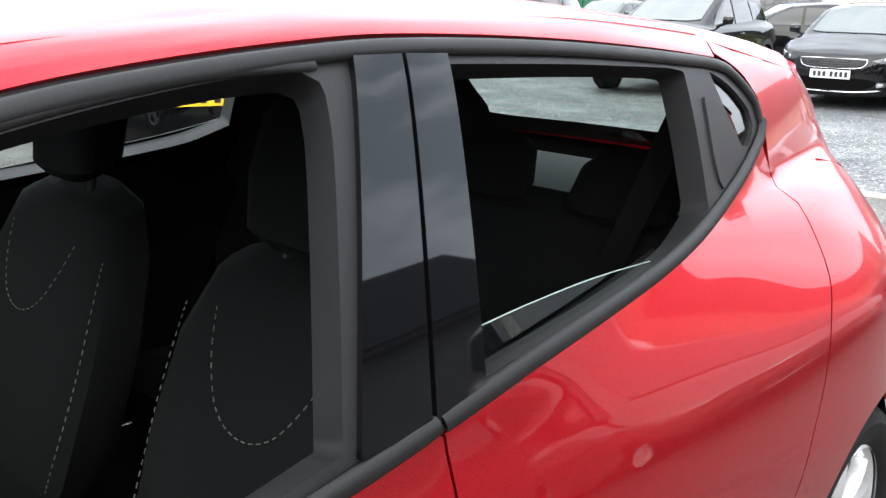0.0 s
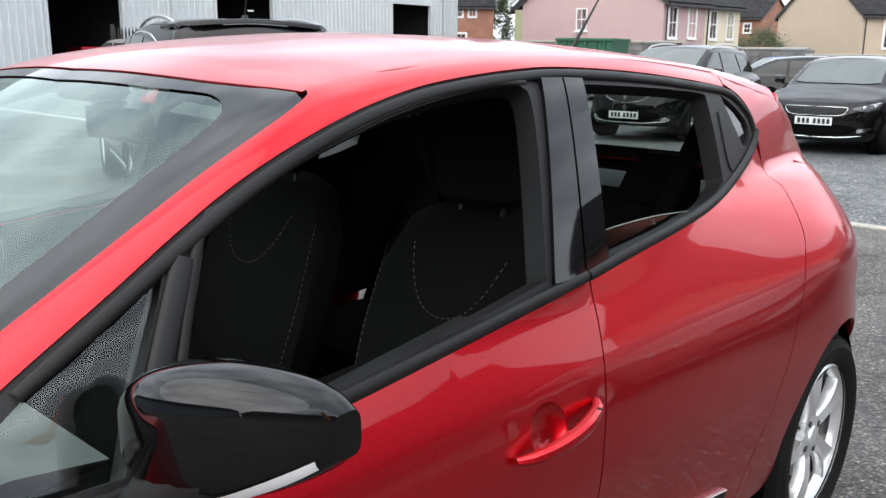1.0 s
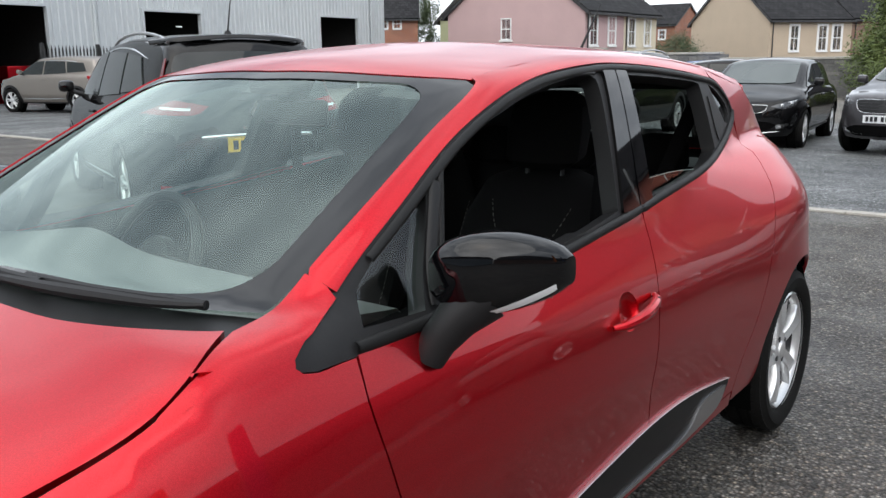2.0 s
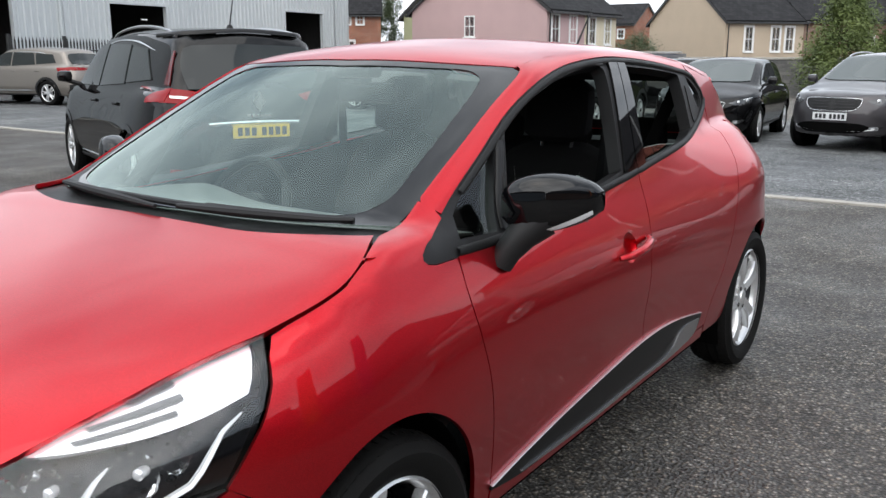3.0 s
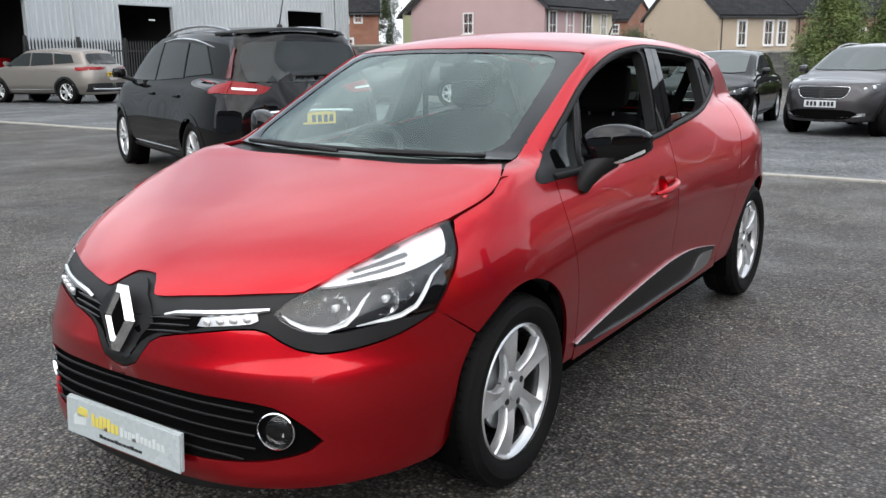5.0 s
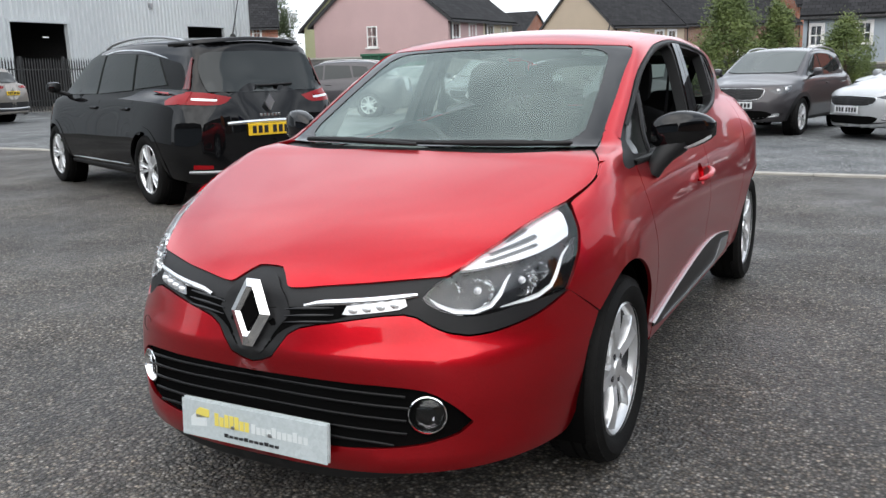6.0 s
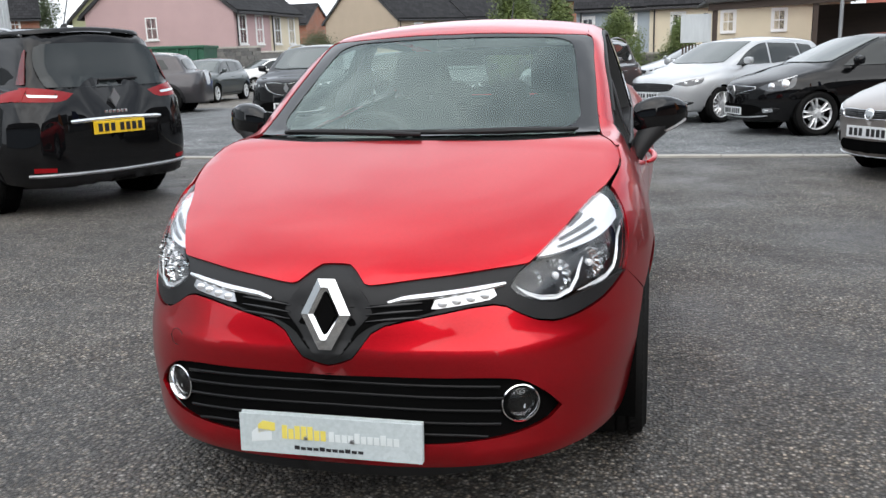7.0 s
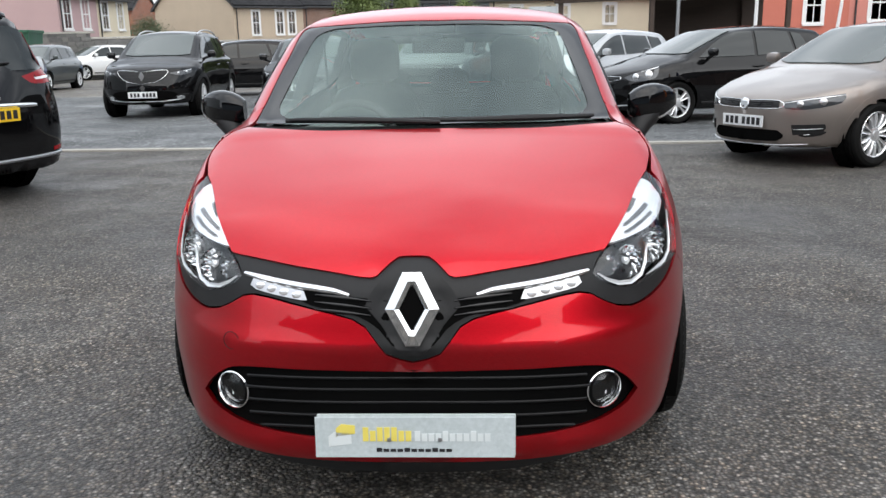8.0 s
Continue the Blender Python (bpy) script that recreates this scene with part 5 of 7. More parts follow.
for k, (a, z, r) in enumerate(((33.6, 0.703, 0.03), (38.2, 0.700, 0.047), (46.6, 0.712, 0.045), (50.4, 0.73, 0.03))):
    p = lift("front", [(a, z)], 0.024)[0]
    for sg, par in zip((1, -1), lens):
        m = aim((sg * p[0], p[1], p[2]), (sg * 0.45, -1, 0.12))
        bm = bmesh.new()
        n = 26
        rings = []
        for q, (rr, dep) in enumerate(((1.0, 0.0), (0.9, -0.012), (0.62, -0.027), (0.26, -0.036))):
            rings.append([bm.verts.new(m @ Vector((dep - (0.006 if (i + q) % 2 else 0), rr * r * (0.9 if i % 2 else 1.0) * math.cos(2 * math.pi * i / n), rr * r * math.sin(2 * math.pi * i / n)))) for i in range(n)])
        for r0, r1 in zip(rings, rings[1:]):
            for i in range(n):
                bm.faces.new((r0[i], r0[(i + 1) % n], r1[(i + 1) % n], r1[i]))
        part("reflector_bowl", bm, M["chrome"], par)
        if k in (1, 2):
            bm = bmesh.new()
            lathe(bm, [(0.011, -0.036), (0.0105, -0.008), (0.006, -0.003), (0.0005, -0.002)], m, 16)
            part("bulb", bm, M["lamp_white"], par, "", True)
for line in ([(30.2, 0.694), (31.6, 0.676), (34, 0.659), (37.1, 0.653), (40, 0.664), (41.8, 0.691), (43.1, 0.722), (44.2, 0.739)], [(41.8, 0.657), (44.8, 0.663), (49.2, 0.672), (52, 0.69), (54.2, 0.731), (55.8, 0.764), (58.2, 0.787)]):
    for ob, par in zip(strip("light_guide", "front", line, 0.013, M["lamp_white"], car, -0.006), lens):
        ob.parent = par

# emblem: a faceted chrome diamond on the nose
bm = bmesh.new()
cz, cy = 0.645, -0.842
tilt = pose(0, cy, cz, -14)
pts_o = [(-0.024, 0.094), (0.024, 0.094), (0.069, 0.0), (0.018, -0.094), (-0.018, -0.094), (-0.069, 0.0)]
pts_i = [(-0.002, 0.06), (0.002, 0.06), (0.031, 0.0), (0.002, -0.052), (-0.002, -0.052), (-0.031, 0.0)]
o1 = [bm.verts.new(tilt @ Vector((x, 0.0, z))) for x, z in pts_o]
r1 = [bm.verts.new(tilt @ Vector((0.35 * x + 0.65 * a, -0.014, 0.35 * z + 0.65 * b))) for (x, z), (a, b) in zip(pts_o, pts_i)]
i1 = [bm.verts.new(tilt @ Vector((x, -0.004, z))) for x, z in pts_i]
for k in range(6):
    j = (k + 1) % 6
    bm.faces.new((o1[k], o1[j], r1[j], r1[k]))
    bm.faces.new((r1[k], r1[j], i1[j], i1[k]))
bm.faces.new(o1[::-1])
emblem_ob = part("emblem", bm, M["chrome"], car, "chrome diamond emblem")
bm = bmesh.new()
prism(bm, [(x * 0.98, z * 0.98) for x, z in pts_i], 0.002, tilt @ Matrix.Translation((0, -0.006, 0)))
part("emblem_core", bm, M["cavity_shade"], emblem_ob)
panel("emblem_surround", "front", [(0, 0.752, 1), (1.6, 0.75), (3.2, 0.738), (6.0, 0.69), (7.2, 0.648, 1), (4.6, 0.60), (2.6, 0.545), (1.6, 0.53), (0, 0.526, 1)], BLK, car, inset=-0.006, flange=0.012)

# number plate with the dealer's print as plain shapes
bm = bmesh.new()
pl = pose(0, -0.88, 0.252, -4)
box(bm, (-0.26, 0.0, 0.0), (0.26, 0.004, 0.111), 0.0015, pl)
box(bm, (-0.255, 0.004, 0.004), (0.262, 0.014, 0.116), 0.002, pl)
plate = part("number_plate", bm, M["dealer_plate"], car, "pale grey-blue plate printed with yellow and pale bars")
for nm, x0, x1, z0, z1, mt in (("print_bar", -0.135, -0.005, 0.045, 0.083, "yellow_print"), ("print_bar", 0.0, 0.2, 0.045, 0.073, "pale_print"), ("print_bar", -0.1, 0.1, 0.016, 0.027, "ink"), ("print_shape", -0.205, -0.155, 0.058, 0.092, "yellow_print"), ("print_shape", -0.225, -0.165, 0.03, 0.07, "pale_print")):
    bm = bmesh.new()
    if x1 - x0 > 0.1:
        n = int((x1 - x0) / 0.018)
        for k in range(n):
            a = x0 + (x1 - x0) * k / n
            tall = z1 if k in (0, 2, 3) and nm == "print_bar" and mt == "yellow_print" else z0 + (z1 - z0) * (0.75 if k % 4 else 1.0)
            box(bm, (a, -0.0012, z0), (a + (x1 - x0) / n * 0.8, 0.0, tall), 0, pl)
    else:
        prism(bm, [(x0, z0), (x1, z0 + 0.008), (x1, z1 - 0.004), (x0 + 0.015, z1), (x0, z1 - 0.012)], 0.0015, pl @ Matrix.Translation((0, -0.0014, 0)))
    part(nm, bm, M[mt], plate)
for x in (-0.066, 0.066):
    bm = bmesh.new()
    lathe(bm, [(0.006, -0.004), (0.006, 0.002), (0.0005, 0.003)], pl @ pose(x, -0.002, 0.05, 0, 0, -90), 12)
    part("plate_screw", bm, M["satin"], plate)
bm = bmesh.new()
p = lift("front", [(29.0, 0.53)], -0.0012)[0]
tube(bm, [tuple((aim((-p[0], p[1], p[2]), (-0.38, -1, 0.1)) @ Vector((0, 0.024 * math.cos(t), 0.024 * math.sin(t))))) for t in np.linspace(0, 2 * math.pi, 25)[:-1]], 0.0011, 5, True)
part("towing_cap_seam", bm, M["seal"], car)

# window surrounds, glass, pillar covers
LIGHT_FRONT = [(0.378, 0.97, 1), (0.402, 1.018), (0.468, 1.066), (0.564, 1.118), (0.638, 1.157, 1), (0.535, 0.962, 1)]
OPEN_FRONT = [(0.595, 0.968, 1), (0.70, 1.188, 1), (0.762, 1.219), (0.86, 1.26), (0.962, 1.29), (1.057, 1.314), (1.18, 1.335), (1.302, 1.348), (1.385, 1.349), (1.402, 1.34), (1.4, 1.3), (1.367, 1.176), (1.325, 1.022, 1), (1.151, 1.001), (0.959, 0.985), (0.75, 0.972)]
OPEN_REAR = [(1.589, 1.346, 1), (1.818, 1.333), (2.09, 1.312), (2.14, 1.302, 1), (2.135, 1.2), (2.125, 1.1, 1), (2.02, 1.072), (1.9, 1.056), (1.758, 1.044), (1.525, 1.03, 1)]
LIGHT_REAR = [(2.238, 1.298, 1), (2.31, 1.27), (2.375, 1.225), (2.385, 1.195), (2.34, 1.165, 1), (2.31, 1.17, 1), (2.265, 1.24)]
surround = hard(CANT) + TIP + hard([(y, z - 0.003) for y, z in BELT_REAR[::-1]]) + hard([(y, z - 0.003) for y, z in BELT[::-1]])[1:] + [(0.3, 0.936), (0.252, 0.937), (0.225, 0.943), (0.216, 0.952), (0.221, 0.963), (0.237, 0.973), (0.276, 0.992), (0.323, 1.009)]
panel("window_surround", "side", surround, BLK, car, holes=(LIGHT_FRONT, OPEN_FRONT, OPEN_REAR, LIGHT_REAR), inset=0.004, flange=0.01, hole_flange=0.045, label="black window surround")
strip("belt_seal", "side", [(y, z + 0.011) for y, z in BELT], 0.024, M["seal"], car, 0.008, slim=0.9)
strip("belt_seal", "side", [(y, z + 0.010) for y, z in BELT_REAR] + [(2.428, 1.2)], 0.024, M["seal"], car, 0.008, slim=0.9)
strip("drip_seal", "side", [(y + 0.004, z - 0.012) for y, z in CANT[1:]] + [(2.35, 1.278), (2.41, 1.232), (2.418, 1.195)], 0.02, M["seal"], car, 0.006, slim=0.9)
strip("inner_seal", "side", [(0.62, 1.03), (0.695, 1.196), (0.762, 1.229), (0.86, 1.27), (0.962, 1.3), (1.057, 1.324), (1.18, 1.345), (1.302, 1.357), (1.40, 1.356)], 0.014, M["seal"], car, 0.004, slim=0.9)
strip("division_bar", "side", [(0.565, 0.965), (0.60, 1.05), (0.665, 1.172)], 0.03, BLK, car, 0.006, slim=0.9)
panel("pillar_cover", "side", [(1.447, 1.362, 1), (1.513, 1.361, 1), (1.431, 1.014, 1), (1.338, 1.016, 1)], M["gloss_black"], car, inset=-0.004, flange=0.01, label="gloss black pillar cover")
panel("pillar_cover", "side", [(1.519, 1.361, 1), (1.582, 1.358, 1), (1.519, 1.03, 1), (1.438, 1.013, 1)], M["gloss_black"], car, inset=-0.004, flange=0.01, label="gloss black pillar cover")
panel("handle_recess", "side", [(2.185, 1.262, 1), (2.215, 1.256), (2.235, 1.2), (2.225, 1.13), (2.19, 1.118), (2.175, 1.16)], BLK, car, inset=0.0, flange=0.006, label="hidden rear door handle")
panel("side_glass", "side", [(y, z, 1) for y, z, *_ in LIGHT_FRONT], M["pane"], car, inset=0.018, flange=0)
panel("side_glass", "side", LIGHT_REAR, M["tint"], car, inset=0.012, flange=0)
half_glass = panel("side_glass", "side", [(1.5, 1.0, 1), (1.53, 1.066, 1), (1.65, 1.068), (1.8, 1.064), (1.95, 1.052, 1), (1.9, 1.03), (1.7, 1.015)], M["pane"], car, inset=0.03, flange=0.004, both=False)
bm = bmesh.new()
g = lift("side", flow([(1.53, 1.066), (1.65, 1.068), (1.8, 1.064), (1.95, 1.052)], 0.03, False), 0.03)
tube(bm, [tuple(p) for p in g], 0.0007, 6)
part("glass_edge", bm, M["glass_edge"], half_glass[0])
for ob_name, o in (("side_glass", OPEN_FRONT), ("side_glass", OPEN_REAR)):
    for ob in panel(ob_name, "side", o, M["pane"], car, inset=0.03, flange=0):
        if ob.data.vertices[0].co.x > 0:
            bpy.data.objects.remove(ob)

# screen, its dark border, cowl, wipers
PILLAR = lift("side", [(0.36, 1.060), (0.44, 1.101), (0.521, 1.144), (0.64, 1.205), (0.75, 1.26), (0.85, 1.307), (0.925, 1.341)])
SCREEN = [(0, 0.10, 1), (0.3, 0.128), (0.48, 0.172), (0.6, 0.222), (0.654, 0.25, 1)] + [(float(p[0]) + 0.003, float(p[1])) for p in PILLAR] + [(0.557, 0.936, 1), (0.45, 0.903), (0.3, 0.881), (0, 0.862, 1)]
panel("windscreen", "top", SCREEN, M["screen"], car, whole=True, inset=0.005, flange=0, label="clear windscreen with dark printed border")
IN = [(0, 0.15, 1), (0.3, 0.176), (0.46, 0.215), (0.55, 0.27), (0.575, 0.33), (0.565, 0.45), (0.54, 0.65), (0.515, 0.8), (0.48, 0.862), (0.4, 0.866), (0.3, 0.85), (0, 0.83, 1)]
hole = flow(IN, 0.03, False)
hole = hole + [(-x, y) for x, y in hole[::-1] if abs(x) > 1e-6]
outer = [(x - 0.007 if x > 0.5 else x, y) for x, y in flow(SCREEN, 0.02, False)]
panel("screen_border", "top", [(x, y) for x, y in outer], M["frit"], car, whole=True, inset=0.0025, flange=0, holes=([(x, y) for x, y in hole[::2]],))
panel("cowl", "top", [(0, 0.03, 1), (0.3, 0.04), (0.55, 0.085), (0.66, 0.145, 1), (0.66, 0.26, 1), (0.5, 0.2), (0.3, 0.15), (0, 0.125, 1)], BLK, car, whole=True, inset=0.014, flange=0.02)
bm = bmesh.new()
for line in ([(-0.5, 0.16), (-0.3, 0.112), (-0.1, 0.082), (0.04, 0.066)],):
    pts = lift("top", flow(line, 0.04, False), -0.014)
    tube(bm, [tuple(p) for p in pts], [0.006 + 0.006 * math.sin(math.pi * k / (len(pts) - 1)) for k in range(len(pts))], 8)
pts = lift("top", flow([(-0.52, 0.185), (-0.3, 0.135), (0.0, 0.112), (0.22, 0.118)], 0.05, False), -0.008)
tube(bm, [tuple(p) for p in pts], 0.009, 8)
part("wiper", bm, BLK, car, "black wiper arm and blade", True)
bm = bmesh.new()
pts = lift("top", flow([(0.1, 0.085), (0.3, 0.105), (0.5, 0.15), (0.58, 0.19)], 0.04, False), -0.014)
tube(bm, [tuple(p) for p in pts], [0.006 + 0.006 * math.sin(math.pi * k / (len(pts) - 1)) for k in range(len(pts))], 8)
pts = lift("top", flow([(0.16, 0.125), (0.35, 0.147), (0.57, 0.2)], 0.05, False), -0.008)
tube(bm, [tuple(p) for p in pts], 0.009, 8)
part("wiper", bm, BLK, car, "black wiper arm and blade", True)

# tailgate, rear lamps
panel("tailgate", "rear", [(0, 1.31, 1), (0.4, 1.3), (0.56, 1.27, 1), (0.6, 1.15), (0.66, 0.98), (0.68, 0.7), (0.66, 0.4, 1), (0, 0.4, 1)], RED, car, whole=True, holes=([(-0.46, 1.25), (0, 1.27), (0.46, 1.25), (0.5, 1.06), (0.46, 1.0), (0, 0.985), (-0.46, 1.0), (-0.5, 1.06)],), label="red tailgate")
panel("rear_glass", "rear", [(0, 1.272, 1), (0.465, 1.252), (0.505, 1.06), (0.465, 0.998), (0, 0.982, 1)], M["rear_pane"], car, whole=True, inset=0.01, flange=0)
panel("rear_lamp", "side", [(2.93, 0.96, 1), (3.0, 0.97), (3.06, 0.93), (3.09, 0.84), (3.06, 0.79, 1), (2.97, 0.85)], M["red_lens"], car, inset=-0.006, flange=0.02, label="dark red rear lamp")
panel("rear_bumper", "rear", [(0, 0.398, 1), (0.72, 0.398, 1), (0.72, 0.25, 1), (0, 0.25, 1)], BLK, car, whole=True)
panel("quarter_lining", "side", [(2.16, 0.5, 1), (2.16, 1.3, 1), (2.5, 1.27), (2.75, 1.15, 1), (2.9, 0.95, 1), (2.9, 0.5, 1)], M["matt_black"], car, holes=([(y, z) for y, z, *_ in LIGHT_REAR],), inset=0.04, flange=0, step=0.08)
panel("tailgate_lining", "rear", [(0, 1.312, 1), (0.4, 1.302), (0.55, 1.265, 1), (0.6, 1.1), (0.62, 0.95), (0.62, 0.5, 1), (0, 0.5, 1)], M["matt_black"], car, whole=True, inset=0.022, flange=0, holes=([(-0.44, 1.232), (0, 1.25), (0.44, 1.232), (0.475, 1.075), (0.44, 1.045), (0, 1.035), (-0.44, 1.045), (-0.475, 1.08)],))
# aerial
bm = bmesh.new()
a = lift("top", [(0.0, 2.42)])[0]
tube(bm, [(0, 2.42, a[2] - 0.005), (0, 2.45, a[2] + 0.012)], [0.02, 0.009], 10)
tube(bm, [(0, 2.45, a[2] + 0.012), (0, 2.62, a[2] + 0.20)], [0.006, 0.0022], 8)
part("aerial", bm, BLK, car, "short black roof aerial", True)

# door trims along the foot of the doors
TRIM_UP = [(0.4, 0.352), (0.562, 0.376), (0.742, 0.398), (0.944, 0.418), (1.17, 0.438), (1.385, 0.453), (1.589, 0.452), (1.771, 0.434), (1.95, 0.406)]
TRIM_LOW = [(1.95, 0.39), (1.87, 0.33), (1.626, 0.312), (1.414, 0.312), (1.194, 0.311), (0.966, 0.309), (0.76, 0.314), (0.559, 0.318), (0.4, 0.34)]
panel("door_trim", "side", hard(TRIM_UP) + hard(TRIM_LOW), M["slat"], car, inset=-0.007, flange=0.012, label="black lower door trim edged in chrome")
strip("trim_edge", "side", [(y, z + 0.001) for y, z in TRIM_UP], 0.003, M["satin"], car, 0.011, slim=0.9)
panel("trim_blade", "side", [(0.554, 0.326, 1), (0.75, 0.325), (0.96, 0.32), (1.19, 0.322), (1.4, 0.324), (1.56, 0.326), (1.66, 0.345), (1.72, 0.388), (1.78, 0.4), (1.92, 0.392, 1), (1.87, 0.335), (1.63, 0.314), (1.41, 0.315), (1.19, 0.313), (0.97, 0.311), (0.76, 0.316)], M["satin"], car, inset=-0.011, flange=0.006, label="satin silver blade")

# door handles
for sg in (1, -1):
    p0, p1 = lift("side", [(1.135, 0.782)], 0)[0], lift("side", [(1.372, 0.809)], 0)[0]
    bm = bmesh.new()
    pts, rad = [], []
    for s in np.linspace(0, 1, 12):
        q = p0 + (p1 - p0) * s
        out = 0.006 + 0.034 * math.sin(math.pi * min(1, max(0, s))) ** 0.6
        pts.append((sg * (q[0] + out), q[1], q[2]))
        rad.append(0.007 + 0.007 * math.sin(math.pi * s) ** 0.5)
    tube(bm, pts, rad, 10)
    hd = part("door_handle", bm, RED, car, "red pull handle", True)
    bm = bmesh.new()
    c = lift("side", [(1.235, 0.797)], 0)[0]
    n = slope_of(np.array([c]))[0]
    m = aim((sg * c[0], c[1], c[2]), (sg * n[0], n[1], n[2])) @ Matrix.Diagonal((1, 1.11, 1, 1))
    lathe(bm, [(0.0485, -0.002), (0.046, -0.006), (0.04, -0.014), (0.028, -0.0195), (0.0005, -0.021)], m, 32)
    part("handle_cup", bm, RED, hd, "", True)
    bm = bmesh.new()
    lathe(bm, [(0.006, -0.004), (0.006, 0.002), (0.0005, 0.0025)], m @ Matrix.Translation((0.034, 0.09 * sg, 0.006)), 12)
    part("lock", bm, M["ink"], hd)

# door mirrors
for sg in (1, -1):
    bm = bmesh.new()
    rings = []
    for s in np.linspace(0, 1, 15):
        x = 0.765 + 0.205 * s
        swell = math.sin(math.pi * min(1.0, 0.07 + 0.9 * s)) ** 0.42
        h = 0.082 * swell * (1 - 0.12 * s)
        d = 0.062 * swell
        yc = 0.555 + 0.105 * s - 0.02 * math.sin(math.pi * s)
        zc = 1.03 + 0.01 * s
        ring = []
        for k in range(24):
            t = 2 * math.pi * k / 24
            c, si = math.cos(t), math.sin(t)
            e = 0.6
            yy = d * math.copysign(abs(c) ** e, c)
            zz = h * math.copysign(abs(si) ** e, si)
            if c > 0:
                yy *= 0.75
            if si < 0:
                zz *= 0.86
            ring.append(bm.verts.new((sg * x, yc + yy, zc + zz)))
        rings.append(ring)
    for a, b in zip(rings, rings[1:]):
        for k in range(24):
            bm.faces.new((a[k], a[(k + 1) % 24], b[(k + 1) % 24], b[k]))
    bm.faces.new(rings[0])
    bm.faces.new(rings[-1][::-1])
    mir = part("door_mirror", bm, M["gloss_black"], car, "gloss black door mirror", True)
    bm = bmesh.new()
    tube(bm, [(sg * 0.775, 0.505, 0.885), (sg * 0.79, 0.515, 0.92), (sg * 0.815, 0.54, 0.96), (sg * 0.85, 0.575, 1.0)], [0.03, 0.034, 0.04, 0.05], 14)
    part("mirror_stalk", bm, BLK, mir, "matt black stalk", True)
    bm = bmesh.new()
    bands = []
    for s in np.linspace(0.36, 0.965, 14):
        x = 0.765 + 0.205 * s
        swell = math.sin(math.pi * min(1.0, 0.07 + 0.9 * s)) ** 0.42
        h, d = 0.082 * swell * (1 - 0.12 * s), 0.062 * swell
        yc, zc = 0.555 + 0.105 * s - 0.02 * math.sin(math.pi * s), 1.03 + 0.01 * s
        q = (s - 0.36) / 0.605
        lowest, highest = 246 - 22 * q, 243 - 46 * q**0.8
        row = []
        for t in np.linspace(radians(lowest), radians(highest), 6):
            co, si = math.cos(t), math.sin(t)
            row.append(bm.verts.new((sg * x, yc + 1.03 * d * math.copysign(abs(co) ** 0.6, co) - 0.001, zc + 0.89 * h * math.copysign(abs(si) ** 0.6, si))))
        bands.append(row)
    for r0, r1 in zip(bands, bands[1:]):
        for k in range(5):
            bm.faces.new((r0[k], r0[k + 1], r1[k + 1], r1[k]))
    part("mirror_indicator", bm, M["white_lens"], mir, "clear indicator strip", True)
    bm = bmesh.new()
    box(bm, (0.82, 0.632, 0.985), (0.935, 0.638, 1.07), 0.003, Matrix.Diagonal((sg, 1, 1, 1)) @ Matrix.Translation((0.868, 0.644, 1.05)) @ Matrix.Rotation(radians(24), 4, "Z") @ Matrix.Translation((-0.868, -0.644, -1.05)))
    part("mirror_glass", bm, M["chrome"], mir)

# wheels, arches, floor
for y in (0.0, 2.589):
    for sg in (1, -1):
        hub = pose(sg * 0.737, y, 0.312, 0, 0, 0 if sg > 0 else 180)
        w = thing("wheel", Matrix(), "", "")
        w.parent = car
        w["label"] = "silver five-spoke alloy wheel"
        wheel(w, hub)
        # liner in the cavity black, so wheel-well shade is in its colour
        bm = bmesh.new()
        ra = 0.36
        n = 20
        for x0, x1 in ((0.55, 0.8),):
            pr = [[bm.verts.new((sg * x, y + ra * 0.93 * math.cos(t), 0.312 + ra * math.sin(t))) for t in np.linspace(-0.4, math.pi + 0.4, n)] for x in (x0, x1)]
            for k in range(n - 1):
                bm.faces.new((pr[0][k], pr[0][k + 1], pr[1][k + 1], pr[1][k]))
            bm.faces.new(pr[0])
        part("arch_liner", bm, M["cavity_shade"], car, "", True)
# underbody slab takes the same black, with the shade beneath the car coloured in
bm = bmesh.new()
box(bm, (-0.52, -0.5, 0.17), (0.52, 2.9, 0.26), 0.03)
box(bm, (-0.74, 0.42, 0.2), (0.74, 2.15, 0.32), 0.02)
part("underbody", bm, M["cavity_shade"], car)
# inner sheet added to darken the gaps: their shade is its black colour
panel("gap_shade_sheet", "side", [(0.4, 0.34, 1), (0.36, 0.92, 1), (1.44, 0.985, 1), (2.1, 1.06, 1), (2.38, 1.1, 1), (2.4, 0.9, 1), (2.06, 0.34, 1)], M["cavity_shade"], car, inset=0.022, flange=0)

for ob in car.children_recursive:
    if ob.type == "MESH" and ob.data.materials and ob.data.materials[0] in (M["screen"], M["pane"], M["rear_pane"], M["lens"], M["tint"]):
        ob.visible_shadow = False

# ---- the hatchback's cabin ----
M["cloth"] = varied("black seat cloth", (0.004, 0.004, 0.0043), (0.0075, 0.0075, 0.008), 5, 0.9, fine=500, depth=0.0006)
bsdf(M["cloth"]).inputs["Specular IOR Level"].default_value = 0.1
M["dash"] = varied("dark grey soft dashboard", (0.12, 0.128, 0.126), (0.16, 0.17, 0.166), 6, 0.6, fine=300, depth=0.0005)
M["liner"] = varied("pale grey roof lining", (0.4, 0.4, 0.385), (0.48, 0.48, 0.465), 4, 0.9, fine=200, depth=0.0005)
M["shelf"] = varied("grey parcel shelf felt", (0.032, 0.034, 0.034), (0.046, 0.048, 0.048), 4, 0.9, fine=200, depth=0.0005)
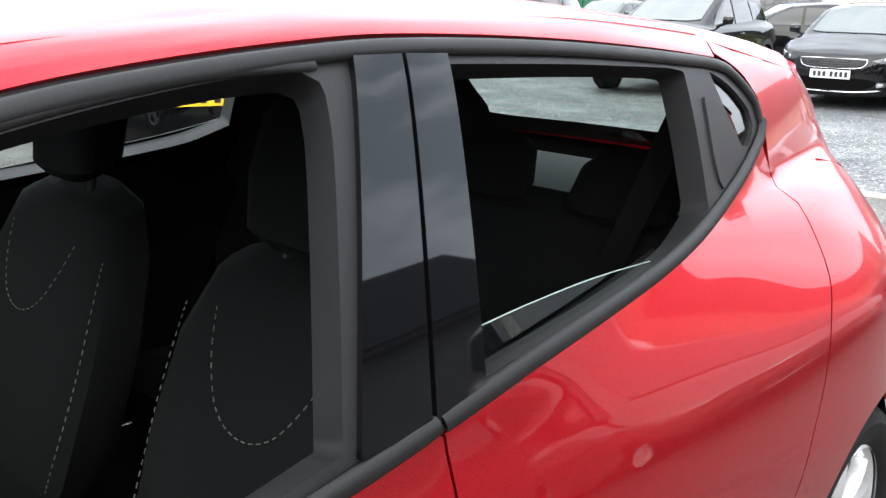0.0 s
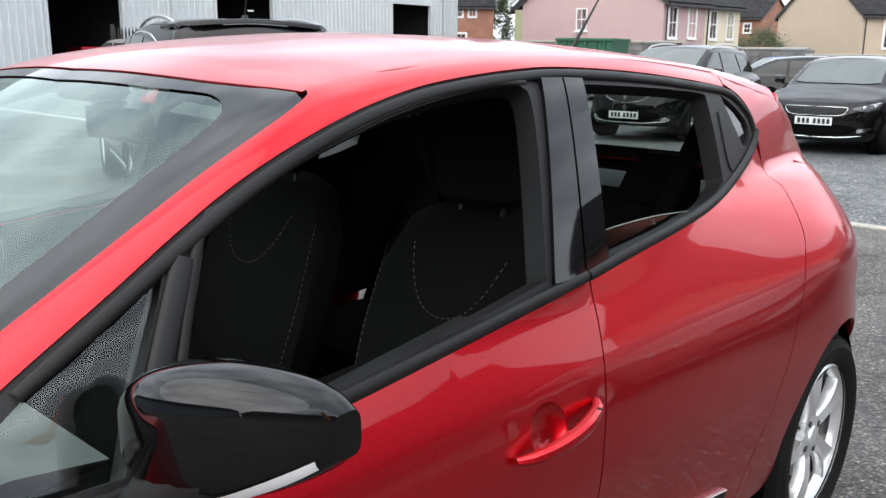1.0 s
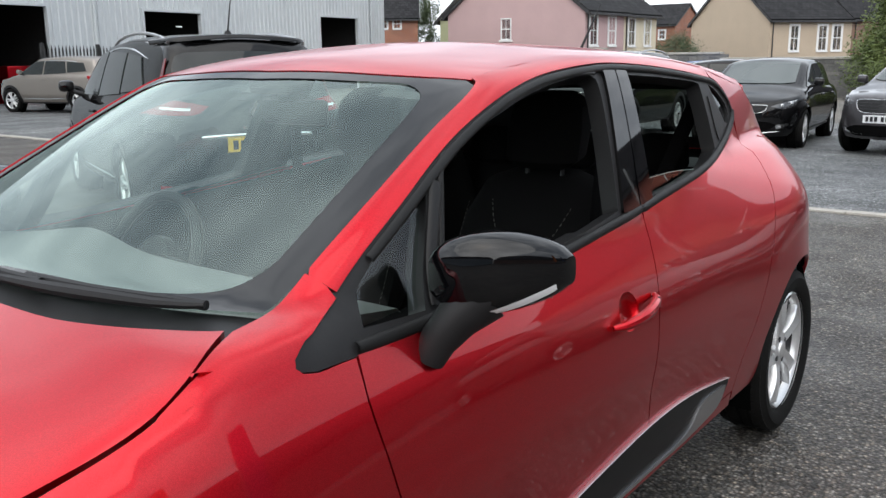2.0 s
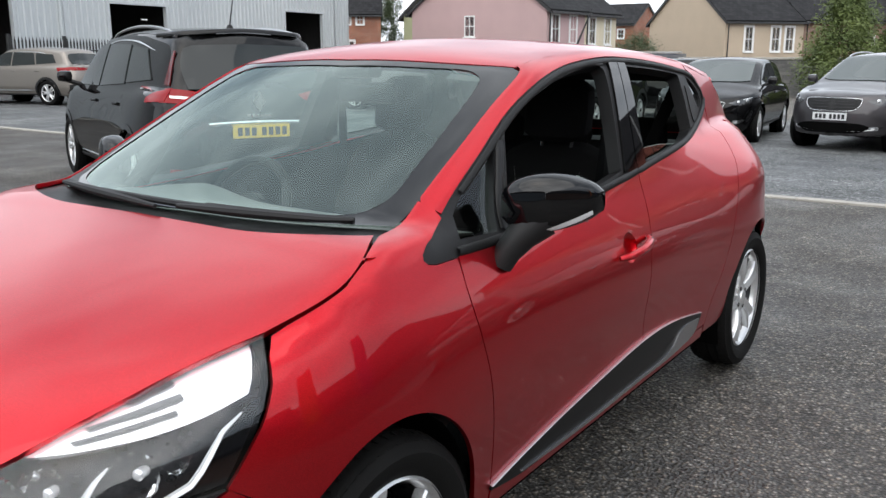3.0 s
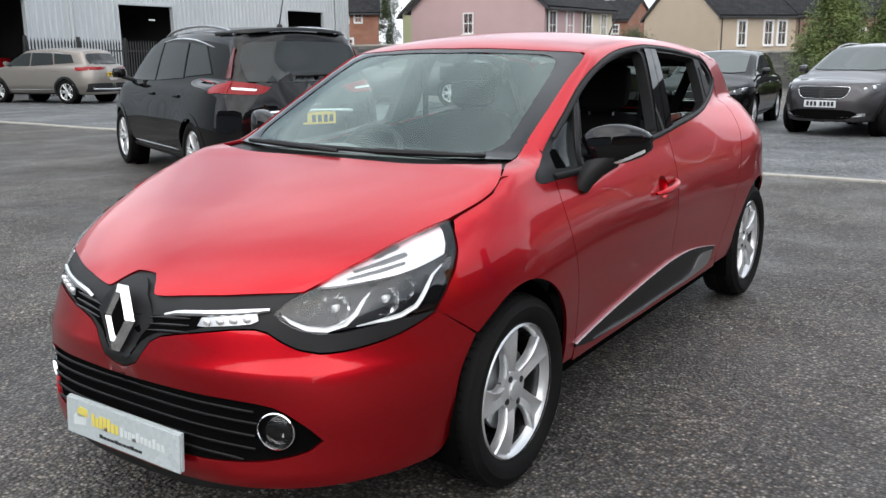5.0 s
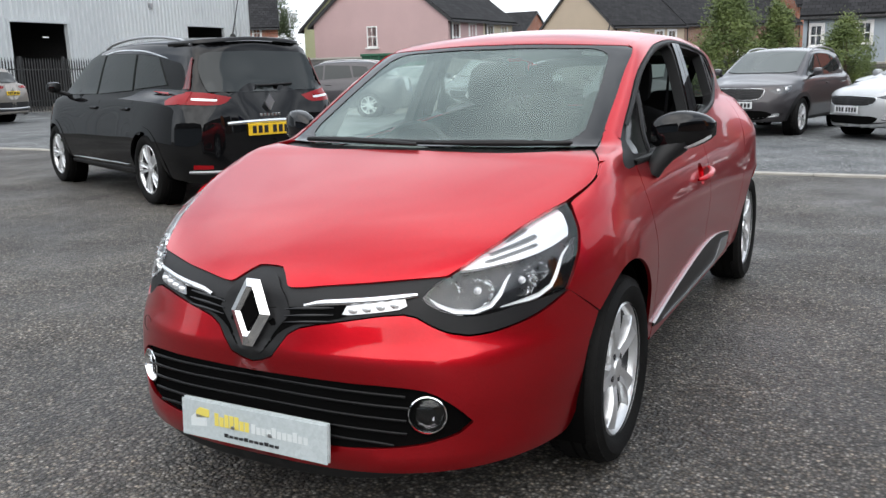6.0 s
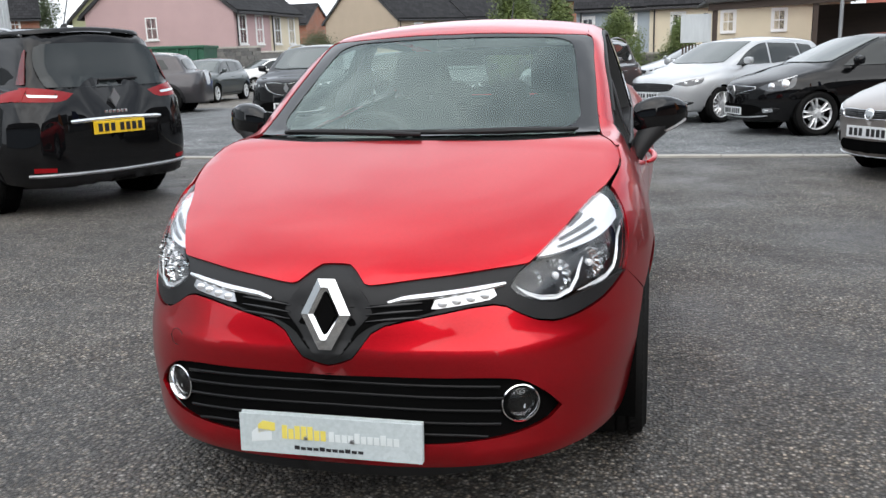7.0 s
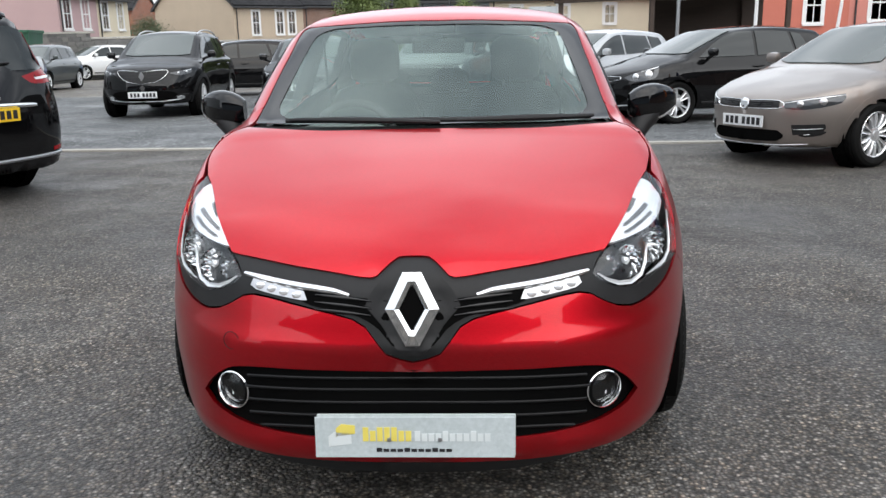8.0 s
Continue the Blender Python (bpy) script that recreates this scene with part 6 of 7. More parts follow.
M["thread"] = mat("grey seat stitching", (0.12, 0.12, 0.11), 0.8)


def cushion(bm, rows, sides=18, e=0.6):
    """A padded form through elliptical rows (centre, half width, half depth, depth direction)."""
    rings = []
    for c, w, d, n in rows:
        c, n = Vector(c), Vector(n)
        ring = []
        for k in range(sides):
            t = 2 * math.pi * k / sides
            co, si = math.cos(t), math.sin(t)
            ring.append(bm.verts.new(c + Vector((w * math.copysign(abs(co) ** e, co), 0, 0)) + n * d * math.copysign(abs(si) ** e, si)))
        rings.append(ring)
    for a, b in zip(rings, rings[1:]):
        for k in range(sides):
            bm.faces.new((a[k], a[(k + 1) % sides], b[(k + 1) % sides], b[k]))
    bm.faces.new(rings[0][::-1])
    bm.faces.new(rings[-1])


def front_seat(x):
    s = thing("seat", Matrix(), "", "")
    s.parent = car
    s["label"] = "black cloth front seat with pale stitching"
    bm = bmesh.new()
    cushion(bm, [((x, 0.920, 0.50), 0.2, 0.06, (0, 0, 1)), ((x, 0.990, 0.53), 0.255, 0.085, (0, 0, 1)), ((x, 1.240, 0.51), 0.26, 0.09, (0, 0, 1)), ((x, 1.440, 0.49), 0.24, 0.09, (0, 0, 1))])
    part("seat_cushion", bm, M["cloth"], s, "", True)
    bm = bmesh.new()
    n = (0, 0.95, 0.3)
    cushion(bm, [((x, 1.410, 0.48), 0.2, 0.08, n), ((x, 1.450, 0.6), 0.255, 0.1, n), ((x, 1.510, 0.78), 0.265, 0.095, n), ((x, 1.560, 0.93), 0.25, 0.08, n), ((x, 1.595, 1.03), 0.2, 0.06, n), ((x, 1.605, 1.06), 0.12, 0.04, n)])
    back = part("backrest", bm, M["cloth"], s, "", True)
    bm = bmesh.new()
    z_mid, depth = curve([(0.48, 1.41), (0.6, 1.45), (0.78, 1.51), (0.93, 1.56), (1.03, 1.595), (1.06, 1.605)]), curve([(0.48, 0.08), (0.6, 0.1), (0.78, 0.095), (0.93, 0.08), (1.03, 0.06), (1.06, 0.04)])
    for line in ([(-0.135, 1.0), (-0.105, 0.935), (-0.06, 0.885), (0.0, 0.868), (0.06, 0.885), (0.105, 0.935), (0.135, 1.0)], [(-0.225, 0.98), (-0.235, 0.8), (-0.225, 0.6)], [(0.225, 0.98), (0.235, 0.8), (0.225, 0.6)]):
        pts = []
        for sx, z in flow(line, 0.007, False):
            away = max(0.0, 1 - (abs(sx) / 0.262) ** 3.3) ** 0.3
            pts.append((x + sx, float(z_mid(z)) - 0.97 * away * float(depth(z)), z - 0.3 * away * float(depth(z))))
        for p, q in list(zip(pts, pts[1:]))[::2]:
            tube(bm, [p, q], 0.0009, 4)
    part("stitching", bm, M["thread"], back)["kind"] = "stuff"
    bm = bmesh.new()
    cushion(bm, [((x, 1.595, 1.085), 0.09, 0.035, n), ((x, 1.600, 1.11), 0.125, 0.055, n), ((x, 1.615, 1.19), 0.13, 0.06, n), ((x, 1.630, 1.26), 0.12, 0.05, n), ((x, 1.635, 1.29), 0.08, 0.03, n)])
    part("headrest", bm, M["cloth"], s, "", True)
    for k in (-0.06, 0.06):
        bm = bmesh.new()
        tube(bm, [(x + k, 1.59, 1.03), (x + k, 1.605, 1.12)], 0.007, 8)
        part("headrest_post", bm, M["dark_alloy"], s)


front_seat(0.36)
front_seat(-0.36)
s = thing("seat", Matrix(), "", "")
s.parent = car
s["label"] = "black cloth rear bench"
bm = bmesh.new()
cushion(bm, [((0, 1.75, 0.46), 0.6, 0.06, (0, 0, 1)), ((0, 1.82, 0.5), 0.64, 0.085, (0, 0, 1)), ((0, 2.2, 0.47), 0.64, 0.09, (0, 0, 1))], 28, 0.4)
part("seat_cushion", bm, M["cloth"], s, "", True)
bm = bmesh.new()
n = (0, 0.93, 0.35)
cushion(bm, [((0, 2.2, 0.45), 0.6, 0.08, n), ((0, 2.27, 0.65), 0.63, 0.09, n), ((0, 2.36, 0.9), 0.6, 0.07, n), ((0, 2.385, 0.98), 0.54, 0.05, n)], 28, 0.4)
part("backrest", bm, M["cloth"], s, "", True)
for x in (-0.36, 0.0, 0.36):
    bm = bmesh.new()
    cushion(bm, [((x, 2.38, 0.97), 0.1, 0.03, n), ((x, 2.39, 1.0), 0.125, 0.05, n), ((x, 2.42, 1.07), 0.11, 0.045, n), ((x, 2.43, 1.1), 0.07, 0.025, n)])
    part("headrest", bm, M["cloth"], s, "", True)
# floor, dashboard, wheel, shelf, linings
bm = bmesh.new()
box(bm, (-0.7, 0.3, 0.3), (0.7, 2.9, 0.34), 0.01)
box(bm, (-0.1, 0.5, 0.3), (0.1, 1.5, 0.5), 0.03)
part("cabin_floor", bm, M["cloth"], car)
bm = bmesh.new()
rings = []
for x in np.linspace(-0.66, 0.66, 23):
    hood = 0.035 * hump(x, -0.36, 0.16)
    rings.append([bm.verts.new((x, y, z)) for y, z in ((0.14 + 0.2 * x * x, 0.93), (0.3 + 0.1 * x * x, 0.955), (0.45, 0.96 + hood), (0.56, 0.945 + hood * 1.2), (0.6, 0.9), (0.57, 0.75), (0.5, 0.5), (0.3, 0.34))])
for a, b in zip(rings, rings[1:]):
    for k in range(7):
        bm.faces.new((a[k], a[k + 1], b[k + 1], b[k]))
part("dashboard", bm, M["dash"], car, "dark grey dashboard", True)
bm = bmesh.new()
mw = pose(-0.36, 0.72, 0.87, 64)
tube(bm, [tuple(mw @ Vector((0.185 * math.cos(t), 0.185 * math.sin(t), 0))) for t in np.linspace(0, 2 * math.pi, 37)[:-1]], 0.016, 10, True)
for t in (0.0, math.pi, -math.pi / 2):
    tube(bm, [tuple(mw @ Vector((0, 0, -0.02))), tuple(mw @ Vector((0.18 * math.cos(t), 0.18 * math.sin(t), 0)))], [0.03, 0.014], 8)
lathe(bm, [(0.075, -0.03), (0.07, 0.0), (0.03, 0.015), (0.0005, 0.018)], mw @ Matrix.Rotation(-math.pi / 2, 4, "Y"), 24)
part("steering_wheel", bm, M["matt_black"], car, "black steering wheel", True)
bm = bmesh.new()
box(bm, (-0.52, 2.42, 0.95), (0.52, 2.95, 0.965), 0.005)
part("parcel_shelf", bm, M["shelf"], car, "grey parcel shelf")
panel("roof_lining", "top", [(0, 0.95, 1), (0.5, 0.98, 1), (0.53, 1.6), (0.51, 2.6, 1), (0, 2.72, 1)], M["liner"], car, whole=True, inset=0.04, flange=0, step=0.1)
panel("door_lining", "side", [(0.45, 0.36, 1), (0.42, 0.93, 1), (1.42, 0.985, 1), (2.05, 1.04, 1), (2.2, 0.9, 1), (2.0, 0.36, 1)], M["cloth"], car, inset=0.075, flange=0.0, step=0.08)
bm = bmesh.new()
box(bm, (-0.115, 0.93, 1.235), (0.115, 0.955, 1.3), 0.012)
box(bm, (-0.02, 0.9, 1.29), (0.02, 0.95, 1.36), 0.008)
box(bm, (-0.08, 0.86, 1.315), (0.08, 0.93, 1.36), 0.015)
part("rear_view_mirror", bm, M["matt_black"], car, "black interior mirror")
for sg in (1, -1):
    for a, b in (((0.6, 1.5, 1.3), (0.56, 1.47, 0.5)), ((0.57, 2.28, 1.3), (0.3, 2.27, 0.62))):
        bm = bmesh.new()
        va, vb = Vector((sg * a[0], a[1], a[2])), Vector((sg * b[0], b[1], b[2]))
        d = Vector((0, 0.024, 0)) if a[1] < 2 else Vector((0.024 * sg, 0.01, 0))
        q = [bm.verts.new(v) for v in (va - d, va + d, vb + d, vb - d)]
        bm.faces.new(q)
        w = [bm.verts.new(v + Vector((0.0015, 0.0015, 0))) for v in (va - d, va + d, vb + d, vb - d)]
        bm.faces.new(w[::-1])
        part("seat_belt", bm, M["cloth"], car, "dark grey seat belt")
bm = bmesh.new()
p = lift("top", [(0.4, 0.845), (0.5, 0.86), (0.5, 0.83), (0.4, 0.815)], 0.006)
f = [bm.verts.new(tuple(v)) for v in p]
bm.faces.new(f)
part("screen_sticker", bm, M["shelf"], car, "pale sticker inside the screen")

# ---- parked cars ----
# opaque windscreens: raised grey-green base stands in for sky reflection
M["sky_screen_glass"] = mat("car screen glass with sky tone in its colour", (0.055, 0.068, 0.064), 0.03, 0, 0.0, 0.8)
M["lamp_housing"] = mat("smoked lamp housing", (0.06, 0.062, 0.066), 0.12, 0.5, 0.8)
M["side_glass_dark"] = mat("dark car side glass", (0.018, 0.022, 0.022), 0.03, 0, 0.0, 0.5)
M["deep_red"] = mat("deep red lamp strip", (0.1, 0.002, 0.004), 0.15, 0, 0.5)
M["cabin_dark"] = mat("dark cabin cloth", (0.02, 0.02, 0.02), 0.9)


def body_form(W, H, fo, ro, wb, nose, cowl, belt, y_cowl, y_roof, y_end, tail_top, low=0.2, lean=0.3, round_p=2.5):
    """A closed car form: W wide, H high, overhangs fo and ro, wheelbase wb; heights of nose, cowl and belt; where the screen starts, the roof starts and ends, and the tail's shoulder."""
    tail = wb + ro
    top_line = curve([(-fo - 0.05, nose - 0.12), (-fo + 0.06, nose), (-fo + 0.2, nose + 0.07), (-0.25, cowl - 0.09), (y_cowl, cowl), (y_cowl + 0.6, cowl + 0.03), (tail, tail_top)])
    roof_line = curve([(y_cowl + 0.3, H - 0.22), (y_roof, H - 0.05), ((y_roof + y_end) / 2 - 0.1, H), (y_end, H - 0.06), (y_end + 0.5, H - 0.16)])
    side = curve([(low - 0.05, 0.88), (low + 0.1, 0.95), (0.55, 1.0), (0.75, 0.99), (belt - 0.08, 0.955), (belt + 0.1, 0.86), (belt + 0.4, 0.6)])
    slope_f = (H - 0.05 - cowl) / (y_roof - y_cowl)

    def form(p):
        x, y, z = np.abs(p[..., 0]), p[..., 1], p[..., 2]
        w = W / 2 * side(z) + 0.02 * hump(y, 0, 0.45) * hump(z, 0.6, 0.25) + 0.022 * hump(y, wb, 0.5) * hump(z, 0.65, 0.28)
        nose_y = -fo + 0.5 * np.clip(z - 0.5, 0, None) ** 2 + 0.8 * np.clip(0.35 - z, 0, None) ** 2
        tail_y = tail - 0.4 * np.clip(z - 0.7, 0, None) ** 2
        f = np.clip((0.2 - y) / (0.2 - nose_y), 0, None) ** round_p
        b = np.clip((y - wb + 0.2) / (tail_y - wb + 0.2), 0, None) ** 5.0
        keep = 1 - np.maximum(f, b)
        pw = np.where(y < 0.5, 1 / round_p, 1 / 5.0)
        w = w * np.clip(keep, 1e-9, None) ** pw + 0.8 * np.where(keep < 0, keep, 0)
        lower = smax(smax(x - w, 0.9 * (z - top_line(y) + 0.1 * x**2), 0.04), low - z, 0.02)
        screen = 0.85 * (z - cowl - slope_f * (y - y_cowl - 0.22 * x**2))
        roof = z - roof_line(y) + 0.11 * x**2
        back = 0.8 * ((y - y_end) * math.cos(lean) + (z - H + 0.08) * math.sin(lean) + 0.1 * x**2)
        cw = (W / 2 * 0.89 - 0.27 * np.clip(z - belt, 0, None) - 0.12 * np.clip(z - belt, 0, None) ** 2) * (1 - 0.04 * np.clip(1.1 - y, 0, None) ** 2 - 0.03 * np.clip(y - 1.6, 0, None) ** 2)
        green = smax(smax(x - cw, smax(smax(screen, roof, 0.03), back, 0.04), 0.05), belt - 0.15 - z, 0.02)
        return smin(lower, green, 0.02)

    return form


def out_from(form, start, way, reach=3.0):
    start, way = np.asarray(start, float), np.asarray(way, float)
    hi = np.full(len(start), np.nan)
    n = 90
    for k in range(1, n + 1):
        d = reach * k / n
        hi = np.where(np.isnan(hi) & (form(start + d * way) > 0), d, hi)
    hi = np.nan_to_num(hi, nan=reach)
    lo = hi - reach / n
    for _ in range(16):
        mid = (lo + hi) / 2
        out = form(start + mid[:, None] * way) > 0
        hi, lo = np.where(out, mid, hi), np.where(out, lo, mid)
    return start + hi[:, None] * way


def shell(parent, form, material, wb, ro, zc, wheels, r_arch, label):
    """The painted body as one smooth skin with open wheel arches."""
    n_v = 84
    starts, ways, rows = [], [], 0
    y0, y1 = 0.1, wb + ro - 0.75
    fr = [(y0, a) for a in np.linspace(-90, 0, 17)[:-1]]
    md = [(y, 0.0) for y in np.linspace(y0, y1, 48)]
    bk = [(y1, a) for a in np.linspace(0, 90, 17)[1:]]
    for y, a in fr + md + bk:
        for k in range(n_v):
            t = 2 * math.pi * k / n_v
            c = math.cos(radians(a))
            ways.append((c * math.cos(t), math.sin(radians(a)), c * math.sin(t)))
            starts.append((0, y, zc))
        rows += 1
    P = out_from(form, starts, ways)
    N = slope_of(P)
    faces = []
    for j in range(rows - 1):
        for k in range(n_v):
            q = (j * n_v + k, j * n_v + (k + 1) % n_v, (j + 1) * n_v + (k + 1) % n_v, (j + 1) * n_v + k)
            c = P[list(q)].mean(0)
            if any(math.hypot(c[1] - wy, c[2] - wz) < r_arch and abs(c[0]) > 0.45 for wy, wz in wheels):
                continue
            faces.append(q[::-1])
    return mesh_ob("body", P, faces, material, parent, True, label, N)


def ring_line(y, z, r, a0=-10, a1=190, n=22):
    return [(y + r * math.cos(t), z + r * math.sin(t)) for t in np.linspace(radians(a0), radians(a1), n)]


def parked(name, label, place, heading, spec, material, side_windows, screen, rear_glass, lamps=(), tails=(), grille=None, plate=None, rear_plate=None, wheel_r=0.32, rim="alloy", spokes=5, twin=True, cladding=False, extras=None, low_grille=None, category="car", rails=False):
    """A parked car: place is where its left front wheel stands, heading the way it faces (x, y)."""
    W, H, fo, ro, wb = spec["W"], spec["H"], spec["fo"], spec["ro"], spec["wb"]
    form = body_form(**spec)
    FORM["skin"] = form
    hx, hy = heading
    ang = math.degrees(math.atan2(hx, -hy))
    half = W / 2 - 0.12
    lx, ly = math.cos(radians(ang)), math.sin(radians(ang))
    c = thing(name, Matrix(), label, category, "cars parked round the yard")
    trim = M["matt_black"] if cladding else M[material]
    wheels = [(0.0, wheel_r), (wb, wheel_r)]
    shell(c, form, M[material], wb, ro, 0.62, wheels, wheel_r + 0.035, "")
    for wy, wz in wheels:
        outer = ring_line(wy, wz, wheel_r + (0.1 if cladding else 0.075))
        inner = ring_line(wy, wz, wheel_r + 0.025)
        panel("wheel_arch", "side", [(*outer[0], 1), *outer[1:-1], (*outer[-1], 1), (*inner[-1], 1), *inner[::-1][1:-1], (*inner[0], 1)], trim, c, inset=-0.006, flange=0.03, step=0.05, fine=0.04)
        for sg in (1, -1):
            w = thing("wheel", Matrix(), "", "")
            w.parent = c
            w["label"] = "alloy wheel with black tyre"
            wheel(w, pose(sg * (half + 0.015), wy, wheel_r, 0, 0, 0 if sg > 0 else 180), wheel_r, wheel_r * 0.69, 0.2, spokes, rim, "dark_alloy" if rim == "alloy" and twin else rim, twin, 0)
            bm = bmesh.new()
            lathe(bm, [(wheel_r + 0.05, half * 0.0), (wheel_r + 0.05, 0.12), (wheel_r + 0.04, 0.12), (wheel_r + 0.04, 0.0)], pose(sg * (half + 0.02), wy, wheel_r, 0, 0, 180 if sg > 0 else 0), 24)
            bmesh.ops.create_circle(bm, cap_ends=True, segments=24, radius=wheel_r + 0.06, matrix=Matrix.Translation((sg * (half - 0.12), wy, wheel_r)) @ Matrix.Rotation(math.pi / 2, 4, "Y"))
            part("arch_liner", bm, M["cavity_shade"], c)
    for o in side_windows:
        panel("side_window", "side", o, M["side_glass_dark"], c, inset=-0.011, flange=0.015, step=0.06, fine=0.04)
    a, b = min(p[0] for o in side_windows for p in o), max(p[0] for o in side_windows for p in o)
    panel("windscreen", "top", screen, M["sky_screen_glass"], c, whole=True, inset=-0.01, flange=0.014, step=0.05, fine=0.04)
    panel("rear_window", "rear", rear_glass, M["side_glass_dark"], c, whole=True, inset=-0.012, flange=0.016, step=0.08, fine=0.04)
    for o in lamps:
        pair = panel("headlamp", "front", o, M["lamp_housing"], c, inset=-0.005, flange=0.01, step=0.05, fine=0.03)
        mid_t, mid_z = sum(q[0] for q in o) / len(o), sum(q[1] for q in o) / len(o)
        span = max(q[0] for q in o) - min(q[0] for q in o)
        tall = max(q[1] for q in o) - min(q[1] for q in o)
        for k, (f, g) in enumerate(((-0.2, -0.1), (0.16, 0.06))):
            p = lift("front", [(mid_t + f * span, mid_z + g * tall)], -0.007)[0]
            n = slope_of(np.array([p]))[0]
            for sg, lamp in zip((1, -1), pair):
                m = aim((sg * p[0], p[1], p[2]), (sg * n[0], n[1], n[2]))
                bm = bmesh.new()
                r = tall * (0.24, 0.28)[k]
                lathe(bm, [(r * 0.85, 0.0), (r * 0.6, 0.005), (0.0005, 0.008)], m, 20)
                part("lamp_bowl", bm, M["satin"], lamp, "", True)
        upper = sorted([q for q in o if q[1] >= mid_z], key=lambda q: q[0])
        if len(upper) > 1:
            for ob, lamp in zip(strip("lamp_edge", "front", [(q[0], q[1] - 0.014) for q in upper], 0.014, M["lamp_white"], c, 0.01), pair):
                ob.parent = lamp
    for view, o, mt in tails:
        panel("rear_lamp", view, o, M[mt], c, inset=-0.006 if mt == "red_lens" else -0.009, flange=0.01, step=0.05, fine=0.03)
    if grille:
        panel("grille", "front", grille, M["matt_black"], c, push=0.01, flange=0.016, step=0.06, fine=0.03)
        tmax = max(p[0] for p in grille) * 0.85
        z0, z1 = min(p[1] for p in grille), max(p[1] for p in grille)
        rim_line = [(p[0], p[1] + (0.006 if p[1] > (z0 + z1) / 2 else -0.006)) for p in grille]
        strip("grille_frame", "front", [p for p in rim_line], 0.014, M["chrome"], c, 0.012)
        for k in range(3):
            z = z0 + (z1 - z0) * (0.25 + 0.25 * k)
            strip("grille_bar", "front", [(0, z), (tmax * 0.5, z + 0.002), (tmax, z + 0.008)], 0.012, M["dark_alloy"], c, 0.016)
    if low_grille:
        z_fog = min(p[1] for p in low_grille) + 0.07
        strip("fog_trim", "front", [(33, z_fog), (40, z_fog + 0.012), (47, z_fog + 0.03)], 0.05, M["matt_black"], c, 0.006)
        strip("fog_lamp", "front", [(35.5, z_fog + 0.003), (38.5, z_fog + 0.009)], 0.035, M["lamp_white"], c, 0.012)
        # proud black sheet: shade of the lower opening is put into its colour
        panel("lower_grille", "front", low_grille, M["cavity_shade"], c, push=0.012, flange=0.02, step=0.06, fine=0.03)
    for sg in (1, -1):
        bm = bmesh.new()
        yc = spec["y_cowl"] + 0.42
        zc = spec["belt"] + 0.1
        box(bm, (sg * (W / 2 - 0.03), yc - 0.065, zc - 0.06), (sg * (W / 2 + 0.13), yc + 0.05, zc + 0.065), 0.05)
        mr = part("door_mirror", bm, M[material], c, "", True)
        bm = bmesh.new()
        tube(bm, [(sg * (W / 2 - 0.12), yc + 0.02, zc - 0.09), (sg * (W / 2 + 0.03), yc, zc - 0.04)], 0.025, 8)
        part("mirror_stalk", bm, M["matt_black"], mr)
        for hy2 in (spec["y_roof"] + 0.42, spec["y_roof"] + 1.35):
            p = lift("side", [(hy2, spec["belt"] - 0.12)])[0]
            bm = bmesh.new()
            tube(bm, [(sg * (p[0] + 0.004), p[1] - 0.1, p[2]), (sg * (p[0] + 0.03), p[1], p[2] + 0.004), (sg * (p[0] + 0.004), p[1] + 0.1, p[2] + 0.006)], 0.013, 8)
            part("door_handle", bm, M[material], c, "", True)
    for y in (spec["y_cowl"] + 0.12, spec["y_roof"] + 0.55, min(wb - 0.25, spec["y_roof"] + 1.5)):
        strip("door_gap", "side", [(y, spec["belt"] - 0.03), (y + 0.01, 0.6), (y + 0.03, 0.32)], 0.008, M["cavity_shade"], c, 0.001)
    strip("sill_trim", "side", [(0.42, 0.3), (wb / 2, 0.3), (wb - 0.42, 0.31)], 0.05, M["matt_black"], c, 0.008, slim=0.8)
    if rails:
        for sg in (1, -1):
            q = lift("top", [(0.58, y) for y in np.linspace(spec["y_roof"] + 0.1, spec["y_end"] - 0.15, 12)])
            bm = bmesh.new()
            n = len(q)
            tube(bm, [(sg * p[0], p[1], p[2] + 0.05 * math.sin(math.pi * k / (n - 1)) ** 0.35) for k, p in enumerate(q)], 0.014, 8)
            part("roof_rail", bm, M["satin"], c, "satin silver roof rail", True)
    if plate:
        tag(c, lift("nose", [(0, plate)], -0.012)[0], 1, "plate_white")
    if rear_plate:
        tag(c, lift("rear", [(0, rear_plate)], -0.012)[0], -1, "plate_yellow")
    if extras:
        extras(c)
    c.matrix_basis = laid(pose(place[0] - lx * half, place[1] - ly * half, 0, 0, 0, ang))
    FORM["skin"] = skin
    return c


def tag(c, p, way, material):
    """A number plate with plain bars."""
    m = pose(p[0], p[1] - 0.018 * way, p[2], 0, 0, 0 if way > 0 else 180)
    bm = bmesh.new()
    box(bm, (-0.26, 0, -0.056), (0.26, 0.015, 0.056), 0.003, m)
    pl = part("number_plate", bm, M[material], c, "number plate printed with plain dark bars")
    for k in range(7):
        x = -0.22 + 0.063 * k + (0.03 if k > 2 else 0)
        bm = bmesh.new()
        box(bm, (x, -0.003, -0.036), (x + 0.042, 0, 0.036), 0, m)
        part("plate_bar", bm, M["ink"], pl)


def diamond(c, p, way, size=0.07):
    bm = bmesh.new()
    prism(bm, [(0, size), (size * 0.6, 0), (0, -size), (-size * 0.6, 0)], 0.02, pose(p[0], p[1] - 0.022 * way, p[2], 0, 0, 0 if way > 0 else 180))
    part("emblem", bm, M["satin"], c)


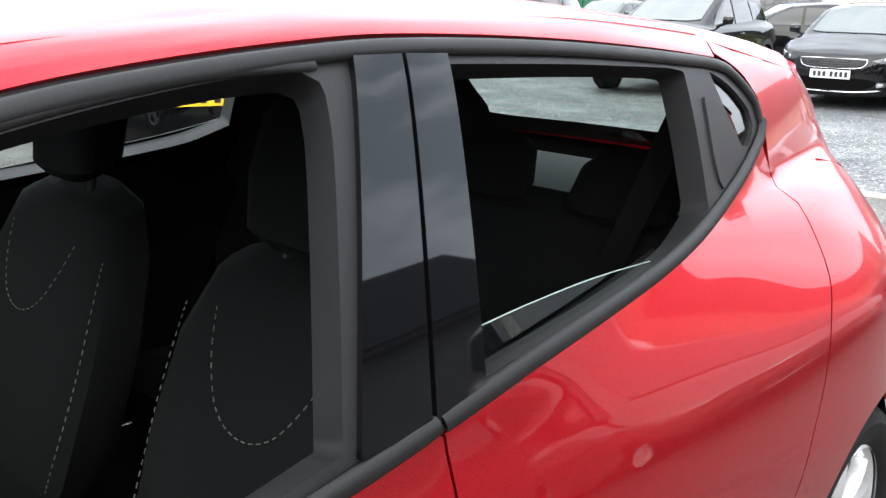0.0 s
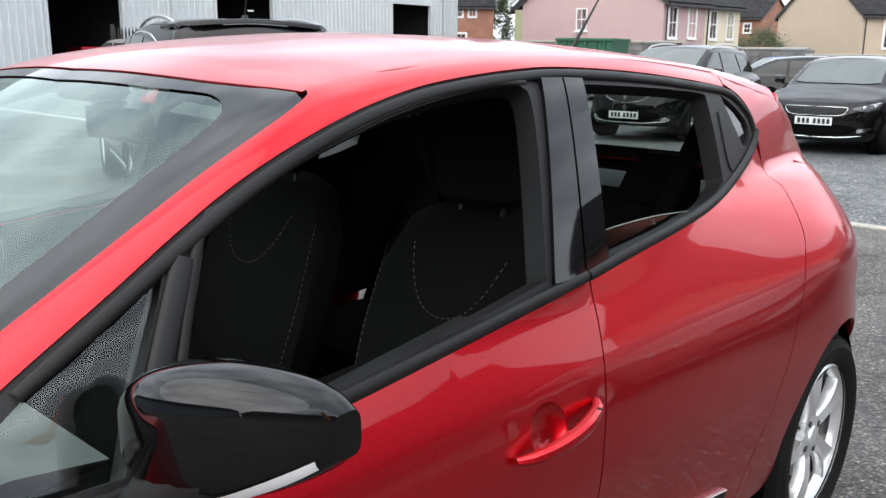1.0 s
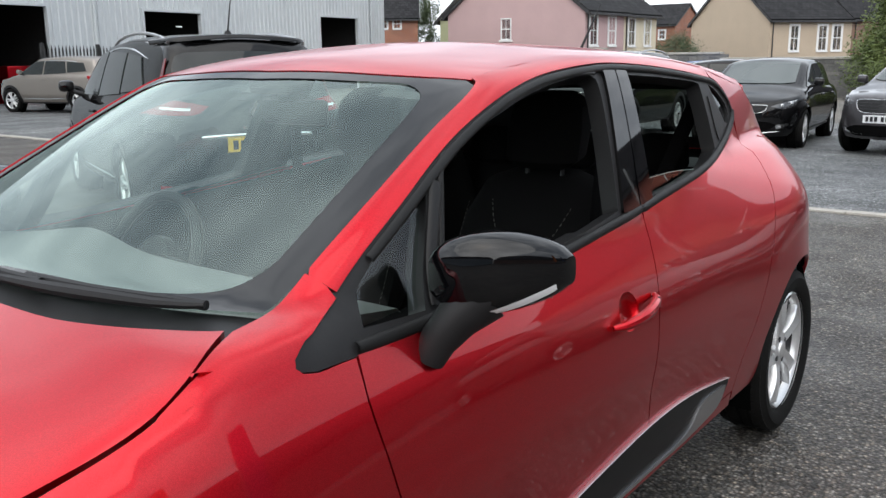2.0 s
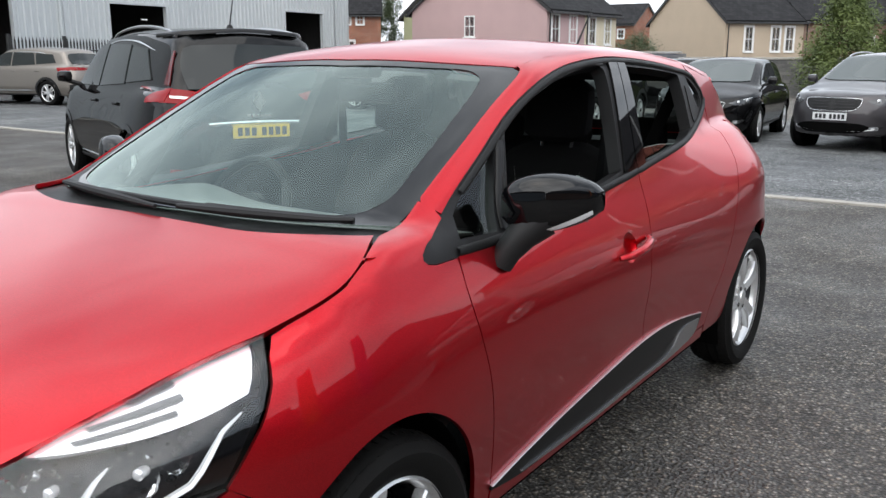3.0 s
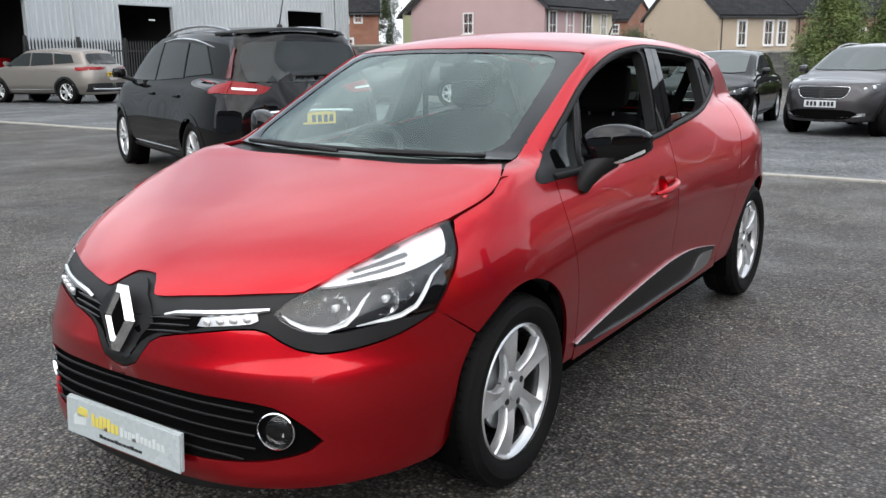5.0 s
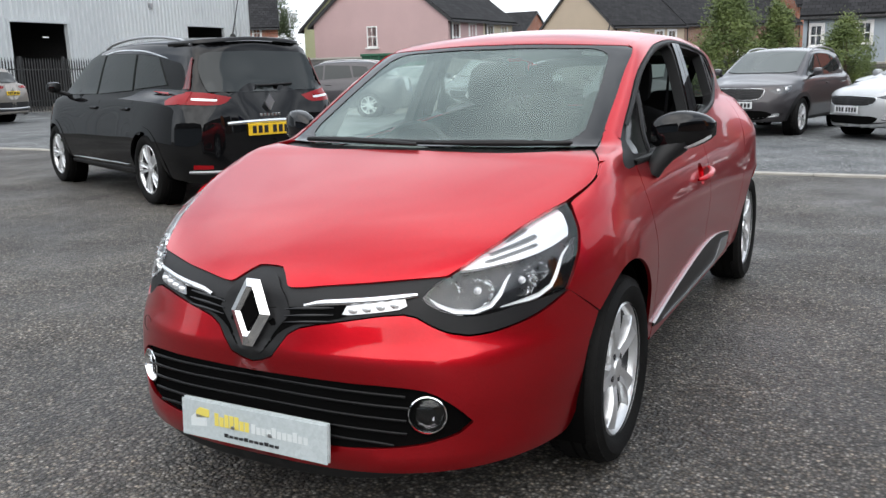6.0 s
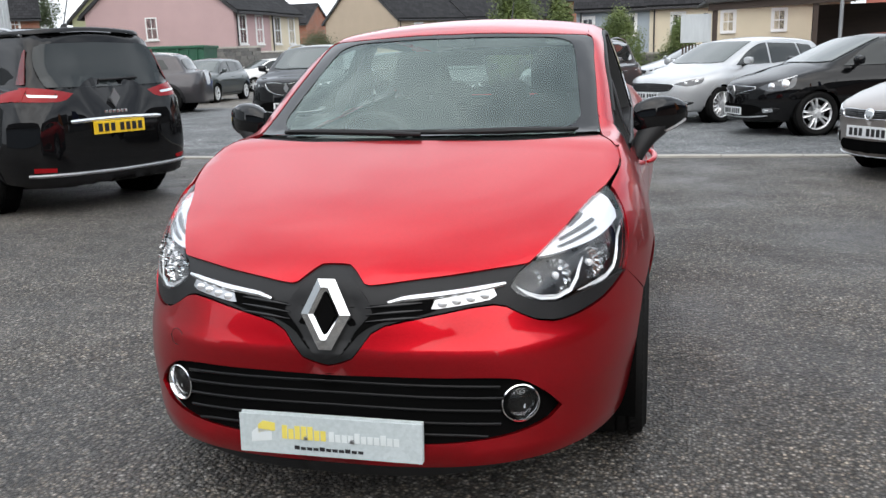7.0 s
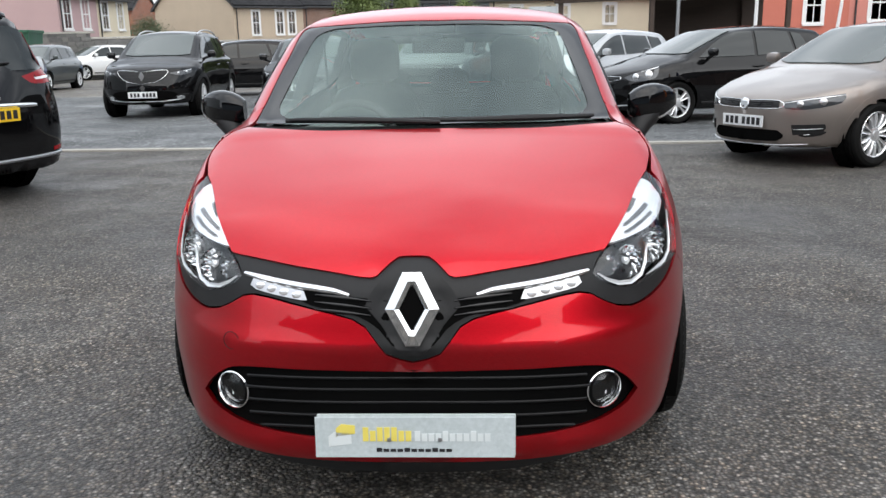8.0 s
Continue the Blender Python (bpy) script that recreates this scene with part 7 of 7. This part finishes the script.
def windows(y0, y1, y2, y3, belt, top, rake=0.3, back=0.15):
    """Front and rear side windows and a rear quarter light between stations."""
    return [[(y0, belt, 1), (y0 + rake, belt + (top - belt) * 0.55), (y0 + rake + 0.32, top - 0.03), (y1 - 0.03, top, 1), (y1 - 0.03, belt + 0.01, 1)],
            [(y1 + 0.03, belt + 0.01, 1), (y1 + 0.03, top, 1), (y2 - 0.1, top - 0.02, 1), (y2, belt + 0.05, 1)],
            [(y2 + 0.05, belt + 0.06, 1), (y2 - 0.03, top - 0.025, 1), (y3 - back, top - 0.06, 1), (y3, belt + 0.1, 1)]]


def glass_top(spec, hold=0.56):
    a, b = spec["y_cowl"], spec["y_roof"]
    return [(0, a + 0.03, 1), (0.4, a + 0.07), (0.62, a + 0.17, 1), (hold, b + 0.04, 1), (0.3, b - 0.04), (0, b - 0.06, 1)]


def glass_back(spec, z0, z1, w=0.56):
    return [(0, z1, 1), (w * 0.8, z1 - 0.015), (w * 0.92, z1 - 0.04), (w, (z0 + z1) / 2), (w * 0.95, z0, 1), (0, z0 - 0.01, 1)]


HATCH = dict(W=1.80, H=1.46, fo=0.86, ro=0.76, wb=2.62, nose=0.72, cowl=1.0, belt=0.95, y_cowl=0.12, y_roof=1.0, y_end=2.75, tail_top=1.02, lean=0.6)
SUV = dict(W=1.84, H=1.61, fo=0.88, ro=0.9, wb=2.65, nose=0.86, cowl=1.1, belt=1.04, y_cowl=0.15, y_roof=1.05, y_end=2.95, tail_top=1.12, low=0.26, lean=0.5)
LAMP = [(28, 0.69, 1), (44, 0.76), (57, 0.79, 1), (54, 0.70), (40, 0.65)]
LAMP_SUV = [(27, 0.82, 1), (42, 0.86), (56, 0.89, 1), (54, 0.82), (38, 0.78)]
GRILLE = [(0, 0.70, 1), (20, 0.7), (25, 0.685, 1), (20, 0.60), (0, 0.585, 1)]
LOW = [(0, 0.46, 1), (24, 0.45), (34, 0.40, 1), (24, 0.31), (0, 0.3, 1)]
BACK_LAMP = [(0.5, 0.98, 1), (0.74, 1.0, 1), (0.76, 0.82, 1), (0.55, 0.85)]


def std(spec, **kw):
    s = dict(spec)
    s.update(kw)
    return s


def people_carrier_details(c):
    """Wrap-round lamps, bright bar, emblem, aerial and lower trim of the black people carrier's tail."""
    p = lift("rear", [(0, 0.99)], -0.01)[0]
    diamond(c, p, -1, 0.085)
    for k in range(6):
        q = lift("rear", [(-0.1 + 0.04 * k, 0.87)], -0.006)[0]
        bm = bmesh.new()
        box(bm, (q[0] - 0.014, q[1] - 0.006, q[2] - 0.013), (q[0] + 0.014, q[1] + 0.006, q[2] + 0.013), 0.002)
        part("badge_bar", bm, M["chrome"], c)
    strip("chrome_bar", "rear", [(-0.46, 0.80), (0, 0.812), (0.46, 0.80)], 0.042, M["chrome"], c, 0.02, both=False, slim=0.8, label="bright chrome bar")
    strip("bumper_trim", "rear", [(-0.8, 0.36), (0, 0.345), (0.8, 0.36)], 0.035, M["steel"], c, 0.016, both=False, slim=0.8)
    strip("window_bright", "side", [(0.5, 1.12), (0.9, 1.40), (1.5, 1.52), (2.3, 1.51), (2.95, 1.42)], 0.02, M["chrome"], c, 0.006)
    strip("side_bright", "side", [(0.55, 0.36), (1.5, 0.36), (2.3, 0.37)], 0.022, M["chrome"], c, 0.012)
    panel("bumper_reflector", "rear", [(0.62, 0.42, 1), (0.78, 0.43, 1), (0.78, 0.39, 1), (0.62, 0.385, 1)], M["red_lens"], c, inset=-0.008)
    bm = bmesh.new()
    p = lift("top", [(0.0, 3.0)])[0]
    tube(bm, [(0, 3.0, p[2] - 0.01), (0, 3.0, p[2] + 0.04)], [0.045, 0.02], 10)
    tube(bm, [(0, 3.0, p[2] + 0.03), (0, 3.22, p[2] + 0.5)], [0.007, 0.003], 6)
    part("aerial", bm, M["matt_black"], c)
    q = lift("rear", flow([(-0.3, 1.16), (0.0, 1.15), (0.1, 1.15)], 0.1, False), -0.02)
    bm = bmesh.new()
    tube(bm, [tuple(v) for v in q], 0.012, 6)
    part("rear_wiper", bm, M["matt_black"], c)
    strip("spoiler", "rear", [(-0.62, 1.555), (0, 1.59), (0.62, 1.555)], 0.07, M["black_paint"], c, 0.03, both=False, slim=0.8)


CARRIER = dict(W=1.87, H=1.65, fo=0.95, ro=0.88, wb=2.80, nose=0.85, cowl=1.1, belt=1.05, y_cowl=-0.1, y_roof=0.95, y_end=3.42, tail_top=1.15, low=0.24, lean=0.32)
parked("people_carrier", "black people carrier with roof rails, seen from behind", (-7.56, 4.74), (-0.926, 0.377), CARRIER, "black_paint",
       windows(0.25, 1.35, 2.3, 3.05, 1.07, 1.5, 0.35, 0.3), glass_top(CARRIER), glass_back(CARRIER, 1.1, 1.48, 0.62),
       tails=(("side", [(3.37, 1.13, 1), (3.385, 1.42, 1), (3.4, 1.42, 1), (3.47, 1.13, 1)], "deep_red"), ("side", [(3.22, 1.02, 1), (3.32, 1.07), (3.5, 1.11, 1), (3.5, 1.0, 1), (3.24, 0.985)], "red_lens"), ("rear", [(0.38, 1.045, 1), (0.6, 1.09), (0.79, 1.11, 1), (0.82, 0.99, 1), (0.5, 0.98)], "red_lens"), ("rear", [(0.52, 1.03, 1), (0.74, 1.048, 1), (0.74, 1.028, 1), (0.53, 1.012)], "white_lens")),
       lamps=(LAMP_SUV,), rear_plate=0.735, wheel_r=0.35, rim="alloy", extras=people_carrier_details, rails=True)


def suv_tail(c):
    p = lift("rear", [(0, 0.98)], -0.01)[0]
    diamond(c, p, -1, 0.07)
    strip("bumper_trim", "rear", [(-0.75, 0.45), (0, 0.43), (0.75, 0.45)], 0.06, M["satin"], c, 0.02, both=False, slim=0.8)
    panel("lower_cladding", "rear", [(0, 0.62, 1), (0.7, 0.62), (0.86, 0.6, 1), (0.84, 0.36, 1), (0, 0.36, 1)], M["matt_black"], c, whole=True, inset=-0.006)
    strip("side_bright", "side", [(0.5, 0.42), (1.4, 0.42), (2.25, 0.44)], 0.03, M["chrome"], c, 0.014)
    strip("window_bright", "side", [(0.5, 1.13), (0.95, 1.42), (1.6, 1.53), (2.4, 1.5), (2.85, 1.36)], 0.02, M["chrome"], c, 0.006)


BIG = dict(W=1.84, H=1.68, fo=0.93, ro=1.04, wb=2.70, nose=0.92, cowl=1.15, belt=1.1, y_cowl=0.1, y_roof=1.0, y_end=3.2, tail_top=1.18, low=0.28, lean=0.5)
parked("suv", "beige metallic suv by the palisade fence, seen from behind", (-24.83, 12.67), (-0.972, -0.233), BIG, "beige_paint",
       windows(0.35, 1.3, 2.2, 2.95, 1.12, 1.52), glass_top(BIG), glass_back(BIG, 1.2, 1.5, 0.6),
       tails=(("side", [(3.05, 1.09, 1), (3.5, 1.1, 1), (3.5, 1.0, 1), (3.15, 0.985)], "red_lens"), ("rear", [(0.3, 1.09, 1), (0.78, 1.11, 1), (0.78, 1.01, 1), (0.36, 1.02)], "red_lens")),
       lamps=(LAMP_SUV,), rear_plate=0.88, wheel_r=0.36, cladding=True, extras=suv_tail)


def lip(color, z=0.27):
    def add_on(c):
        strip("bumper_bright", "front", [(0, z), (20, z + 0.004), (38, z + 0.03)], 0.022, M[color], c, 0.012)
        for sg in (1,):
            p = lift("front", [(36, 0.36)], -0.004)[0]
        panel("fog_lamp", "front", [(33, 0.40, 1), (41, 0.41, 1), (42, 0.36), (34, 0.34, 1)], M["chrome"], c, inset=-0.008)
    return add_on


def twin_emblem(fn, z=0.77):
    def add_on(c):
        fn(c)
        diamond(c, lift("nose", [(0, z)], -0.03)[0], 1, 0.085)
    return add_on


G308 = std(HATCH, nose=0.74)
parked("hatchback", "black hatchback with chrome-edged grille on the chippings", (-2.34, 14.19), (0.085, -0.996), G308, "black_paint", windows(0.4, 1.28, 2.1, 2.5, 0.97, 1.34), glass_top(G308), glass_back(G308, 1.06, 1.32),
       lamps=(LAMP,), grille=GRILLE, low_grille=LOW, plate=0.5, extras=lip("chrome"))
G2008 = std(HATCH, W=1.74, H=1.55, fo=0.82, ro=0.8, wb=2.54, nose=0.84, cowl=1.06, belt=1.0, tail_top=1.1, low=0.25)
parked("crossover", "dark grey crossover with an upright grille on the chippings", (-0.03, 13.86), (-0.209, -0.978), G2008, "grey_paint", windows(0.42, 1.25, 2.05, 2.5, 1.03, 1.43), glass_top(G2008), glass_back(G2008, 1.12, 1.38),
       lamps=([(30, 0.79, 1), (46, 0.86), (57, 0.88, 1), (55, 0.79), (40, 0.73)],), grille=[(0, 0.82, 1), (20, 0.82), (26, 0.79, 1), (20, 0.66), (0, 0.64, 1)], low_grille=LOW, plate=0.55, wheel_r=0.33, cladding=True, extras=lip("satin", 0.33), rails=True)
GFOC = std(HATCH, W=1.82, H=1.47, fo=0.9, wb=2.65, nose=0.74)
parked("hatchback", "silver hatchback with slatted chrome grille on the chippings", (2.01, 13.07), (-0.724, -0.69), GFOC, "silver_paint", windows(0.42, 1.3, 2.15, 2.62, 0.98, 1.35), glass_top(GFOC), glass_back(GFOC, 1.06, 1.32),
       lamps=(LAMP,), grille=[(0, 0.7, 1), (22, 0.69), (28, 0.66, 1), (22, 0.57), (0, 0.56, 1)], low_grille=[(0, 0.4, 1), (24, 0.39), (30, 0.36, 1), (24, 0.28), (0, 0.27, 1)], plate=0.49, spokes=8, extras=lip("matt_black"))
GCLI = std(HATCH, W=1.73, H=1.45, fo=0.85, ro=0.62, wb=2.59, nose=0.74, cowl=1.01)
parked("hatchback", "black hatchback with bright headlamps on the chippings", (3.13, 10.45), (-0.935, -0.354), GCLI, "black_paint", windows(0.4, 1.42, 2.15, 2.45, 0.98, 1.36), glass_top(GCLI), glass_back(GCLI, 1.06, 1.3),
       lamps=([(29, 0.7, 1), (44, 0.8), (60, 0.87, 1), (57, 0.7), (40, 0.645)],), grille=[(0, 0.71, 1), (14, 0.705), (26, 0.7, 1), (26, 0.67, 1), (14, 0.64), (0, 0.58, 1)], low_grille=LOW, plate=0.36, extras=twin_emblem(lip("satin"), 0.64))
GGOL = std(HATCH, W=1.79, H=1.43, fo=0.86, ro=0.75, wb=2.64, nose=0.67, cowl=0.96, belt=0.92)


def brown_front(c):
    """Round bright emblem, dark side vents and a thin bright lip on the grey-brown hatchback's nose."""
    bm = bmesh.new()
    p = lift("nose", [(0, 0.615)], -0.02)[0]
    lathe(bm, [(0.058, 0.0), (0.058, 0.012), (0.05, 0.016), (0.046, 0.012), (0.03, 0.014), (0.0005, 0.014)], aim(tuple(p), (0, -1, 0.15)), 28)
    part("emblem", bm, M["chrome"], c, "", True)
    panel("side_vent", "front", [(29, 0.43, 1), (46, 0.44, 1), (45, 0.37), (30, 0.33, 1)], M["matt_black"], c, push=0.01, flange=0.016)
    strip("vent_bar", "front", [(30, 0.385), (38, 0.39), (45, 0.4)], 0.012, M["satin"], c, 0.018)
    strip("bumper_bright", "front", [(0, 0.225), (20, 0.227), (38, 0.245)], 0.014, M["satin"], c, 0.012)


parked("hatchback", "grey-brown metallic hatchback parked on the asphalt", (3.97, 5.7), (-0.872, -0.489), GGOL, "brown_paint", windows(0.42, 1.32, 2.15, 2.6, 0.95, 1.33), glass_top(GGOL), glass_back(GGOL, 1.06, 1.3),
       lamps=([(24, 0.645, 1), (40, 0.69), (56, 0.725, 1), (54, 0.64), (36, 0.575), (25, 0.585, 1)],), grille=[(0, 0.64, 1), (22, 0.645, 1), (22, 0.59, 1), (0, 0.58, 1)], low_grille=[(0, 0.37, 1), (22, 0.37), (25, 0.33, 1), (22, 0.27), (0, 0.26, 1)], plate=0.45, spokes=7, extras=brown_front)
parked("suv", "black suv with chrome-lined grille on the chippings", (-5.17, 13.66), (0.079, -0.997), SUV, "black_paint", windows(0.4, 1.3, 2.15, 2.7, 1.07, 1.47), glass_top(SUV), glass_back(SUV, 1.16, 1.44),
       lamps=(LAMP_SUV,), grille=[(0, 0.84, 1), (26, 0.86, 1), (17, 0.7), (0, 0.64, 1)], low_grille=[(0, 0.5, 1), (26, 0.5), (34, 0.44, 1), (24, 0.34), (0, 0.33, 1)], plate=0.44, wheel_r=0.35, cladding=True, extras=twin_emblem(lip("satin", 0.32)), rails=True)
G207 = std(HATCH, W=1.74, H=1.47, fo=0.85, ro=0.65, wb=2.54, nose=0.76)
parked("hatchback", "dark grey-green hatchback parked on the far lane", (-13.24, 23.9), (0.073, -0.997), G207, "green_paint", windows(0.4, 1.35, 2.1, 2.45, 0.98, 1.36), glass_top(G207), glass_back(G207, 1.06, 1.3), lamps=(LAMP,), grille=GRILLE, low_grille=LOW, plate=0.42)
parked("hatchback", "small white hatchback parked on the far lane", (-16.4, 33.6), (-0.573, -0.82), G207, "white_paint", windows(0.4, 1.35, 2.1, 2.45, 0.98, 1.36), glass_top(G207), glass_back(G207, 1.06, 1.3), lamps=(LAMP,), grille=GRILLE, low_grille=LOW, plate=0.42)
parked("estate_car", "dark grey estate car behind the small hatchback", (-18.4, 27.4), (0.073, -0.997), std(HATCH, y_end=3.2, ro=0.95), "grey_paint", windows(0.4, 1.35, 2.2, 2.95, 0.98, 1.36), glass_top(HATCH), glass_back(HATCH, 1.06, 1.3), lamps=(LAMP,), grille=GRILLE)
parked("suv", "dark blue-grey suv with roof rails on the far lane", (-14.22, 17.63), (-0.967, -0.253), SUV, "grey_paint", windows(0.4, 1.3, 2.15, 2.7, 1.07, 1.47), glass_top(SUV), glass_back(SUV, 1.16, 1.44), lamps=(LAMP_SUV,), wheel_r=0.35, cladding=True, rails=True)
parked("hatchback", "bright blue hatchback behind the parked row", (-12.5, 33.4), (-0.6, -0.8), G207, "blue_paint", windows(0.4, 1.35, 2.1, 2.45, 0.98, 1.36), glass_top(G207), glass_back(G207, 1.06, 1.3), lamps=(LAMP,), grille=GRILLE, low_grille=LOW)
parked("hatchback", "black hatchback parked behind the suv", (-7.3, 19.6), (-0.95, -0.3), G308, "black_paint", windows(0.4, 1.28, 2.1, 2.5, 0.97, 1.34), glass_top(G308), glass_back(G308, 1.06, 1.32), lamps=(LAMP,))
parked("estate_car", "pale silver estate car behind the silver hatchback", (1.6, 24.5), (-0.9, -0.43), std(HATCH, y_end=3.2, ro=0.95), "silver_paint", windows(0.4, 1.35, 2.2, 2.95, 0.98, 1.36), glass_top(HATCH), glass_back(HATCH, 1.06, 1.3), lamps=(LAMP,), grille=GRILLE)
